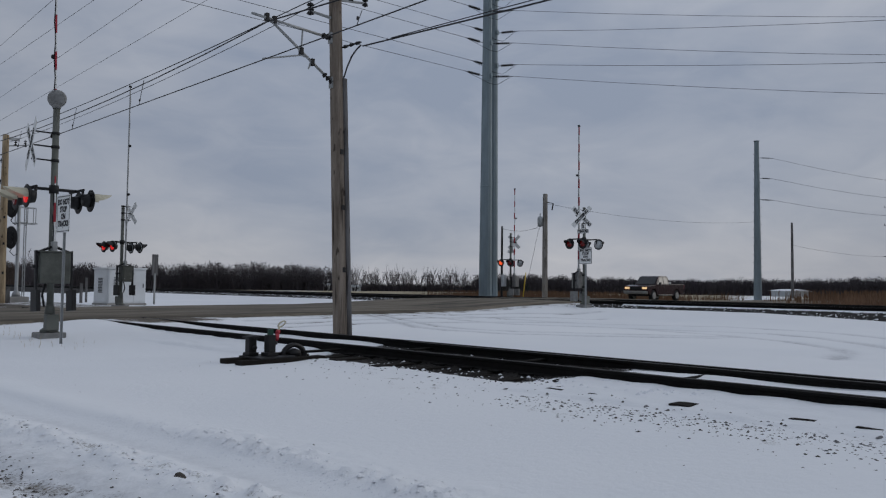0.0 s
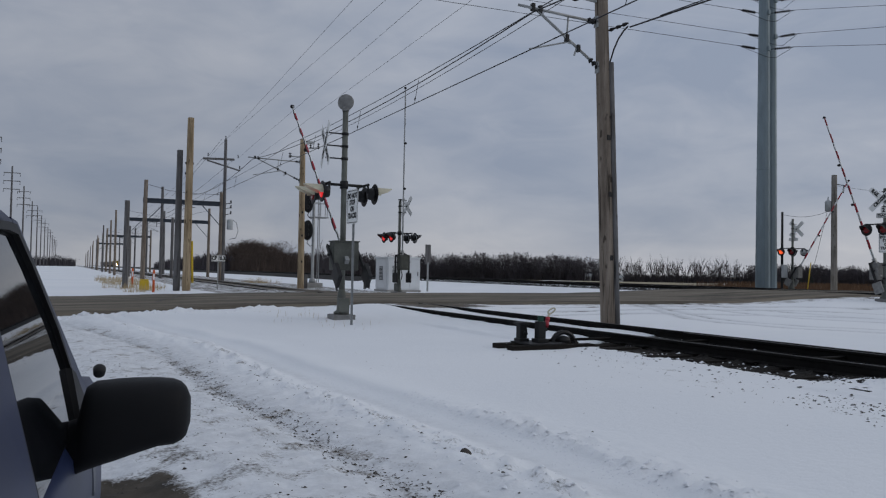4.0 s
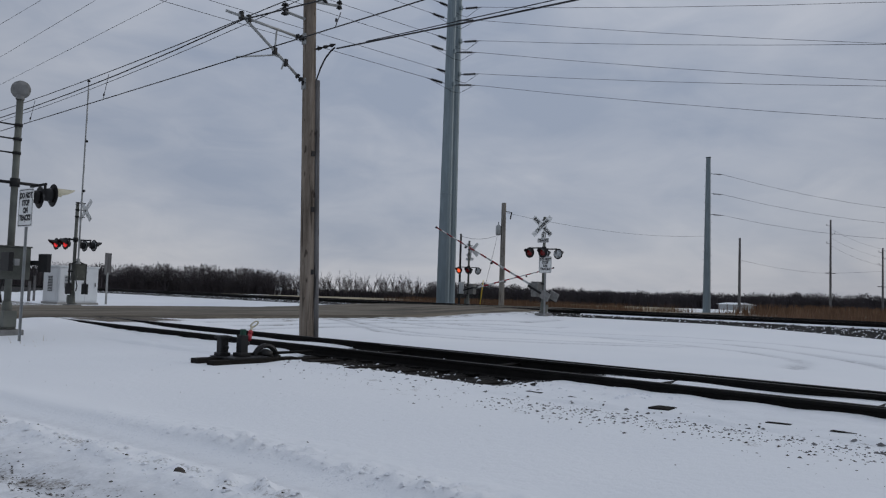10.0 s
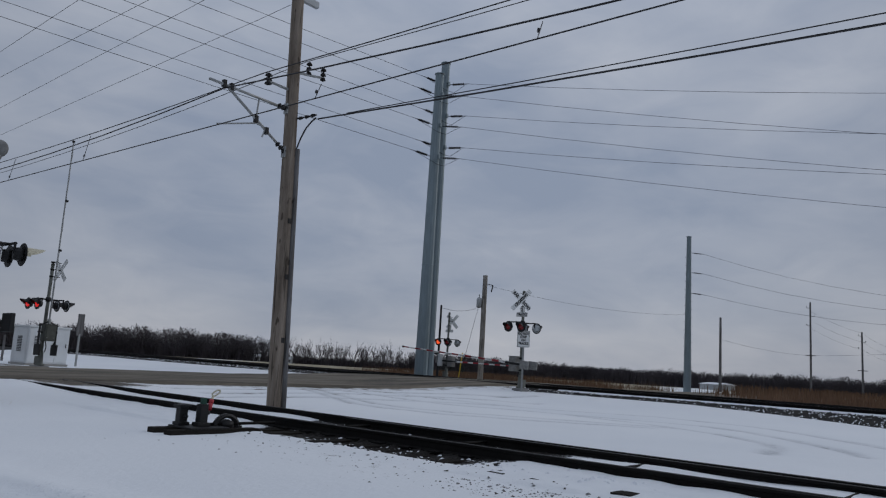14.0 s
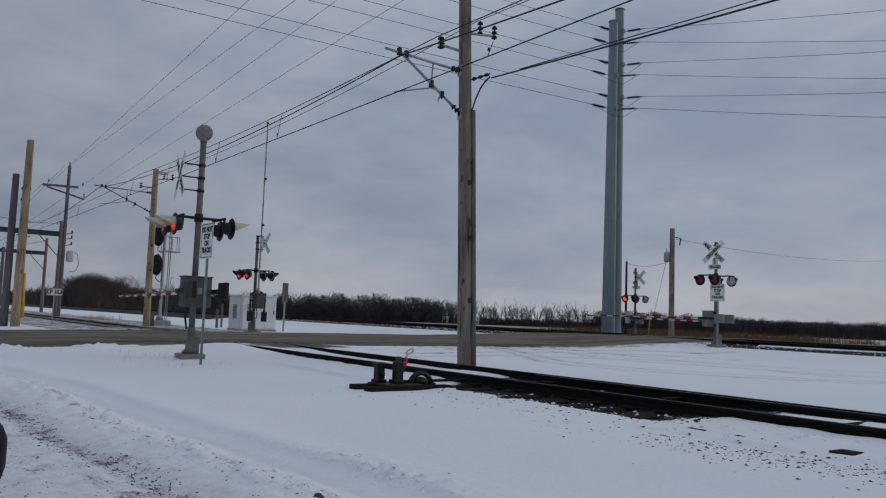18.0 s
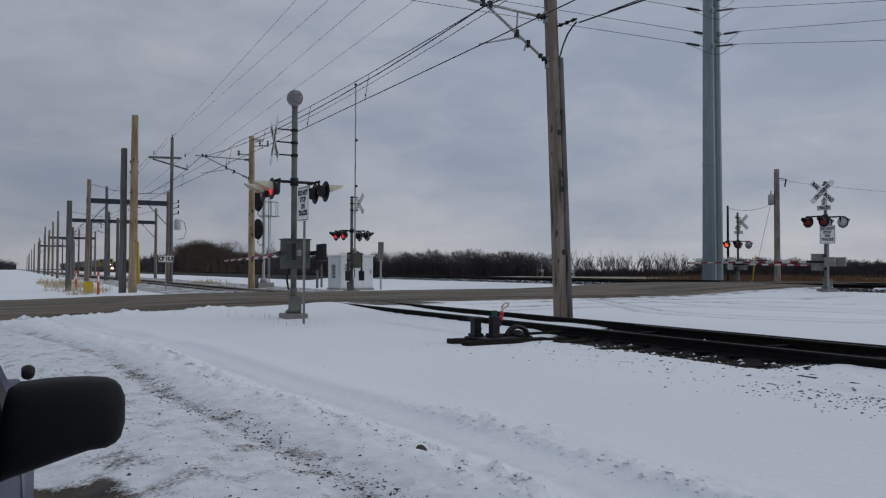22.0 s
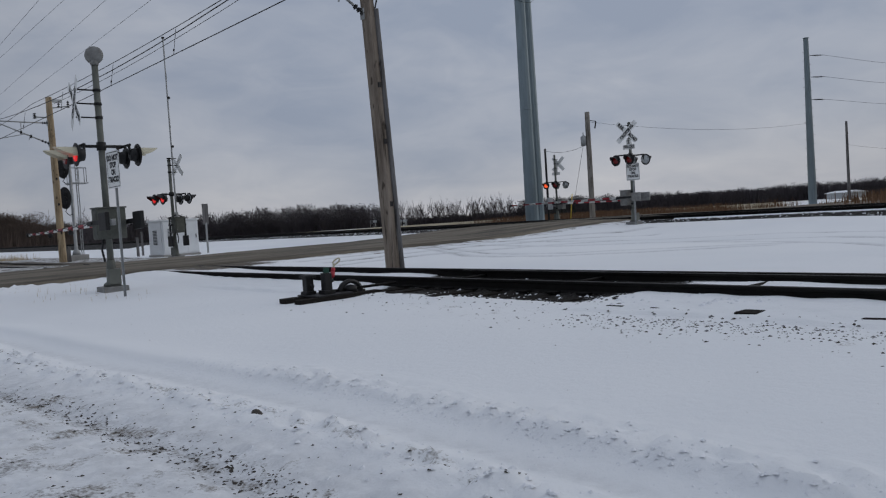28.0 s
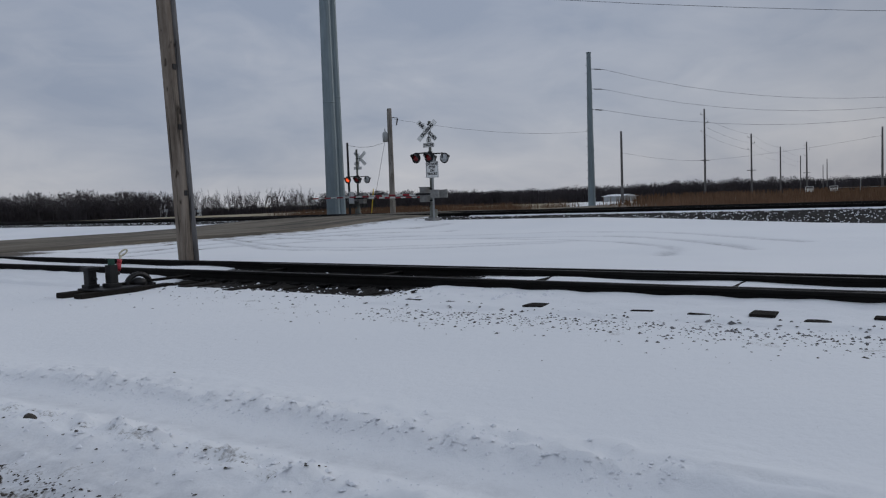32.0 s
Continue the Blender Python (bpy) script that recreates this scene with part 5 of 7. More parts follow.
part("shaft", turned_pole(bmnew(), 5.0, 0.085, 0.07, (0, 0), 10, 6, 9), M["dark"], sv)
part("meter_box", box(bmnew(), (-0.16, -0.28, 0.9), (0.16, -0.08, 1.7), bevel=0.02), M["disc"], sv, "grey meter box")
wire([(40.3, 34.12, 5.3), (45.6, 34.7, 5.9)], 0.012, "service wire to the utility pole", sag=0.3)
wire([(45.5, 34.6, 7.5), (82.0, 34.5, 8.5)], 0.010, "thin service wire between poles", sag=0.6)
wire([(45.4, 34.9, 5.7), (43.2, 34.6, 0.4)], 0.012, "guy wire of the utility pole", steps=2)
bm = bmnew()
rod(bm, (0, 0, 0), (0.42, 0.06, 2.0), 0.035, 0.035, 8)
tagged(new("guy_guard", mesh_of("guy_guard", bm, M["guard_yellow"])), "yellow plastic guy-wire guard", "guard").matrix_world = pose(43.15, 34.6, 0.35)

# ---- equipment cabinet and signal gear ----
cb = thing("equipment_cabinet", pose(15.3, 37.7, 0.25), "white metal equipment cabinet with louvred doors", "cabinet")
part("body", box(bmnew(), (0, 0, 0.08), (1.85, 1.8, 1.75), bevel=0.02), M["cabinet"], cb)
part("plinth", box(bmnew(), (-0.05, -0.05, -0.2), (1.9, 1.85, 0.08), bevel=0.02), M["concrete"], cb)
part("roof", box(bmnew(), (-0.05, -0.05, 1.75), (1.9, 1.85, 1.83), bevel=0.02), M["cabinet"], cb)
for x0, x1 in ((0.04, 0.62), (0.64, 1.22), (1.24, 1.81)):
    d = part("door", box(bmnew(), (x0, -0.025, 0.14), (x1, -0.003, 1.70), bevel=0.006), M["cabinet"], cb)
    part("handle", box(bmnew(), (x1 - 0.12, -0.06, 0.85), (x1 - 0.09, -0.026, 1.05), bevel=0.005), M["dark"], d)
bm = bmnew()
for i in range(9):
    box(bm, (0.25, -0.04, 0.75 + 0.07 * i), (0.55, -0.026, 0.79 + 0.07 * i))
part("louvre", bm, M["grille"], cb, "dark ventilation louvre")
d = part("end_door", box(bmnew(), (-0.025, 0.15, 0.14), (-0.003, 1.65, 1.70), bevel=0.006), M["cabinet"], cb)
bm = bmnew()
for i in range(10):
    box(bm, (-0.045, 0.65, 0.60 + 0.075 * i), (-0.026, 1.15, 0.645 + 0.075 * i))
part("louvre", bm, M["grille"], d, "dark ventilation louvre")

bp = thing("marker_post", pose(18.2, 39.0, 0.24), "grey post with a narrow panel beside the cabinet", "post")
part("post", box(bmnew(), (-0.04, -0.04, -0.2), (0.04, 0.04, 1.6), bevel=0.005), M["galv"], bp)
part("panel", box(bmnew(), (-0.16, -0.03, 1.5), (0.16, 0.03, 2.6), bevel=0.01), M["grey_wood"], bp, "dark narrow panel")

ts = thing("train_signal", pose(13.35, 45.0, 0.26), "aluminium train signal mast with two black heads", "railway signal")
part("base", box(bmnew(), (-0.5, -0.5, -0.2), (0.5, 0.5, 0.28), bevel=0.03), M["concrete"], ts, "concrete block")
bm = lathe(bmnew(), [(0.22, 0.28), (0.2, 0.45), (0.09, 0.6), (0.085, 6.0), (0.03, 6.05)], 14)
part("mast", bm, M["galv"], ts)
for z in (5.05, 3.4):
    hd = part("signal_head", lathe(bmnew(), [(0.02, -0.05), (0.30, -0.045), (0.32, 0.0), (0.30, 0.03), (0.1, 0.035)], 20, pose(-0.45, -0.35, z, 90, 0, -30) @ Matrix.Diagonal((1, 1.9, 1, 1))), M["dark"], ts, "black oval signal backing")
    bm = bmnew()
    rod(bm, (0, 0, z), (-0.42, -0.3, z), 0.03, 0.03, 6)
    part("bracket", bm, M["galv"], hd)
    for dz in (-0.27, 0.0, 0.27):
        part("lens", lathe(bmnew(), [(0.10, 0.0), (0.10, 0.10), (0.085, 0.10)], 12, pose(-0.47, -0.40, z + dz, 90, 0, -30)), M["dark"], hd)
    tube(bm := bmnew(), [(-0.3, -0.2, z - 0.5), (-0.5, -0.4, z - 0.75), (-0.25, -0.25, z - 0.95), (0, 0, z - 0.85)], 0.02, 5)
    part("conduit", bm, M["dark"], hd)
ld = part("ladder", box(bmnew(), (0.42, 0.18, 0.2), (0.46, 0.22, 6.0)), M["galv"], ts, "aluminium access ladder")
part("stile", box(bmnew(), (0.42, 0.52, 0.2), (0.46, 0.56, 6.0)), M["galv"], ld)
for i in range(18):
    part("rung", box(bmnew(), (0.43, 0.22, 0.5 + 0.3 * i), (0.45, 0.52, 0.53 + 0.3 * i)), M["galv"], ld)
bm = bmnew()
for z in (4.25, 5.1):
    for a, b in (((-0.1, -0.1, z), (0.95, 0.35, z)), ((-0.1, 0.6, z), (0.95, 0.75, z)), ((0.95, 0.35, z), (0.95, 0.75, z))):
        rod(bm, a, b, 0.02, 0.02, 6)
for x, y in ((0.95, 0.35), (0.95, 0.75), (0.0, 0.6), (0.5, 0.2)):
    rod(bm, (x, y, 4.25), (x, y, 5.1), 0.02, 0.02, 6)
box(bm, (-0.1, 0.05, 4.2), (0.95, 0.75, 4.25))
part("platform", bm, M["galv"], ts, "railed maintenance platform")

for n, u, z, s, h, lab in ((12.35, 43.2, 0.26, 0.16, 0.75, "small grey wooden stub post by the track"), (15.6, 42.0, 0.26, 0.06, 1.0, "small grey junction box on a post"), (16.6, 44.0, 0.26, 0.05, 1.3, "thin dark marker post in snow")):
    q = thing("stub_post", pose(n, u, z), lab, "post")
    part("post", box(bmnew(), (-s, -s, -0.2), (s, s, h), bevel=0.015), M["grey_wood"], q)
    part("cap", box(bmnew(), (-s * 1.1, -s * 1.1, h), (s * 1.1, s * 1.1, h + 0.03), bevel=0.008), M["grey_wood"], q)

cs = thing("milepost_sign", pose(7.06, 40.35, 0.0, 0, 0, -80), "small white control-point sign on a thin post", "sign")
part("post", box(bmnew(), (-0.03, -0.025, -0.2), (0.0, 0.025, 2.0)), M["galv"], cs)
pl = part("panel", plate(bmnew(), 0.74, 0.34, 0.006, 0.03, pose(0.01, 0, 1.82)), M["white"], cs, "white panel lettered in black")
part("border", frame_lines(bmnew(), 0.72, 0.32, 0.02, 0.014), M["black"], pl).location = (0, 0, 1.82)
w = part("lettering", text_mesh("CP 10.3", 0.27, M["black"], 0.80), None, pl)
w.matrix_local = pose(0.016, 0, 1.82) @ FACE

M["orange"] = material("orange_plastic", (0.55, 0.10, 0.02), 0.5, var=0.15, bump=0.03)
M["straw"] = material("dry_grass_blades", (0.42, 0.33, 0.19), 0.95, var=0.3, scale=3, fine=20, bump=0.0)
for n, u, h in ((3.5, 47.5, 1.0), (3.8, 38.3, 0.95)):
    q = thing("marker_stake", pose(n, u, 0.2), "orange plastic cable marker stake in snow", "stake", "orange stakes")
    part("stake", lathe(bmnew(), [(0.055, -0.1), (0.055, h), (0.02, h + 0.05)], 10), M["orange"], q)
    part("decal", box(bmnew(), (-0.035, -0.062, h * 0.55), (0.035, -0.056, h * 0.85)), M["white"], q)
q = thing("utility_pedestal", pose(3.65, 41.5, 0.2), "low yellow utility pedestal among dry grass", "pedestal")
part("cover", box(bmnew(), (-0.22, -0.18, -0.05), (0.22, 0.18, 0.42), bevel=0.05), M["guard_yellow"], q)
part("lid", box(bmnew(), (-0.2, -0.16, 0.42), (0.2, 0.16, 0.5), bevel=0.04), M["guard_yellow"], q)

# ---- switch stand ----
sw = thing("switch_stand", pose(7.17, 10.6, 0.19) @ Matrix.Diagonal((0.84, 0.84, 0.84, 1)), "black hand-thrown switch stand with red-tipped lever", "switch stand")
for y in (-0.35, 0.2):
    part("head_block", box(bmnew(), (-0.85, y - 0.12, -0.14), (1.0, y + 0.12, 0.03), bevel=0.012), M["tie"], sw, "dark timber head block")
part("base_plate", box(bmnew(), (-0.45, -0.45, 0.03), (0.35, 0.32, 0.06), bevel=0.008), M["dark"], sw)
bm = box(bmnew(), (-0.36, 0.10, 0.06), (-0.20, 0.26, 0.44), bevel=0.02)
box(bm, (-0.40, 0.06, 0.38), (-0.16, 0.30, 0.43), bevel=0.015)
box(bm, (-0.39, 0.07, 0.06), (-0.17, 0.29, 0.12), bevel=0.015)
rod(bm, (-0.28, 0.06, 0.22), (-0.28, 0.0, 0.22), 0.04, 0.03, 8)
part("housing", bm, M["dark"], sw, "black cast housing")
bm = box(bmnew(), (-0.13, -0.20, 0.06), (0.03, -0.04, 0.46), bevel=0.02)
box(bm, (-0.17, -0.24, 0.06), (0.07, 0.0, 0.13), bevel=0.015)
rod(bm, (-0.05, -0.12, 0.44), (-0.05, -0.12, 0.54), 0.06, 0.04, 10)
rod(bm, (0.03, -0.12, 0.30), (0.10, -0.12, 0.30), 0.045, 0.035, 8)
part("spindle_case", bm, M["dark"], sw)
M["green"] = material("green_enamel", (0.012, 0.055, 0.038), 0.5, var=0.2, bump=0.03)
part("green_target", box(bmnew(), (-0.12, -0.21, 0.46), (-0.03, -0.13, 0.57), bevel=0.015), M["green"], sw, "green painted target")
bm = bmnew()
tube(bm, [(0.06, -0.16, 0.36), (0.11, -0.12, 0.46), (0.14, -0.10, 0.53)], 0.045, 8)
part("lever", bm, M["red"], sw, "red painted lever")
bm = bmnew()
tube(bm, [(0.14, -0.10, 0.52), (0.17, -0.08, 0.58), (0.19, -0.07, 0.61)], 0.024, 8)
pts = [(0.245 + 0.075 * math.cos(a), -0.06 - 0.01 * math.cos(a), 0.655 + 0.042 * math.sin(a) + 0.035 * math.cos(a)) for a in [k * math.pi / 8 for k in range(17)]]
tube(bm, pts, 0.016, 6)
part("lever_grip", bm, M["hood"], sw, "worn cream looped lever grip")
bm = bmnew()
for k in range(12):
    a, b = math.pi * k / 12, math.pi * (k + 1) / 12
    rod(bm, (0.50 - 0.26 * math.cos(a), -0.1, 0.0 + 0.24 * math.sin(a)), (0.50 - 0.26 * math.cos(b), -0.1, 0.0 + 0.24 * math.sin(b)), 0.05, 0.05, 6)
lathe(bm, [(0.16, 0.03), (0.15, 0.13), (0.05, 0.17)], 14, pose(0.52, -0.05, 0))
part("lever_weight", bm, M["dark"], sw, "dark curved lever guard")
bm = bmnew()
rod(bm, (0.1, -0.1, 0.09), (1.6, -0.15, 0.10), 0.028, 0.028, 8)
part("throw_rod", bm, M["rail"], sw)

# ---- loose stones and snow clods near the track and in the ruts ----


def scatter(name, count, place, size, mat, label, category, seed):
    rnd = random.Random(seed)
    vs, fs = [], []
    for i in range(count):
        n, u = place(rnd)
        r = size * rnd.uniform(0.4, 1.0) ** 1.5
        z = land(n, u) - 0.38 * r
        b = len(vs)
        a0 = rnd.uniform(0, 6.28)
        for k in range(5):
            a = a0 + k * 1.2566
            q = r * rnd.uniform(0.7, 1.25)
            vs.append((n + q * math.cos(a), u + q * math.sin(a), z + rnd.uniform(0, 0.2) * r))
        vs.append((n + rnd.uniform(-0.2, 0.2) * r, u + rnd.uniform(-0.2, 0.2) * r, z + r * rnd.uniform(0.25, 0.75)))
        fs += [(b + k, b + (k + 1) % 5, b + 5) for k in range(5)]
    me = bpy.data.meshes.new(name)
    me.from_pydata(vs, [], fs)
    me.materials.append(mat)
    return tagged(new(name, me), label, category, kind="stuff")


def by_track(r):
    if r.random() < 0.75:
        return 7.38 - abs(r.gauss(0, 0.42)), r.uniform(-9, 5.5)
    return 7.75 - abs(r.gauss(0, 0.75)), r.uniform(-9, 11.5)


def crumbs(r):
    u = r.uniform(-2.0, 5.0)
    return 7.32 - 0.04 * u + r.gauss(0, 0.22), u


def in_rut(r):
    u = 2.4 + 9.5 * r.random() ** 1.3
    if r.random() < 0.72:
        return berm(u) - 1.54 + 0.05 * math.sin(u * 2.1) + r.gauss(0, 0.085), u
    return berm(u) - r.choice((2.1, 3.0, 2.5, 0.95)) + r.gauss(0, 0.22), u


M["gravel"] = material("dark_gravel", (0.065, 0.058, 0.052), 0.95, var=0.35, scale=8, fine=60, bump=0.1)
M["clod"] = material("packed_snow", (0.76, 0.78, 0.82), 0.8, var=0.06, scale=5, fine=40, bump=0.3)
scatter("gravel", 3800, by_track, 0.038, M["gravel"], "dark gravel and ice crumbs beside the rail", "gravel", 1)
M["dusted"] = material("snow_dusted_stone", (0.15, 0.15, 0.155), 0.95, var=0.6, scale=9, fine=60, bump=0.2)
scatter("gravel", 520, crumbs, 0.055, M["dusted"], "snow-dusted lumps of ballast beside the rail", "gravel", 10)
scatter("gravel", 4600, in_rut, 0.017, M["gravel"], "dark gravel crumbs pressed into the tyre ruts", "gravel", 2)
scatter("gravel", 220, lambda r: (r.uniform(3.8, 7.0), r.uniform(-4, 14)), 0.014, M["gravel"], "scattered dark specks on the snow", "gravel", 3)
scatter("snow_crumbs", 2400, lambda r: ((lambda u: (berm(u) + r.gauss(-0.12, 0.16), u))(r.uniform(0.9, 7.5))), 0.021, M["clod"], "crumbled snow along the ploughed ridge", "snow", 4)
scatter("snow_crumbs", 1300, lambda r: ((lambda u: (berm(u) - 0.80 + r.gauss(0, 0.18), u))(r.uniform(1.5, 12))), 0.03, M["clod"], "crumbled snow between the ruts", "snow", 5)
scatter("snow_crumbs", 500, lambda r: ((lambda n: (n, road_near(n) - abs(r.gauss(0.3, 0.5))))(r.uniform(-6, 5))), 0.15, M["clod"], "lumps of ploughed snow along the road edge", "snow", 6)
M["soot"] = material("black_switch_ballast", (0.022, 0.020, 0.018), 0.9, var=0.5, scale=8, fine=60, bump=0.2)
scatter("ballast_stones", 2600, lambda r: (NA - 0.80 - abs(r.gauss(0, 0.36)) if r.random() < 0.65 else r.uniform(NA - 0.7, NA + 0.7), r.uniform(5.6, 10.6)), 0.075, M["soot"], "black oily ballast around the switch timbers", "stones", 8)
scatter("snow_crumbs", 170, lambda r: (NA - 1.0 + r.uniform(-0.45, 0.15), r.uniform(3.8, 9)), 0.10, M["clod"], "small heaps of snow against the rail", "snow", 9)
scatter("snow_crumbs", 240, lambda r: (r.uniform(NA - 1.7, NA + 0.7), r.uniform(3.5, 13)), 0.07, M["clod"], "lumps of snow among the switch timbers", "snow", 7)
q = thing("frozen_clod", pose(2.82, 4.82, 0.05), "dark frozen clod of earth capped with snow", "clod")
bm = bmesh.new()
bmesh.ops.create_icosphere(bm, subdivisions=2, radius=0.045)
for v in bm.verts:
    v.co = v.co * (1 + 0.5 * noise.noise(v.co * 14)) * 1.0
    v.co.z *= 1.3
part("earth", bm, M["gravel"], q)
bm = bmesh.new()
bmesh.ops.create_icosphere(bm, subdivisions=2, radius=0.075)
for v in bm.verts:
    v.co = v.co * (1 + 0.5 * noise.noise(v.co * 9 + Vector((3, 0, 0))))
    v.co = Vector((v.co.x + 0.03, v.co.y + 0.10, v.co.z * 0.6))
part("snow_cap", bm, M["clod"], q)

# ---- trees, reeds, distance ----


def branch_set(seed, height, spread, levels=4, kids=(5, 4, 3), thick=0.16, bare_to=0.25):
    """Tapered three-sided limbs of a leafless tree, as lists of points and triangles, with the level of each."""
    rnd = random.Random(seed)
    vs, fs, lv = [], [], []

    def limb(a, b, r0, r1, level):
        d = (b - a).normalized()
        s = d.cross(Vector((0.3, 0.9, 0.2))).normalized()
        t = d.cross(s)
        k = len(vs)
        for p, r in ((a, r0), (b, r1)):
            for j in range(3):
                w = j * 2.0944
                vs.append(tuple(p + s * (r * math.cos(w)) + t * (r * math.sin(w))))
        for j in range(3):
            fs.append((k + j, k + (j + 1) % 3, k + 3 + (j + 1) % 3, k + 3 + j))
            lv.append(level)

    def grow(a, d, length, r, level):
        mid = a + d * length * 0.5 + Vector((rnd.uniform(-1, 1), rnd.uniform(-1, 1), 0)) * length * 0.06
        end = a + d * length + Vector((rnd.uniform(-1, 1), rnd.uniform(-1, 1), 0.2)) * length * 0.08
        if level >= levels:
            limb(a, end, r, r * 0.5, level)
            return
        limb(a, mid, r, r * 0.78, level)
        limb(mid, end, r * 0.78, r * 0.5, level)
        for i in range(kids[min(level, len(kids) - 1)]):
            f = rnd.uniform(bare_to if level == 0 else 0.3, 1.0)
            p = a.lerp(mid, f * 2) if f < 0.5 else mid.lerp(end, f * 2 - 1)
            az = rnd.uniform(0, 6.283)
            side = Vector((math.cos(az), math.sin(az), 0))
            nd = (d * rnd.uniform(0.55, 0.95) + side * rnd.uniform(0.45, 0.9) * spread + Vector((0, 0, 0.28))).normalized()
            grow(p, nd, length * rnd.uniform(0.45, 0.68), r * 0.5, level + 1)

    grow(Vector((0, 0, -0.3)), Vector((0, 0, 1)), height * 0.55, thick, 0)
    top = max(v[2] for v in vs)
    vs = [(x * height / top, y * height / top, z * height / top) for x, y, z in vs]
    return vs, fs, lv


FOREST = [branch_set(s, 1.0, 1.0, 3, (6, 4, 2), 0.016, 0.12) for s in (1, 2, 3, 4, 5, 6)]


def crown_line(b):
    """Height of the wood above its ground, by bearing in degrees from +x."""
    h = np.interp(b, [-30, 2, 6, 9, 15, 19, 26, 29, 36, 43, 52, 54, 59, 62, 66, 76], [9.0, 9.2, 8.2, 9.8, 9.8, 9.4, 8.4, 8.0, 9.6, 11.5, 12.6, 13.4, 14.4, 14.4, 13.2, 13.5])
    return 1.06 * float(h) * (1 + 0.10 * noise.noise((b * 0.9, 0, 0)) + 0.09 * noise.noise((b * 2.7, 5, 0)))


def wood_line():
    """Where the far wood stands: range and bearing from the lane, in metres and degrees from +x."""
    rnd = random.Random(11)
    spots = []
    for i in range(1150):
        b = rnd.uniform(-28, 76)
        row = 42.6 < b < 52.8
        if row and rnd.random() < 0.8:
            continue
        r = rnd.uniform(405, 460)
        if b > 66:
            r = 400 - (b - 66) * 14 + rnd.uniform(0, 70)
        h = crown_line(b) * r / 430 * (rnd.uniform(0.45, 0.62) if row else rnd.uniform(0.80, 1.0) if i % 3 else rnd.uniform(0.55, 0.8))
        spots.append((r * math.cos(radians(b)), r * math.sin(radians(b)), h, rnd.uniform(0.85, 1.3), rnd.uniform(0, 360)))
    for i in range(120):
        u = rnd.uniform(300, 760)
        spots.append((rnd.uniform(50, 74) + (u - 300) * 0.05, u, rnd.uniform(7.0, 10.0), rnd.uniform(1.0, 1.4), rnd.uniform(0, 360)))
    for i in range(50):
        spots.append((rnd.uniform(-75, 2), rnd.uniform(760, 900), rnd.uniform(7, 11), rnd.uniform(1.0, 1.5), rnd.uniform(0, 360)))
    return spots


def near_copse():
    """The brown copse beside the double track."""
    rnd = random.Random(12)
    spots = []
    for i in range(90):
        u = 205 + 105 * rnd.random()
        h = (7.4 + 6.6 * sm(222, 285, u)) * (1 + 0.16 * noise.noise((u * 0.07, 3, 0))) * rnd.uniform(0.72, 1.0)
        spots.append((rnd.uniform(44, 60) + (u - 205) * 0.12, u, h, rnd.uniform(1.0, 1.3), rnd.uniform(0, 360)))
    return spots


def join_trees(spots, name, label, mat, twigs=300, size=1.0):
    V, F, base, rs = [], [], 0, np.random.default_rng(4)
    for i, (x, y, h, w, a) in enumerate(spots):
        vs, fs, _ = FOREST[i % 6]
        p = np.array(vs)
        c, s = math.cos(radians(a)), math.sin(radians(a))
        q = np.stack([(p[:, 0] * c - p[:, 1] * s) * h * w + x, (p[:, 0] * s + p[:, 1] * c) * h * w + y, p[:, 2] * h + land(x, y) - 0.1], 1)
        V.append(q)
        F.append(np.array(fs) + base)
        base += len(q)
        # fine twigs filling the crown
        k = twigs
        d = rs.normal(size=(k, 3))
        d *= (rs.random((k, 1)) ** 0.4) / np.linalg.norm(d, axis=1, keepdims=True)
        o = d * np.array([0.27 * w, 0.27 * w, 0.36]) * h + np.array([x, y, land(x, y) + 0.60 * h])
        g = d * np.array([0.8, 0.8, 0.6]) + np.array([0, 0, 0.7]) + rs.normal(size=(k, 3)) * 0.25
        e = o + g * 0.05 * size * h
        sd = rs.normal(size=(k, 3)) * 0.006 * size * h
        V.append(np.stack([o - sd, o + sd, e + sd * 0.4, e - sd * 0.4], 1).reshape(-1, 3))
        F.append(np.arange(4 * k).reshape(k, 4) + base)
        base += 4 * k
    V, F = np.concatenate(V), np.concatenate(F)
    me = bpy.data.meshes.new(name)
    me.vertices.add(len(V))
    me.vertices.foreach_set("co", V.astype(np.float32).ravel())
    me.loops.add(F.size)
    me.loops.foreach_set("vertex_index", F.astype(np.int32).ravel())
    me.polygons.add(len(F))
    me.polygons.foreach_set("loop_start", np.arange(0, F.size, 4, dtype=np.int32))
    me.update(calc_edges=True)
    me.materials.append(mat)
    tagged(new(name, me), label, "wood", kind="stuff")


join_trees(wood_line(), "far_woods", "dark bare winter wood along the horizon", M["twig"])
M["brown_twig"] = material("brown_scrub_twigs", (0.075, 0.056, 0.046), 0.95, var=0.35, scale=0.05, fine=0.6, bump=0.0)
join_trees(near_copse(), "copse", "brown leafless copse beside the double track", M["brown_twig"], 1500, 0.55)


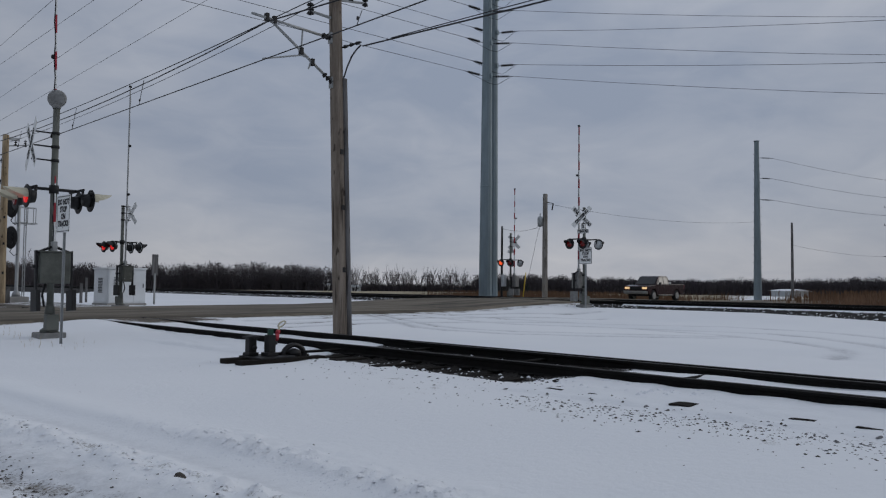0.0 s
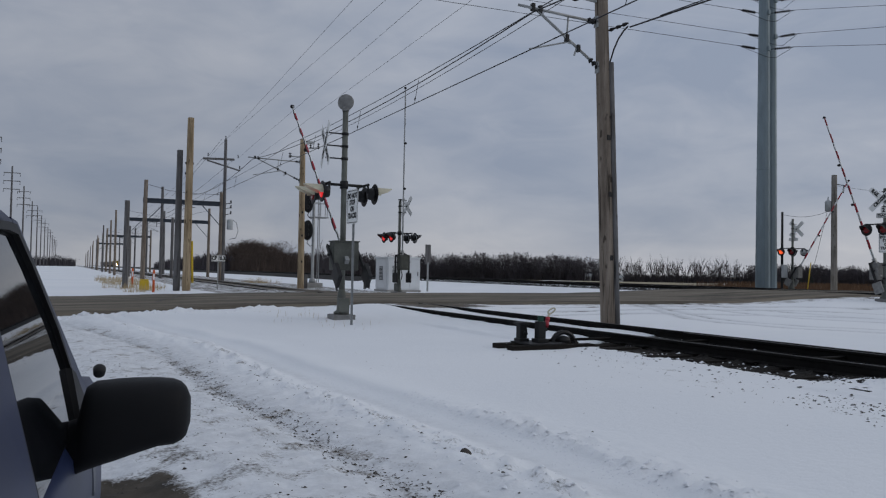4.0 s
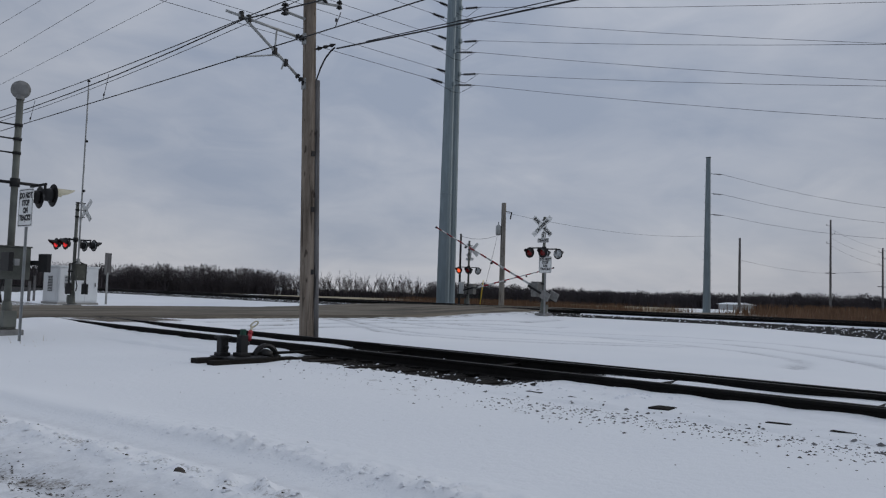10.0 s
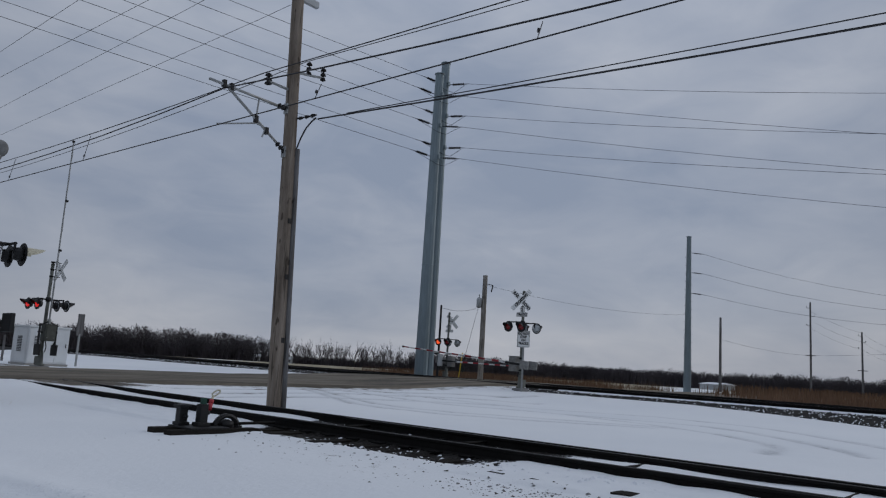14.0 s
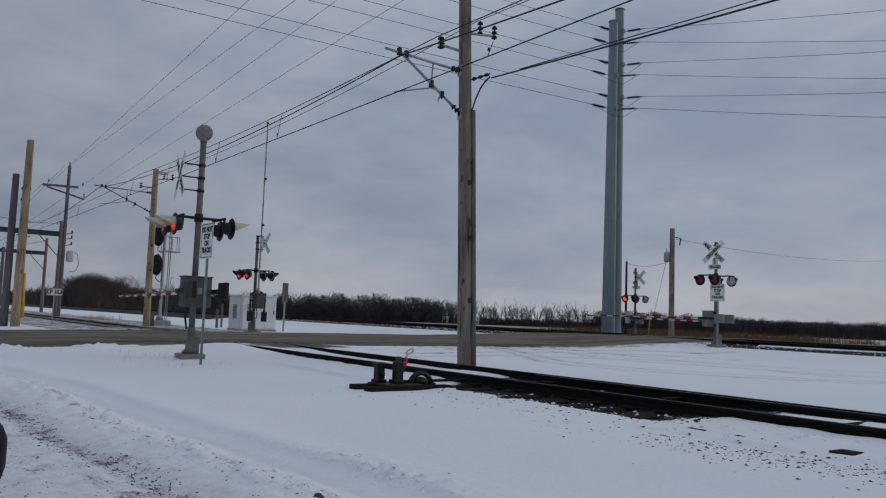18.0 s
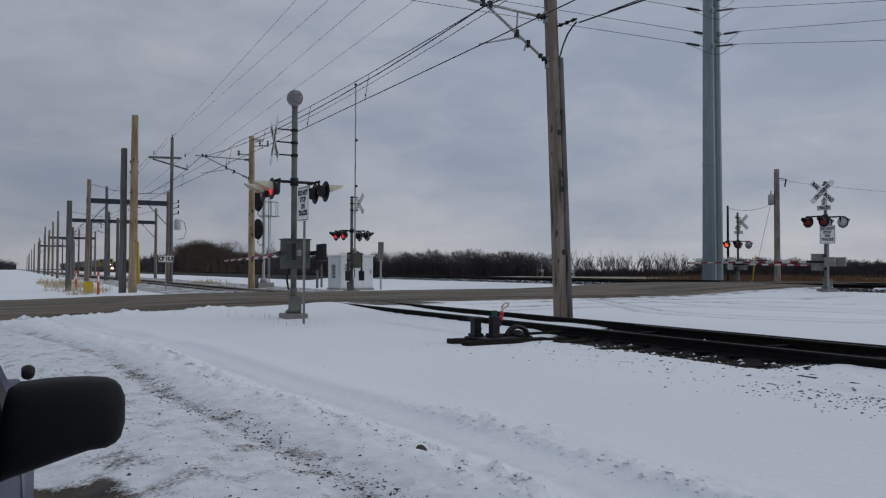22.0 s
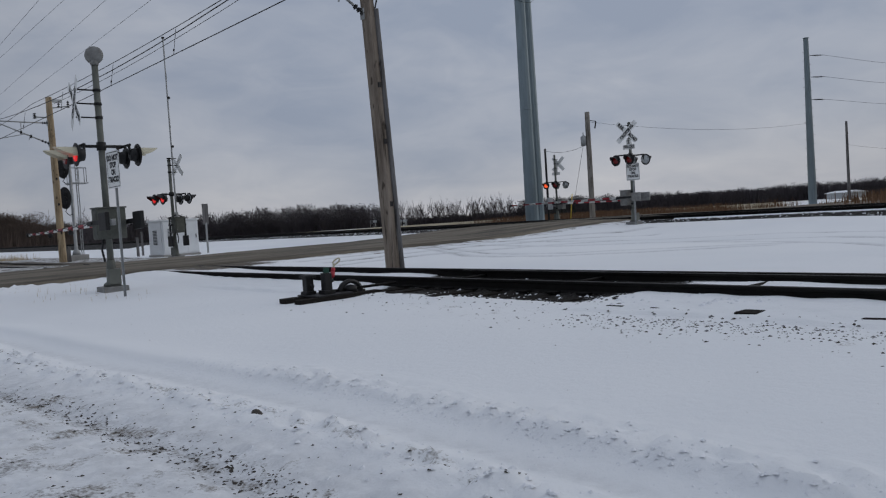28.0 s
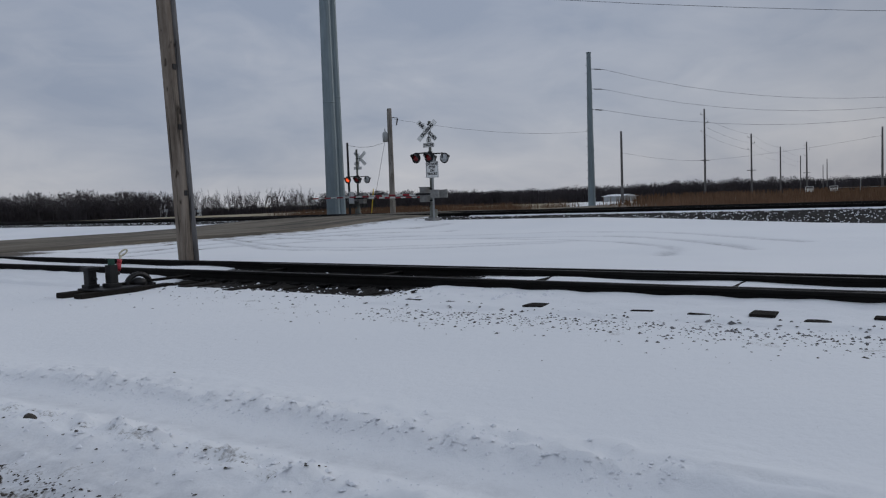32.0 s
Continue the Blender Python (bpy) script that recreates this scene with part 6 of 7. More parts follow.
def brush(name, spots, per, hmin, hmax, wide, mat, label, category, seed):
    rnd = random.Random(seed)
    vs, fs = [], []
    for x, y, sx, sy in spots:
        for k in range(per):
            px, py = x + rnd.uniform(-sx, sx), y + rnd.uniform(-sy, sy)
            h, w, a = hmin + (hmax - hmin) * rnd.random() ** 1.4, wide * rnd.uniform(0.5, 1.3), rnd.uniform(0, 3.14)
            dx, dy = math.cos(a) * w, math.sin(a) * w
            lx, ly = rnd.uniform(-0.15, 0.15) * h, rnd.uniform(-0.15, 0.15) * h
            z = land(px, py) - 0.05
            b = len(vs)
            vs += [(px - dx, py - dy, z), (px + dx, py + dy, z), (px + lx + dx * 0.2, py + ly + dy * 0.2, z + h), (px + lx - dx * 0.2, py + ly - dy * 0.2, z + h)]
            fs.append((b, b + 1, b + 2, b + 3))
    me = bpy.data.meshes.new(name)
    me.from_pydata(vs, [], fs)
    me.materials.append(mat)
    return tagged(new(name, me), label, category, kind="stuff")


under = []
for i in range(150):
    b = -30 + 104 * i / 149
    if 41.5 < b < 54:
        continue
    r = 430 - (max(0, b - 66) * 12)
    under.append((r * math.cos(radians(b)), r * math.sin(radians(b)), 14, 14))
under += [(56 + 0.05 * (u - 300), u, 9, 12) for u in range(300, 760, 24)] + [(n, 830, 8, 30) for n in range(-75, 4, 9)]
brush("undergrowth", [(51 + 0.12 * (u - 205), u, 8, 4) for u in range(205, 310, 5)], 700, 0.6, 5.0, 0.11, M["brown_twig"], "brown scrub under the copse", "undergrowth", 23)
brush("undergrowth", under, 620, 1.5, 8.0, 0.34, M["twig"], "dense dark undergrowth below the far wood", "undergrowth", 21)
brush("undergrowth", [(430 * math.cos(radians(b)), 430 * math.sin(radians(b)), 10, 10) for b in (44, 45.5, 47, 48.5, 50, 51.5)], 750, 0.8, 4.6, 0.3, M["twig"], "low brush under the row of bare trees", "undergrowth", 22)

# row of separate bare trees against the sky
TREES = []
for s in (31, 32, 33):
    vs, fs, lv = branch_set(s, 1.0, 0.75, 4, (7, 5, 4, 3), 0.020, 0.32)
    me = {}
    for part_name, test in (("trunk", lambda k: k == 0), ("crown", lambda k: k > 0)):
        m = bpy.data.meshes.new(part_name)
        m.from_pydata(vs, [], [f for f, k in zip(fs, lv) if test(k)])
        m.materials.append(M["twig"])
        me[part_name] = m
    TREES.append(me)
rnd = random.Random(8)
for i in range(20):
    b = 43.4 + 9.0 * i / 19 + rnd.uniform(-0.14, 0.14)
    r = 415 + rnd.uniform(-12, 12)
    h = rnd.uniform(13.2, 15.8)
    t = thing("bare_tree", pose(r * math.cos(radians(b)), r * math.sin(radians(b)), land(r * math.cos(radians(b)), r * math.sin(radians(b))) - 0.05, 0, 0, rnd.uniform(0, 360)), "leafless deciduous tree in a field-edge row", "tree", "row of bare trees")
    for k in ("trunk", "crown"):
        o = part(k, TREES[i % 3][k], None, t)
        o.scale = (h * 0.72, h * 0.72, h)
for n, u, h in ((57, 186, 9.2), (60, 193, 8.4), (63, 199, 9.0), (67, 205, 8.2)):
    t = thing("bare_tree", pose(n, u, land(n, u) - 0.05, 0, 0, n * 37), "bare roadside tree beyond the tracks", "tree", "bare trees beyond the tracks")
    for k in ("trunk", "crown"):
        part(k, TREES[int(u) % 3][k], None, t).scale = (h, h, h)
for i, (b, r, h) in enumerate(((41.6, 300, 5.2), (40.9, 302, 4.4), (40.2, 298, 5.6), (39.4, 300, 4.8), (38.7, 305, 4.2))):
    t = thing("evergreen_tree", pose(r * math.cos(radians(b)), r * math.sin(radians(b)), land(r * math.cos(radians(b)), r * math.sin(radians(b)))), "small dark evergreen tree at the field edge", "tree", "evergreens")
    part("trunk", rod(bmnew(), (0, 0, -0.2), (0, 0, 1.2), 0.14, 0.1, 8), M["twig"], t)
    bm = bmnew()
    rn = random.Random(i)
    for k in range(260):
        z = rn.uniform(0.05, 1.0)
        rr = (1 - z) * h * 0.30 + 0.1
        a = rn.uniform(0, 6.28)
        p = Vector((rr * math.cos(a) * rn.uniform(0.5, 1), rr * math.sin(a) * rn.uniform(0.5, 1), 0.6 + z * (h - 0.8)))
        q = p + Vector((math.cos(a) * 0.35, math.sin(a) * 0.35, -0.15))
        sd = Vector((-math.sin(a), math.cos(a), 0)) * 0.2
        bm.faces.new([bm.verts.new(v) for v in (p - sd * 0.4, q, p + sd * 0.4 + Vector((0, 0, 0.25)))])
    part("crown", bm, M["conifer"], t)

reeds = []
rnd = random.Random(14)
for i in range(420):
    n = rnd.uniform(42.5, 62)
    u = rnd.uniform(-6, 31 + 0.125 * (n - 40) - 2) if i % 2 else rnd.uniform(40, 47)
    if 0.375 < u / n < 0.53 or road_near(n) - 1.5 < u < road_far(n) + 1.5 or noise.noise((n * 0.16, u * 0.16, 3)) < -0.05:
        continue
    reeds.append((n, u, 1.2, 1.2))
for i in range(70):
    n = rnd.uniform(62, 84)
    reeds.append((n, rnd.uniform(road_far(n) + 2, 0.76 * n), 1.4, 1.2))
for i in range(60):
    n = rnd.uniform(43, 60)
    reeds.append((n, road_far(n) + rnd.uniform(3, 14), 1.2, 1.2))
brush("reeds", reeds, 70, 0.25, 0.95, 0.03, M["reed"], "dry brown reeds beyond the tracks", "reeds", 15)
far_reeds = [(n, n * rnd.uniform(-0.02, 0.36), 4, 2.5) for n in [rnd.uniform(66, 150) for i in range(150)]]
brush("reeds", far_reeds, 60, 0.4, 1.35, 0.07, M["reed"], "dry brown reeds among the far poles", "reeds", 16)
brush("dry_grass", [(rnd.uniform(2.2, 4.8), rnd.uniform(37.5, 75), 0.4, 0.7) for i in range(42)] + [(rnd.uniform(12.5, 14), rnd.uniform(56, 63), 0.5, 0.8) for i in range(8)], 50, 0.1, 0.5, 0.012, M["straw"], "pale dry grass poking through snow", "grass", 17)
brush("dry_grass", [(rnd.uniform(4.5, 6.3), rnd.uniform(15, 20), 0.3, 0.3) for i in range(14)], 7, 0.05, 0.2, 0.005, M["straw"], "thin dry stalks in the snow", "grass", 18)


def farm_building(n, u, turn, w, d, h, roof, wall_mat, roof_mat, label):
    b = thing("farm_building", pose(n, u, land(n, u), 0, 0, turn), label, "building", "far buildings")
    part("wall", box(bmnew(), (-w / 2, -d / 2, -0.2), (w / 2, d / 2, h)), M[wall_mat], b)
    bm = bmnew()
    pts = [(-w / 2 - 0.3, -d / 2 - 0.4, h), (-w / 2 - 0.3, d / 2 + 0.4, h), (-w / 2 - 0.3, 0, h + roof)]
    a = [bm.verts.new(p) for p in pts]
    c = [bm.verts.new((-p[0], p[1], p[2])) for p in pts]
    for k in range(3):
        bm.faces.new((a[k], a[(k + 1) % 3], c[(k + 1) % 3], c[k]))
    bm.faces.new(a)
    bm.faces.new(c[::-1])
    bmesh.ops.recalc_face_normals(bm, faces=bm.faces)
    part("roof", bm, M[roof_mat], b)
    part("door", box(bmnew(), (-0.6, -d / 2 - 0.05, 0), (0.6, -d / 2 - 0.01, min(h - 0.2, 2.1))), M["grille"], b)
    for x in (-w * 0.3, w * 0.3):
        part("window", box(bmnew(), (x - 0.5, -d / 2 - 0.05, h * 0.4), (x + 0.5, -d / 2 - 0.01, h * 0.75)), M["dark"], b)
    return b


farm_building(140.5, 53.1, 60, 4.6, 4, 1.0, 0.35, "disc", "clod", "low grey shed with a snowy roof")
farm_building(250, 345, -40, 12, 6, 2.4, 1.5, "cabinet", "disc", "small pale farmhouse before the wood")
farm_building(262, 330, -40, 8, 5, 2.0, 1.2, "cabinet", "disc", "small pale farm shed before the wood")
farm_building(330, -75, 80, 120, 14, 5.8, 1.2, "grille", "grille", "long low dark warehouse on the horizon")

# ---- substation beyond the tracks ----
st = thing("substation_gantry", pose(105.7, -6.3, 0), "blue-grey steel substation gantry with switches", "gantry")
for x, y, h, r in ((0, 0, 15.2, 0.36), (-1.0, 1.6, 12.2, 0.26), (6.5, -9.5, 15.2, 0.36), (5.5, -8.0, 12.2, 0.26)):
    part("column", lathe(bmnew(), [(r, -0.2), (r * 0.75, h), (0.05, h + 0.1)], 12, pose(x, y, 0)), M["tower"], st)
    part("lightning_rod", rod(bmnew(), (x, y, h), (x, y, h + 2.6), 0.05, 0.02, 6), M["tower"], st)
for z in (5.4, 10.6, 11.6):
    bm = bmnew()
    for o in (0, 0.7):
        rod(bm, (-0.3 + o * 0.8, 0.4 + o, z), (6.2 + o * 0.8, -9.0 + o, z), 0.16, 0.16, 8)
    part("beam", bm, M["tower"], st, "steel cross beam")
for i in range(6):
    f = (i + 0.5) / 6
    x, y = 0.3 + 6 * f, -0.4 - 9 * f
    for z in (4.3, 5.6, 10.0):
        insulator(st, (x, y, z), (x, y, z + 0.9), 0.16, 4)
    rod(bm := bmnew(), (x, y, 6.6), (x + 0.9, y - 0.8, 8.3), 0.06, 0.06, 5)
    part("switch_blade", bm, M["galv"], st)
for i in range(16):
    u0 = -30 + 2.6 * i
    f = thing("fence_panel", pose(97 + 0.1 * i, u0, 0.1), "chain-link fence panel with steel posts", "fence", "substation fence")
    for y in (0, 2.55):
        part("post", rod(bmnew(), (0, y, -0.1), (0, y, 2.2), 0.035, 0.035, 6), M["galv"], f)
    bm = bmnew()
    for z in (0.1, 1.1, 2.1):
        rod(bm, (0, 0, z), (0, 2.55, z), 0.018, 0.018, 5)
    part("rail", bm, M["galv"], f)
for n, u, lab in ((97.2, 4.0, "small red and white notice on the fence"), (97.6, -0.6, "small white notice on the fence"), (97, 11.5, "small white notice on the fence"), (97, 14, "small white notice on the fence")):
    q = thing("notice_board", pose(n, u, 1.15, 0, 0, 180), lab, "sign", "fence notices")
    p = part("panel", plate(bmnew(), 0.9, 0.6, 0.02, 0.04), M["white"], q)
    part("heading_bar", box(bmnew(), (0.012, -0.38, 0.1), (0.016, 0.38, 0.24)), M["red" if "red" in lab else "black"], p)
    part("post", rod(bmnew(), (-0.04, 0, -1.2), (-0.04, 0, 0.3), 0.04, 0.04, 6), M["galv"], q)

# ---- pickup truck ----
M["maroon"] = material("dirty_maroon_paint", (0.020, 0.0045, 0.009), 0.22, var=0.35, scale=2.5, fine=30, bump=0.02, tint=(0.021, 0.006, 0.010), spec=0.3)
M["rubber"] = material("tyre_rubber", (0.02, 0.02, 0.021), 0.85, var=0.2, bump=0.1)
M["alloy"] = material("dull_alloy", (0.42, 0.42, 0.41), 0.4, 0.7, var=0.2, bump=0.03)
M["glass"] = material("dark_tinted_glass", (0.006, 0.007, 0.009), 0.02, var=0.05, bump=0.0, spec=0.6)
M["bumper"] = material("dirty_chrome_bumper", (0.30, 0.295, 0.28), 0.35, 0.6, var=0.3, bump=0.03)
M["headlight"] = material("lit_headlamp", (0.8, 0.7, 0.5), 0.2, var=0.05, bump=0.0, emit=(1.0, 0.58, 0.25), power=0.7)
M["plastic"] = material("black_textured_plastic", (0.008, 0.0085, 0.010), 0.6, var=0.2, scale=8, fine=420, bump=0.06, spec=0.15)


def extrude(bm, pts, y0, y1, bevel=0.0, mat=0, inset=0.0):
    """A side outline in x, z drawn out from y0 to y1; inset narrows it towards its highest points."""
    zs = [p[1] for p in pts]
    lo, hi = min(zs), max(zs)

    def at(p, y):
        k = inset * (p[1] - lo) / max(1e-6, hi - lo)
        return (p[0], y + (k if y < (y0 + y1) / 2 else -k), p[1])
    a = [bm.verts.new(at(p, y0)) for p in pts]
    b = [bm.verts.new(at(p, y1)) for p in pts]
    fs = [bm.faces.new(a), bm.faces.new(b[::-1])]
    for i in range(len(pts)):
        fs.append(bm.faces.new((a[i], b[i], b[(i + 1) % len(pts)], a[(i + 1) % len(pts)])))
    for f in fs:
        f.material_index = mat
    bmesh.ops.recalc_face_normals(bm, faces=fs)
    if bevel:
        bmesh.ops.bevel(bm, geom=list({e for f in fs for e in f.edges}), offset=bevel, segments=2, affect="EDGES", profile=0.7)
    return bm


def arch(cx, r, n=9, z0=0.42):
    """Points of a wheel arch from front to rear."""
    return [(cx + r * math.cos(math.pi * k / n), z0 + r * math.sin(math.pi * k / n)) for k in range(n + 1)]


def wheel(parent, x, y, r, w, rim="alloy"):
    wh = part("wheel", lathe(bmnew(), [(r * 0.62, -w / 2), (r * 0.95, -w / 2), (r, -w * 0.35), (r, w * 0.35), (r * 0.95, w / 2), (r * 0.62, w / 2)], 24, pose(0, 0, 0, 90, 0, 0)), M["rubber"], parent, "black tyre on a spoked alloy rim")
    wh.matrix_local = pose(x, y, r)
    for s in (-1, 1):
        bm = lathe(bmnew(), [(r * 0.60, 0), (r * 0.60, 0.03), (r * 0.5, 0.035), (r * 0.47, 0.005)], 20, pose(0, s * (w / 2 + 0.002), 0, -90 * s, 0, 0))
        rm = part("rim", bm, M[rim], wh)
        bm = bmnew()
        for k in range(5):
            box(bm, (-0.035, -0.015, 0), (0.035, 0.015, r * 0.56), pose(0, s * (w / 2 + 0.014), 0, 0, 72 * k, 0))
        lathe(bm, [(0.08, -0.02), (0.08, 0.03), (0.03, 0.04)], 12, pose(0, s * (w / 2 + 0.004), 0, -90 * s, 0, 0))
        part("spokes", bm, M[rim], rm)
    return wh


TRUCK_Z = lambda n: road_z(n) + 0.05   # noqa: E731
truck = thing("pickup_truck", pose(55.6, 30.3, TRUCK_Z(55.6), 0, 0, 180.6), "dark maroon pickup truck with headlights on", "truck")
side = [(0.92, 0.55), (0.95, 0.85), (0.90, 1.08), (0.30, 1.16), (-0.55, 1.20), (-0.6, 1.22), (-2.35, 1.22), (-2.40, 1.24), (-4.65, 1.26), (-4.70, 0.62), (-4.6, 0.55)]
side += [(x, z) for x, z in arch(-3.53, 0.47)[::-1]] + [(-2.9, 0.46), (-0.65, 0.46)] + [(x, z) for x, z in arch(0, 0.47)[::-1]] + [(0.6, 0.5)]
part("body", extrude(bmnew(), side, -0.98, 0.98, 0.03), M["maroon"], truck, "dirty maroon lower body")
part("cab", extrude(bmnew(), [(-0.42, 1.18), (-1.02, 1.80), (-1.25, 1.87), (-2.25, 1.87), (-2.42, 1.78), (-2.48, 1.2)], -0.90, 0.90, 0.04, 0, 0.14), M["maroon"], truck, "maroon cab")
part("windscreen", extrude(bmnew(), [(-0.44, 1.22), (-0.98, 1.775), (-1.01, 1.775), (-0.47, 1.22)], -0.76, 0.76), M["glass"], truck).location = (0.035, 0, 0.015)
for s in (-1, 1):
    for pts in ([(-0.72, 1.26), (-1.10, 1.73), (-1.55, 1.76), (-1.55, 1.26)], [(-1.66, 1.26), (-1.66, 1.76), (-2.22, 1.76), (-2.32, 1.30)]):
        bm = bmnew()
        vs = [bm.verts.new((x, s * (0.912 - 0.14 * (z - 1.18) / 0.69), z)) for x, z in pts]
        f = bm.faces.new(vs)
        r = bmesh.ops.extrude_face_region(bm, geom=[f])
        for v in r["geom"]:
            if isinstance(v, bmesh.types.BMVert):
                v.co.y += s * 0.006
        bmesh.ops.recalc_face_normals(bm, faces=bm.faces)
        part("side_window", bm, M["glass"], truck)
    part("door_seam", box(bmnew(), (-1.615, s * 0.981 - 0.003, 0.55), (-1.6, s * 0.981 + 0.003, 1.2)), M["black"], truck)
    part("door_seam", box(bmnew(), (-0.6, s * 0.981 - 0.003, 0.6), (-0.585, s * 0.981 + 0.003, 1.18)), M["black"], truck)
    part("door_handle", box(bmnew(), (-1.55, s * 0.985 - 0.015, 1.02), (-1.38, s * 0.985 + 0.015, 1.06), bevel=0.008), M["dark"], truck)
    part("wing_mirror", box(bmnew(), (-0.78, s * 1.08 - 0.1, 1.20), (-0.68, s * 1.08 + 0.1, 1.38), bevel=0.03), M["dark"], truck)
    part("running_board", box(bmnew(), (-2.85, s * 0.98 - 0.1, 0.40), (-0.7, s * 0.98 + 0.06, 0.46), bevel=0.02), M["bumper"], truck)
    hl = part("headlight", box(bmnew(), (0.86, s * 0.72 - 0.2, 0.86), (0.955, s * 0.72 + 0.2, 1.02), bevel=0.03), M["headlight"], truck, "lit headlamp")
    part("tail_light", box(bmnew(), (-4.72, s * 0.9 - 0.07, 0.85), (-4.66, s * 0.9 + 0.07, 1.2), bevel=0.02), M["red"], truck)
part("grille", box(bmnew(), (0.90, -0.5, 0.80), (0.965, 0.5, 1.03), bevel=0.02), M["dark"], truck, "dark grille")
part("front_bumper", box(bmnew(), (0.82, -0.97, 0.5), (1.05, 0.97, 0.74), bevel=0.05), M["bumper"], truck, "dirty chrome bumper")
part("rear_bumper", box(bmnew(), (-4.85, -0.9, 0.52), (-4.66, 0.9, 0.68), bevel=0.04), M["bumper"], truck)
part("bed_rail", box(bmnew(), (-4.6, 0.82, 1.24), (-2.55, 0.95, 1.29), bevel=0.01), M["dark"], truck)
part("bed_rail", box(bmnew(), (-4.6, -0.95, 1.24), (-2.55, -0.82, 1.29), bevel=0.01), M["dark"], truck)
part("tool_box", box(bmnew(), (-3.0, -0.75, 1.24), (-2.55, 0.75, 1.40), bevel=0.02), M["cabinet"], truck, "white tool box in the bed")
part("underbody", box(bmnew(), (-4.4, -0.7, 0.34), (0.7, 0.7, 0.97)), M["dark"], truck)
TRUCK_WHEELS = [wheel(truck, x, y, 0.39, 0.26) for x in (0, -3.53) for y in (-0.84, 0.84)]

# ---- freight train ----
M["loco"] = material("grimy_dark_loco_paint", (0.035, 0.034, 0.036), 0.6, var=0.3, scale=1.0, fine=8, bump=0.05)
M["loco_yellow"] = material("faded_yellow_paint", (0.42, 0.27, 0.04), 0.6, var=0.25, scale=1.0, fine=8, bump=0.03)
M["car_grey"] = material("grimy_grey_hopper", (0.24, 0.24, 0.235), 0.7, var=0.3, scale=0.8, fine=8, bump=0.04)
M["car_brown"] = material("rusty_brown_wagon", (0.11, 0.06, 0.045), 0.75, var=0.35, scale=0.8, fine=8, bump=0.04)
M["beacon"] = material("lit_train_lamp", (0.9, 0.85, 0.7), 0.2, var=0.02, bump=0.0, emit=(1.0, 0.86, 0.6), power=45.0)


def bogie(parent, y):
    b = part("bogie", box(bmnew(), (-1.1, y - 1.6, 0.35), (1.1, y + 1.6, 0.85), bevel=0.05), M["dark"], parent)
    for dy in (-1.1, 0, 1.1):
        for s in (-0.755, 0.755):
            part("wheel", lathe(bmnew(), [(0.5, -0.06), (0.52, 0.06)], 16, pose(s, y + dy, 0.5, 0, 90, 0)), M["dark"], b)


def locomotive(first):
    e = thing("locomotive", pose(NB1, 746, ZB), "dark diesel locomotive with yellow trim and lit headlight", "locomotive", "freight train")
    part("frame", box(bmnew(), (-1.5, 0.3, 0.85), (1.5, 21.5, 1.35), bevel=0.05), M["loco"], e)
    part("hood", box(bmnew(), (-0.95, 5.2, 1.35), (0.95, 20.8, 4.35), bevel=0.12), M["loco"], e, "long dark engine hood")
    c = part("cab", box(bmnew(), (-1.5, 2.7, 1.35), (1.5, 5.2, 4.6), bevel=0.12), M["loco_yellow"], e, "yellow-trimmed cab")
    for x in (-0.75, 0.75):
        part("cab_window", box(bmnew(), (x - 0.5, 2.66, 3.4), (x + 0.5, 2.695, 4.15), bevel=0.03), M["glass"], c)
    part("nose", box(bmnew(), (-0.85, 0.9, 1.35), (0.85, 2.7, 3.0), bevel=0.12), M["loco"], e, "short dark nose")
    part("pilot", box(bmnew(), (-1.45, 0.0, 0.25), (1.45, 0.35, 1.0), bevel=0.05), M["loco_yellow"], e)
    for x in (-1.35, 1.35):
        bm = bmnew()
        for k in range(9):
            rod(bm, (x, 0.6 + 2.4 * k, 1.35), (x, 0.6 + 2.4 * k, 2.3), 0.03, 0.03, 5)
        rod(bm, (x, 0.6, 2.3), (x, 19.8, 2.3), 0.03, 0.03, 5)
        part("handrail", bm, M["loco_yellow"], e)
    for y in (4.0, 17.8):
        bogie(e, y)
    part("fuel_tank", box(bmnew(), (-1.3, 8.0, 0.3), (1.3, 13.6, 1.1), bevel=0.2), M["dark"], e)
    if first:
        for x, z in ((-0.21, 2.3), (0.21, 2.3), (-0.85, 0.85), (0.85, 0.85)):
            part("headlight", lathe(bmnew(), [(0.20, 0), (0.19, 0.08), (0.05, 0.11)], 14, pose(x, 0.88 if abs(x) < 0.5 else -0.02, z, 90, 0, 0)), M["beacon"], e, "lit train lamp")
    return e


def hopper_car(mat):
    c = thing("freight_car", pose(NB1, 780, ZB), "grimy freight car coupled in the train", "freight car", "freight train")
    bm = bmnew()
    box(bm, (-1.5, 0.9, 1.5), (1.5, 14.6, 4.3), bevel=0.06)
    part("body", bm, M[mat], c)
    for k in range(10):
        for s in (-1, 1):
            part("rib", box(bmnew(), (s * 1.54 - 0.05, 1.3 + 1.4 * k, 1.5), (s * 1.54 + 0.05, 1.42 + 1.4 * k, 4.25)), M[mat], c)
    bm = bmnew()
    for y in (4.0, 7.8, 11.5):
        extrude(bm, [(-1.2, 1.5), (1.2, 1.5), (0.4, 0.6), (-0.4, 0.6)], y - 1.5, y + 1.5)
    part("chutes", bm, M[mat], c)
    part("sill", box(bmnew(), (-0.3, 0.0, 0.8), (0.3, 15.5, 1.15)), M["dark"], c)
    for y in (2.2, 13.3):
        bogie(c, y)
    return c


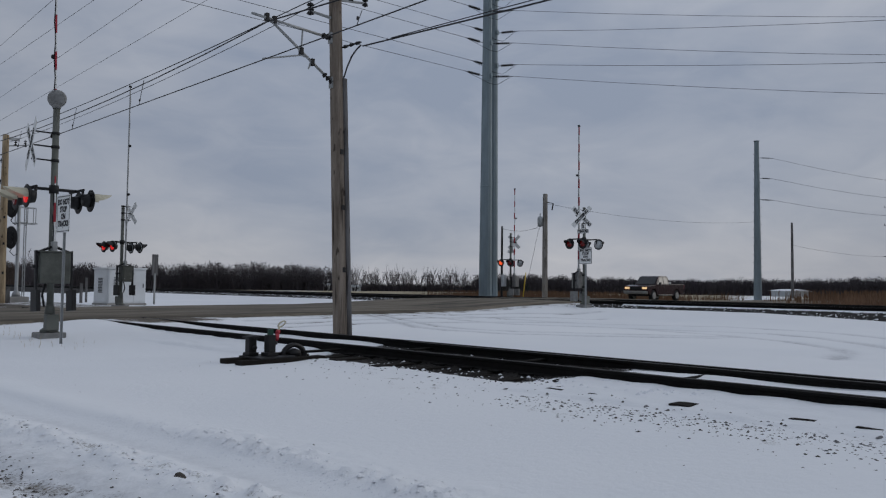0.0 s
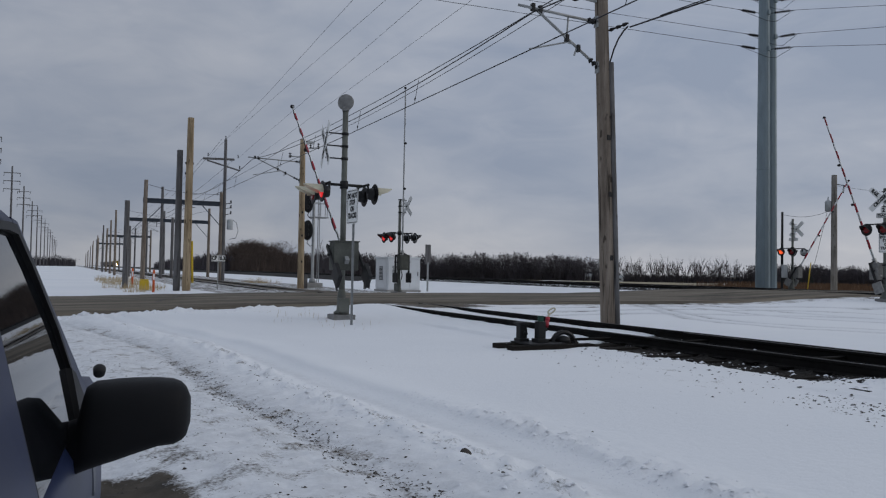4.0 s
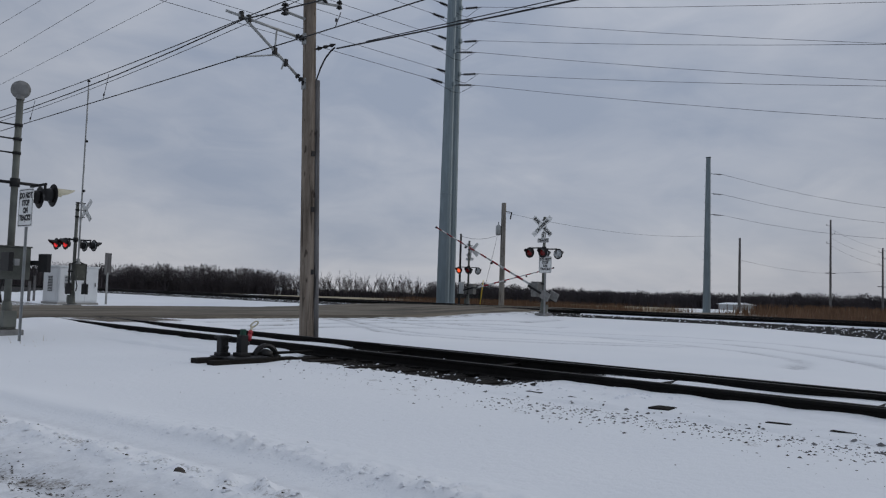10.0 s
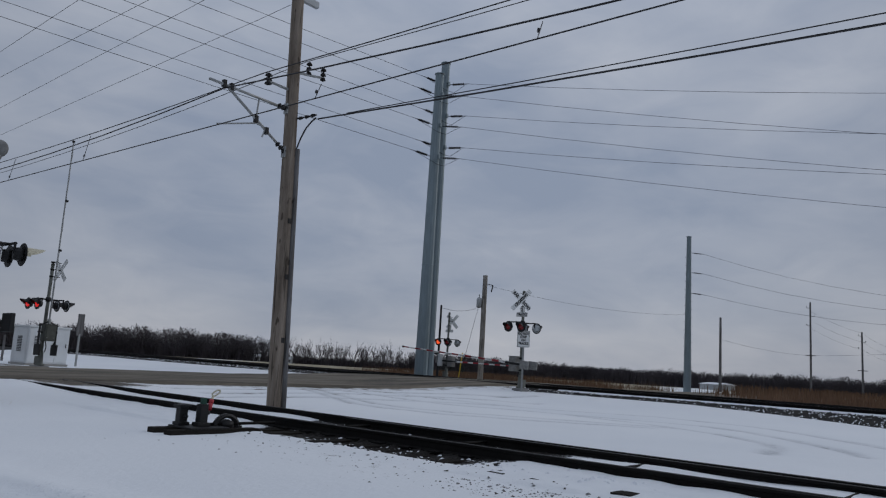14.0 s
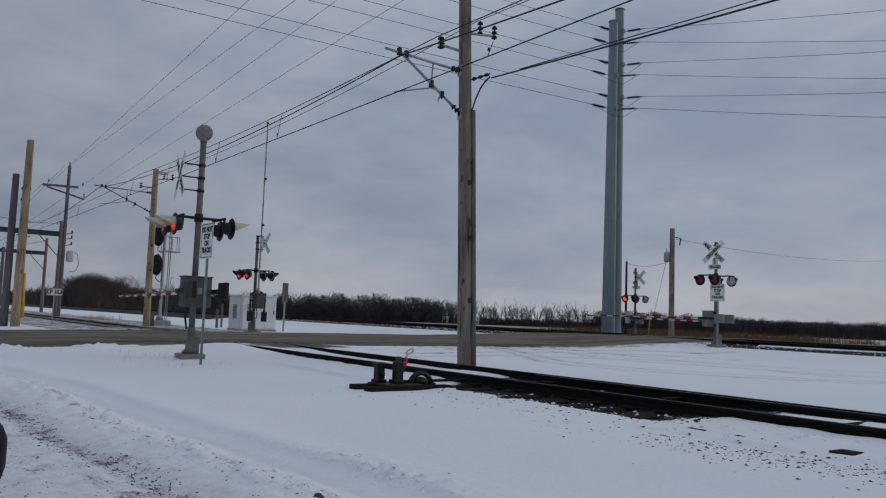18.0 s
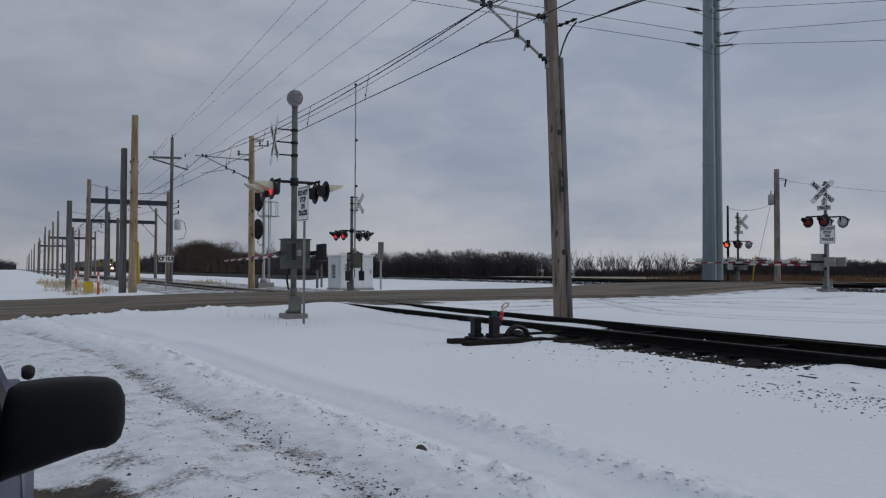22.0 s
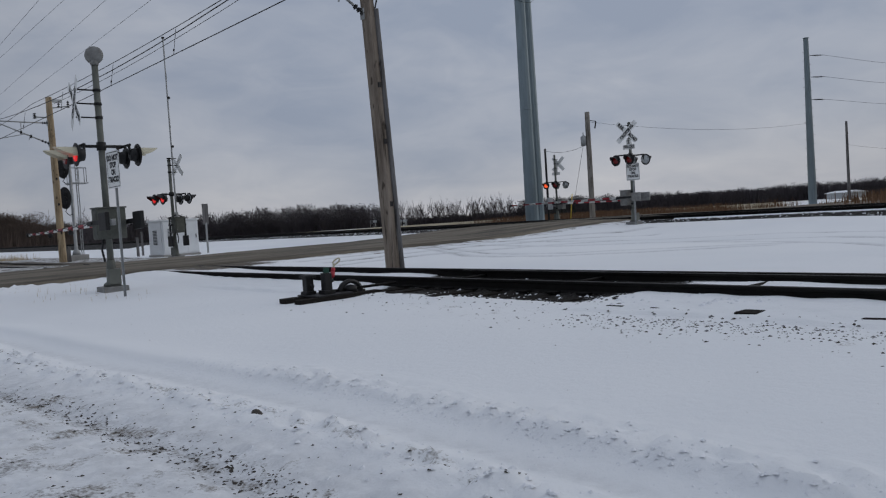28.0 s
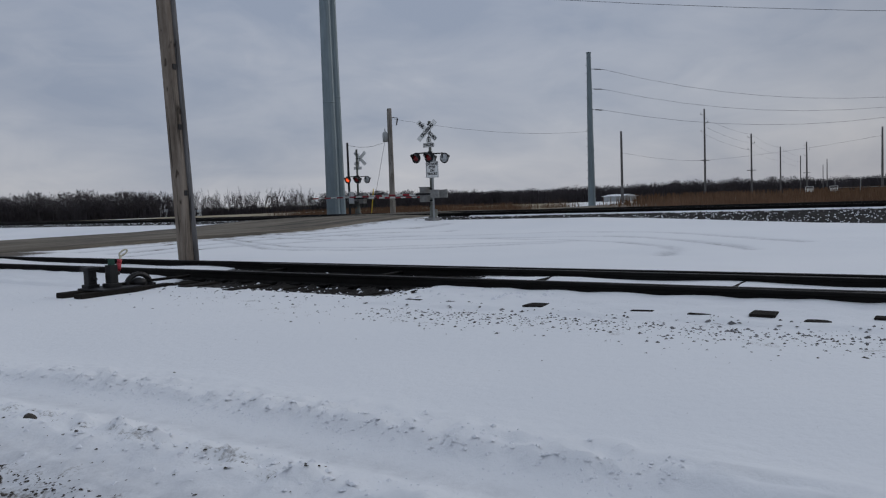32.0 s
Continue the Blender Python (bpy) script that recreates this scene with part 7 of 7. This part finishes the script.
TRAIN = [locomotive(True), locomotive(False)]
h1, h2 = hopper_car("car_grey"), hopper_car("car_brown")
TRAIN += [h1, h2] + [copy_thing(h1 if i % 3 else h2, h1.matrix_world) for i in range(15)]

# ---- parked car beside the camera ----
M["blue"] = material("dark_blue_car_paint", (0.012, 0.020, 0.058), 0.42, 0.0, var=0.2, scale=3, fine=200, bump=0.0, spec=0.35)
M["salt"] = material("salt_stained_panel", (0.11, 0.12, 0.145), 0.5, 0.1, var=0.25, scale=3, fine=60, bump=0.03)
M["trim"] = material("black_rubber_trim", (0.012, 0.012, 0.013), 0.6, var=0.15, bump=0.02)
WIDE = 1.82
ANTENNA = pose(1.53, 0.150, 1.448)
van = thing("parked_car", pose(0.147, 0.0, 0.0, 0, 0, 85.4), "parked dark blue car with salt stains and black mirror", "car")


def flank(x, z):
    """How far the car's side lies inside its widest line, at a place along it and a height."""
    lean = 0.02 + 0.23 * (z - 0.98) if z > 0.98 else 0.10 * max(0.0, 0.55 - z) + 0.02 * max(0.0, (z - 0.74) / 0.24)
    return lean + 0.36 * sm(1.15, -0.1, x) + 0.10 * sm(2.9, 3.6, x) if x < 1.15 or x > 2.9 else lean


def skin(name, pts, mat, out=0.0, thick=0.012, label="", far=True):
    """A panel of the car's side from an outline in x and z, on both flanks."""
    for s in ((0, 1) if far else (0,)):
        bm = bmnew()
        f = [bm.verts.new((x, (flank(x, z) - out) if s == 0 else WIDE - flank(x, z) + out, z)) for x, z in pts]
        b = [bm.verts.new((x, (flank(x, z) - out + thick) if s == 0 else WIDE - flank(x, z) + out - thick, z)) for x, z in pts]
        bm.faces.new(f)
        bm.faces.new(b[::-1])
        for i in range(len(pts)):
            bm.faces.new((f[i], b[i], b[(i + 1) % len(pts)], f[(i + 1) % len(pts)]))
        bmesh.ops.recalc_face_normals(bm, faces=bm.faces)
        part(name, bm, M[mat], van, label)


def body_shell():
    """Lower body as cross rings from tail to nose."""
    bm = bmnew()
    rings = []
    spec = [(-1.02, 0.50, 0.82), (-0.95, 0.36, 0.94), (-0.5, 0.30, 0.97), (0.1, 0.28, 0.98), (0.8, 0.28, 0.98), (1.5, 0.28, 0.98), (2.2, 0.28, 0.98), (2.6, 0.28, 0.98), (2.95, 0.28, 0.96), (3.25, 0.30, 0.91), (3.48, 0.34, 0.80), (3.55, 0.45, 0.66)]
    for x, z0, z1 in spec:
        right = [(flank(x, z) + (0.03 if z in (z0, z1) else 0), z) for z in (z0, z0 + 0.1, 0.55, 0.75, z1 - 0.06, z1)]
        top = [(0.35, z1 + 0.02), (WIDE / 2, z1 + 0.035), (WIDE - 0.35, z1 + 0.02)]
        left = [(WIDE - y, z) for y, z in right[::-1]]
        rings.append([bm.verts.new((x, y, z)) for y, z in right + top + left])
    k = len(rings[0])
    for a, b in zip(rings, rings[1:]):
        for i in range(k):
            f = bm.faces.new((a[i], b[i], b[(i + 1) % k], a[(i + 1) % k]))
            f.smooth = True
    bm.faces.new(rings[0])
    bm.faces.new(rings[-1][::-1])
    bmesh.ops.recalc_face_normals(bm, faces=bm.faces)
    return bm


part("body", body_shell(), M["blue"], van, "dark blue lower body")
skin("lower_panel", [(0.75, 0.36), (2.25, 0.36), (2.25, 0.56), (0.75, 0.56)], "salt", 0.006, 0.01, "salt-stained lower panel")
skin("fender_panel", [(2.36, 0.93), (2.95, 0.91), (3.2, 0.85), (3.3, 0.74), (2.98, 0.74), (2.5, 0.78), (2.36, 0.7)], "salt", 0.006, 0.01, "salt-stained front fender")
skin("door_seam", [(1.095, 0.4), (1.107, 0.4), (1.107, 0.965), (1.095, 0.965)], "trim", 0.008, 0.01)
# roof with a soft crown
bm = bmnew()
rings = []
for x, ze, zc in ((-0.35, 1.36, 1.40), (0.0, 1.425, 1.47), (0.6, 1.455, 1.52), (1.2, 1.455, 1.525), (1.55, 1.45, 1.50), (1.72, 1.435, 1.465)):
    y0 = flank(x, 1.44) + 0.0
    ring = []
    for k in range(9):
        t = k / 8
        ring.append((x, y0 + (WIDE - 2 * y0) * t, ze + (zc - ze) * math.sin(math.pi * t) ** 0.6))
    rings.append([bm.verts.new(p) for p in ring] + [bm.verts.new((p[0], p[1], p[2] - 0.03)) for p in ring[::-1]])
for a, b in zip(rings, rings[1:]):
    for i in range(18):
        f = bm.faces.new((a[i], b[i], b[(i + 1) % 18], a[(i + 1) % 18]))
        f.smooth = True
bm.faces.new(rings[0])
bm.faces.new(rings[-1][::-1])
bmesh.ops.recalc_face_normals(bm, faces=bm.faces)
part("roof", bm, M["blue"], van, "dark blue roof")
part("windscreen", extrude(bmnew(), [(1.74, 1.44), (2.42, 0.995), (2.40, 0.985), (1.72, 1.43)], 0.13, WIDE - 0.13), M["glass"], van)
part("rear_window", extrude(bmnew(), [(-0.36, 1.37), (-0.85, 0.98), (-0.83, 0.97), (-0.34, 1.36)], 0.46, WIDE - 0.46), M["glass"], van)
skin("front_pillar", [(1.66, 1.445), (1.74, 1.44), (2.40, 0.99), (2.24, 0.98), (2.02, 1.22), (1.82, 1.37)], "blue", 0.0, 0.05, "slanted front pillar")
skin("window_seal", [(1.25, 1.418), (1.56, 1.432), (1.68, 1.432), (1.80, 1.36), (1.99, 1.215), (2.19, 0.97), (2.165, 0.97), (1.968, 1.205), (1.78, 1.345), (1.67, 1.412), (1.56, 1.416), (1.25, 1.405)], "trim", 0.006, 0.02, "black window seal")
skin("middle_pillar", [(1.02, 1.435), (1.245, 1.435), (1.262, 0.97), (1.04, 0.97)], "blue", 0.006, 0.05, "blue middle pillar and door frame")
skin("pillar_trim", [(1.24, 1.41), (1.262, 1.41), (1.28, 0.98), (1.258, 0.98)], "trim", 0.003, 0.02)
skin("pillar_trim", [(0.94, 1.425), (1.022, 1.425), (1.042, 0.975), (0.96, 0.975)], "trim", 0.002, 0.03)
skin("front_door_glass", [(1.265, 0.97), (1.25, 1.41), (1.56, 1.42), (1.67, 1.415), (1.79, 1.345), (1.97, 1.205), (2.17, 0.97)], "glass", -0.006, 0.006, "front door window")
skin("rear_door_glass", [(0.52, 0.97), (0.60, 1.41), (0.95, 1.43), (0.96, 0.97)], "glass", -0.006, 0.006, "rear door window")
skin("rear_pillar", [(-0.80, 0.97), (-0.33, 1.37), (0.0, 1.43), (0.62, 1.44), (0.60, 1.40), (0.52, 0.97)], "blue", 0.0, 0.05, "rear roof pillar")
skin("belt_trim", [(-0.6, 0.955), (2.2, 0.955), (2.2, 0.985), (-0.6, 0.985)], "trim", 0.012, 0.03, "black belt moulding")
for y0 in (0.20, WIDE - 0.24):
    part("roof_rack", box(bmnew(), (0.1, y0, 1.495), (1.25, y0 + 0.04, 1.53), bevel=0.01), M["trim"], van, "black roof rack bar")
for x, inset in ((2.85, 0.22), (0.02, 0.56)):
    for y in (inset, WIDE - inset):
        wheel(van, x, y, 0.33, 0.2)
part("front_lamp", box(bmnew(), (3.30, 0.10, 0.68), (3.50, 0.45, 0.82), bevel=0.03), M["glass"], van)
bm = lathe(bmnew(), [(0.008, -0.018), (0.017, -0.015), (0.019, 0.008), (0.010, 0.018)], 14, pose(2.55, 0.0, 1.03, 0, 60, 0))
part("fender_knob", bm, M["trim"], van, "black rounded fender fitting")


def mirror_shell():
    """Rounded mirror housing, drawn as rings from its foot on the door to its outer end."""
    bm = bmnew()
    rings = []
    spec = [(0.091, 0.045, 0.869, 0.985), (0.056, 0.05, 0.876, 0.99), (0.013, 0.058, 0.88, 1), (0.003, 0.068, 0.884, 1.045), (-0.004, 0.074, 0.887, 1.072), (-0.025, 0.08, 0.894, 1.085), (-0.073, 0.082, 0.908, 1.089), (-0.111, 0.082, 0.92, 1.09), (-0.159, 0.08, 0.934, 1.089), (-0.194, 0.074, 0.936, 1.085), (-0.212, 0.064, 0.944, 1.078), (-0.223, 0.047, 0.954, 1.066), (-0.232, 0.02, 0.983, 1.044)]
    for y, rx, z0, z1 in spec:
        ring = []
        for k in range(32):
            a = 2 * math.pi * k / 32
            c, s = math.cos(a), math.sin(a)
            ring.append(bm.verts.new((1.90 + rx * math.copysign(abs(c) ** 0.65, c), y, (z0 + z1) / 2 + (z1 - z0) / 2 * math.copysign(abs(s) ** 0.65, s))))
        rings.append(ring)
    for a, b in zip(rings, rings[1:]):
        for k in range(32):
            f = bm.faces.new((a[k], b[k], b[(k + 1) % 32], a[(k + 1) % 32]))
            f.smooth = True
    bm.faces.new(rings[0])
    bm.faces.new(rings[-1][::-1])
    bmesh.ops.recalc_face_normals(bm, faces=bm.faces)
    return bm


skin("mirror_sail", [(2.02, 0.97), (2.26, 0.97), (2.12, 1.08), (2.05, 1.10)], "trim", 0.008, 0.02, "black corner trim", False)
part("wing_mirror", mirror_shell(), M["plastic"], van, "black textured mirror housing")


bm = lathe(bmnew(), [(0.016, 0), (0.012, 0.02), (0.0065, 0.05), (0.0060, 0.12), (0.002, 0.32), (0.001, 0.322)], 10)
part("antenna", bm, M["trim"], van, "short black rubber roof antenna").matrix_local = ANTENNA


# ---- motion ----
def swing(arm, gx, gy, gz, rows):
    """Swing a gate arm about its pivot; rows give seconds and degrees from upright."""
    walk(arm, [(t, pose(gx, gy, gz, a, 0, 0)) for t, a in rows])


def motions():
    swing(ARM_R, 0, -0.30, 1.18, [(0, 0), (2.0, 0), (2.5, 3), (3, 9), (4, 20.5), (4.5, 25.5), (6.5, 40.5), (7, 43.5), (8, 51.5), (9, 58), (10, 64.5), (11.5, 72.5), (13, 80), (14.5, 88), (15.2, 90), (32, 90)])
    swing(ARM_L, 0, 0.16, 1.48, [(0, 4), (1, 11), (2, 21.5), (2.5, 26), (3, 34), (3.5, 42.5), (4, 49), (4.5, 54), (6.5, 71), (7, 74.5), (8, 81), (9, 86), (10, 89.5), (11, 91), (32, 91)])
    swing(ARM_F, 0, -0.30, 1.15, [(0, 0), (1, 1.5), (2, 6), (2.5, 14), (3, 21), (4, 31), (5, 41), (7, 57), (9, 70), (11, 83), (12, 89), (13, 91), (32, 91)])
    place = lambda t: 22.0 - 16.8 * (min(t, 8.0) - 2.0) - 3.6 * max(0.0, 1.0 - t) ** 1.5   # noqa: E731
    rows = []
    for k in range(0, 33):
        t = k * 0.25
        n = place(t)
        rows.append((t, pose(n, 29.75 + 0.01 * n, TRUCK_Z(n), 0, 0, 180.6)))
    walk(truck, rows + [(8.25, rows[-1][1]), (32.0, rows[-1][1])])
    for wh in TRUCK_WHEELS:
        x, y, z = wh.location
        spin, a = [], 0.0
        for k in range(0, 241):
            spin.append((k / 30, pose(x, y, z, 0, a, 0)))
            a -= 82.3
        walk(wh, spin + [(8.1, spin[-1][1]), (32.0, spin[-1][1])])
    off = 0.0
    for i, c in enumerate(TRAIN):
        walk(c, [(t, pose(NB1, 746.1 - 19.3 * t + off, ZB)) for t in range(0, 33)])
        off += 22.2 if i < 2 else 15.9


motions()
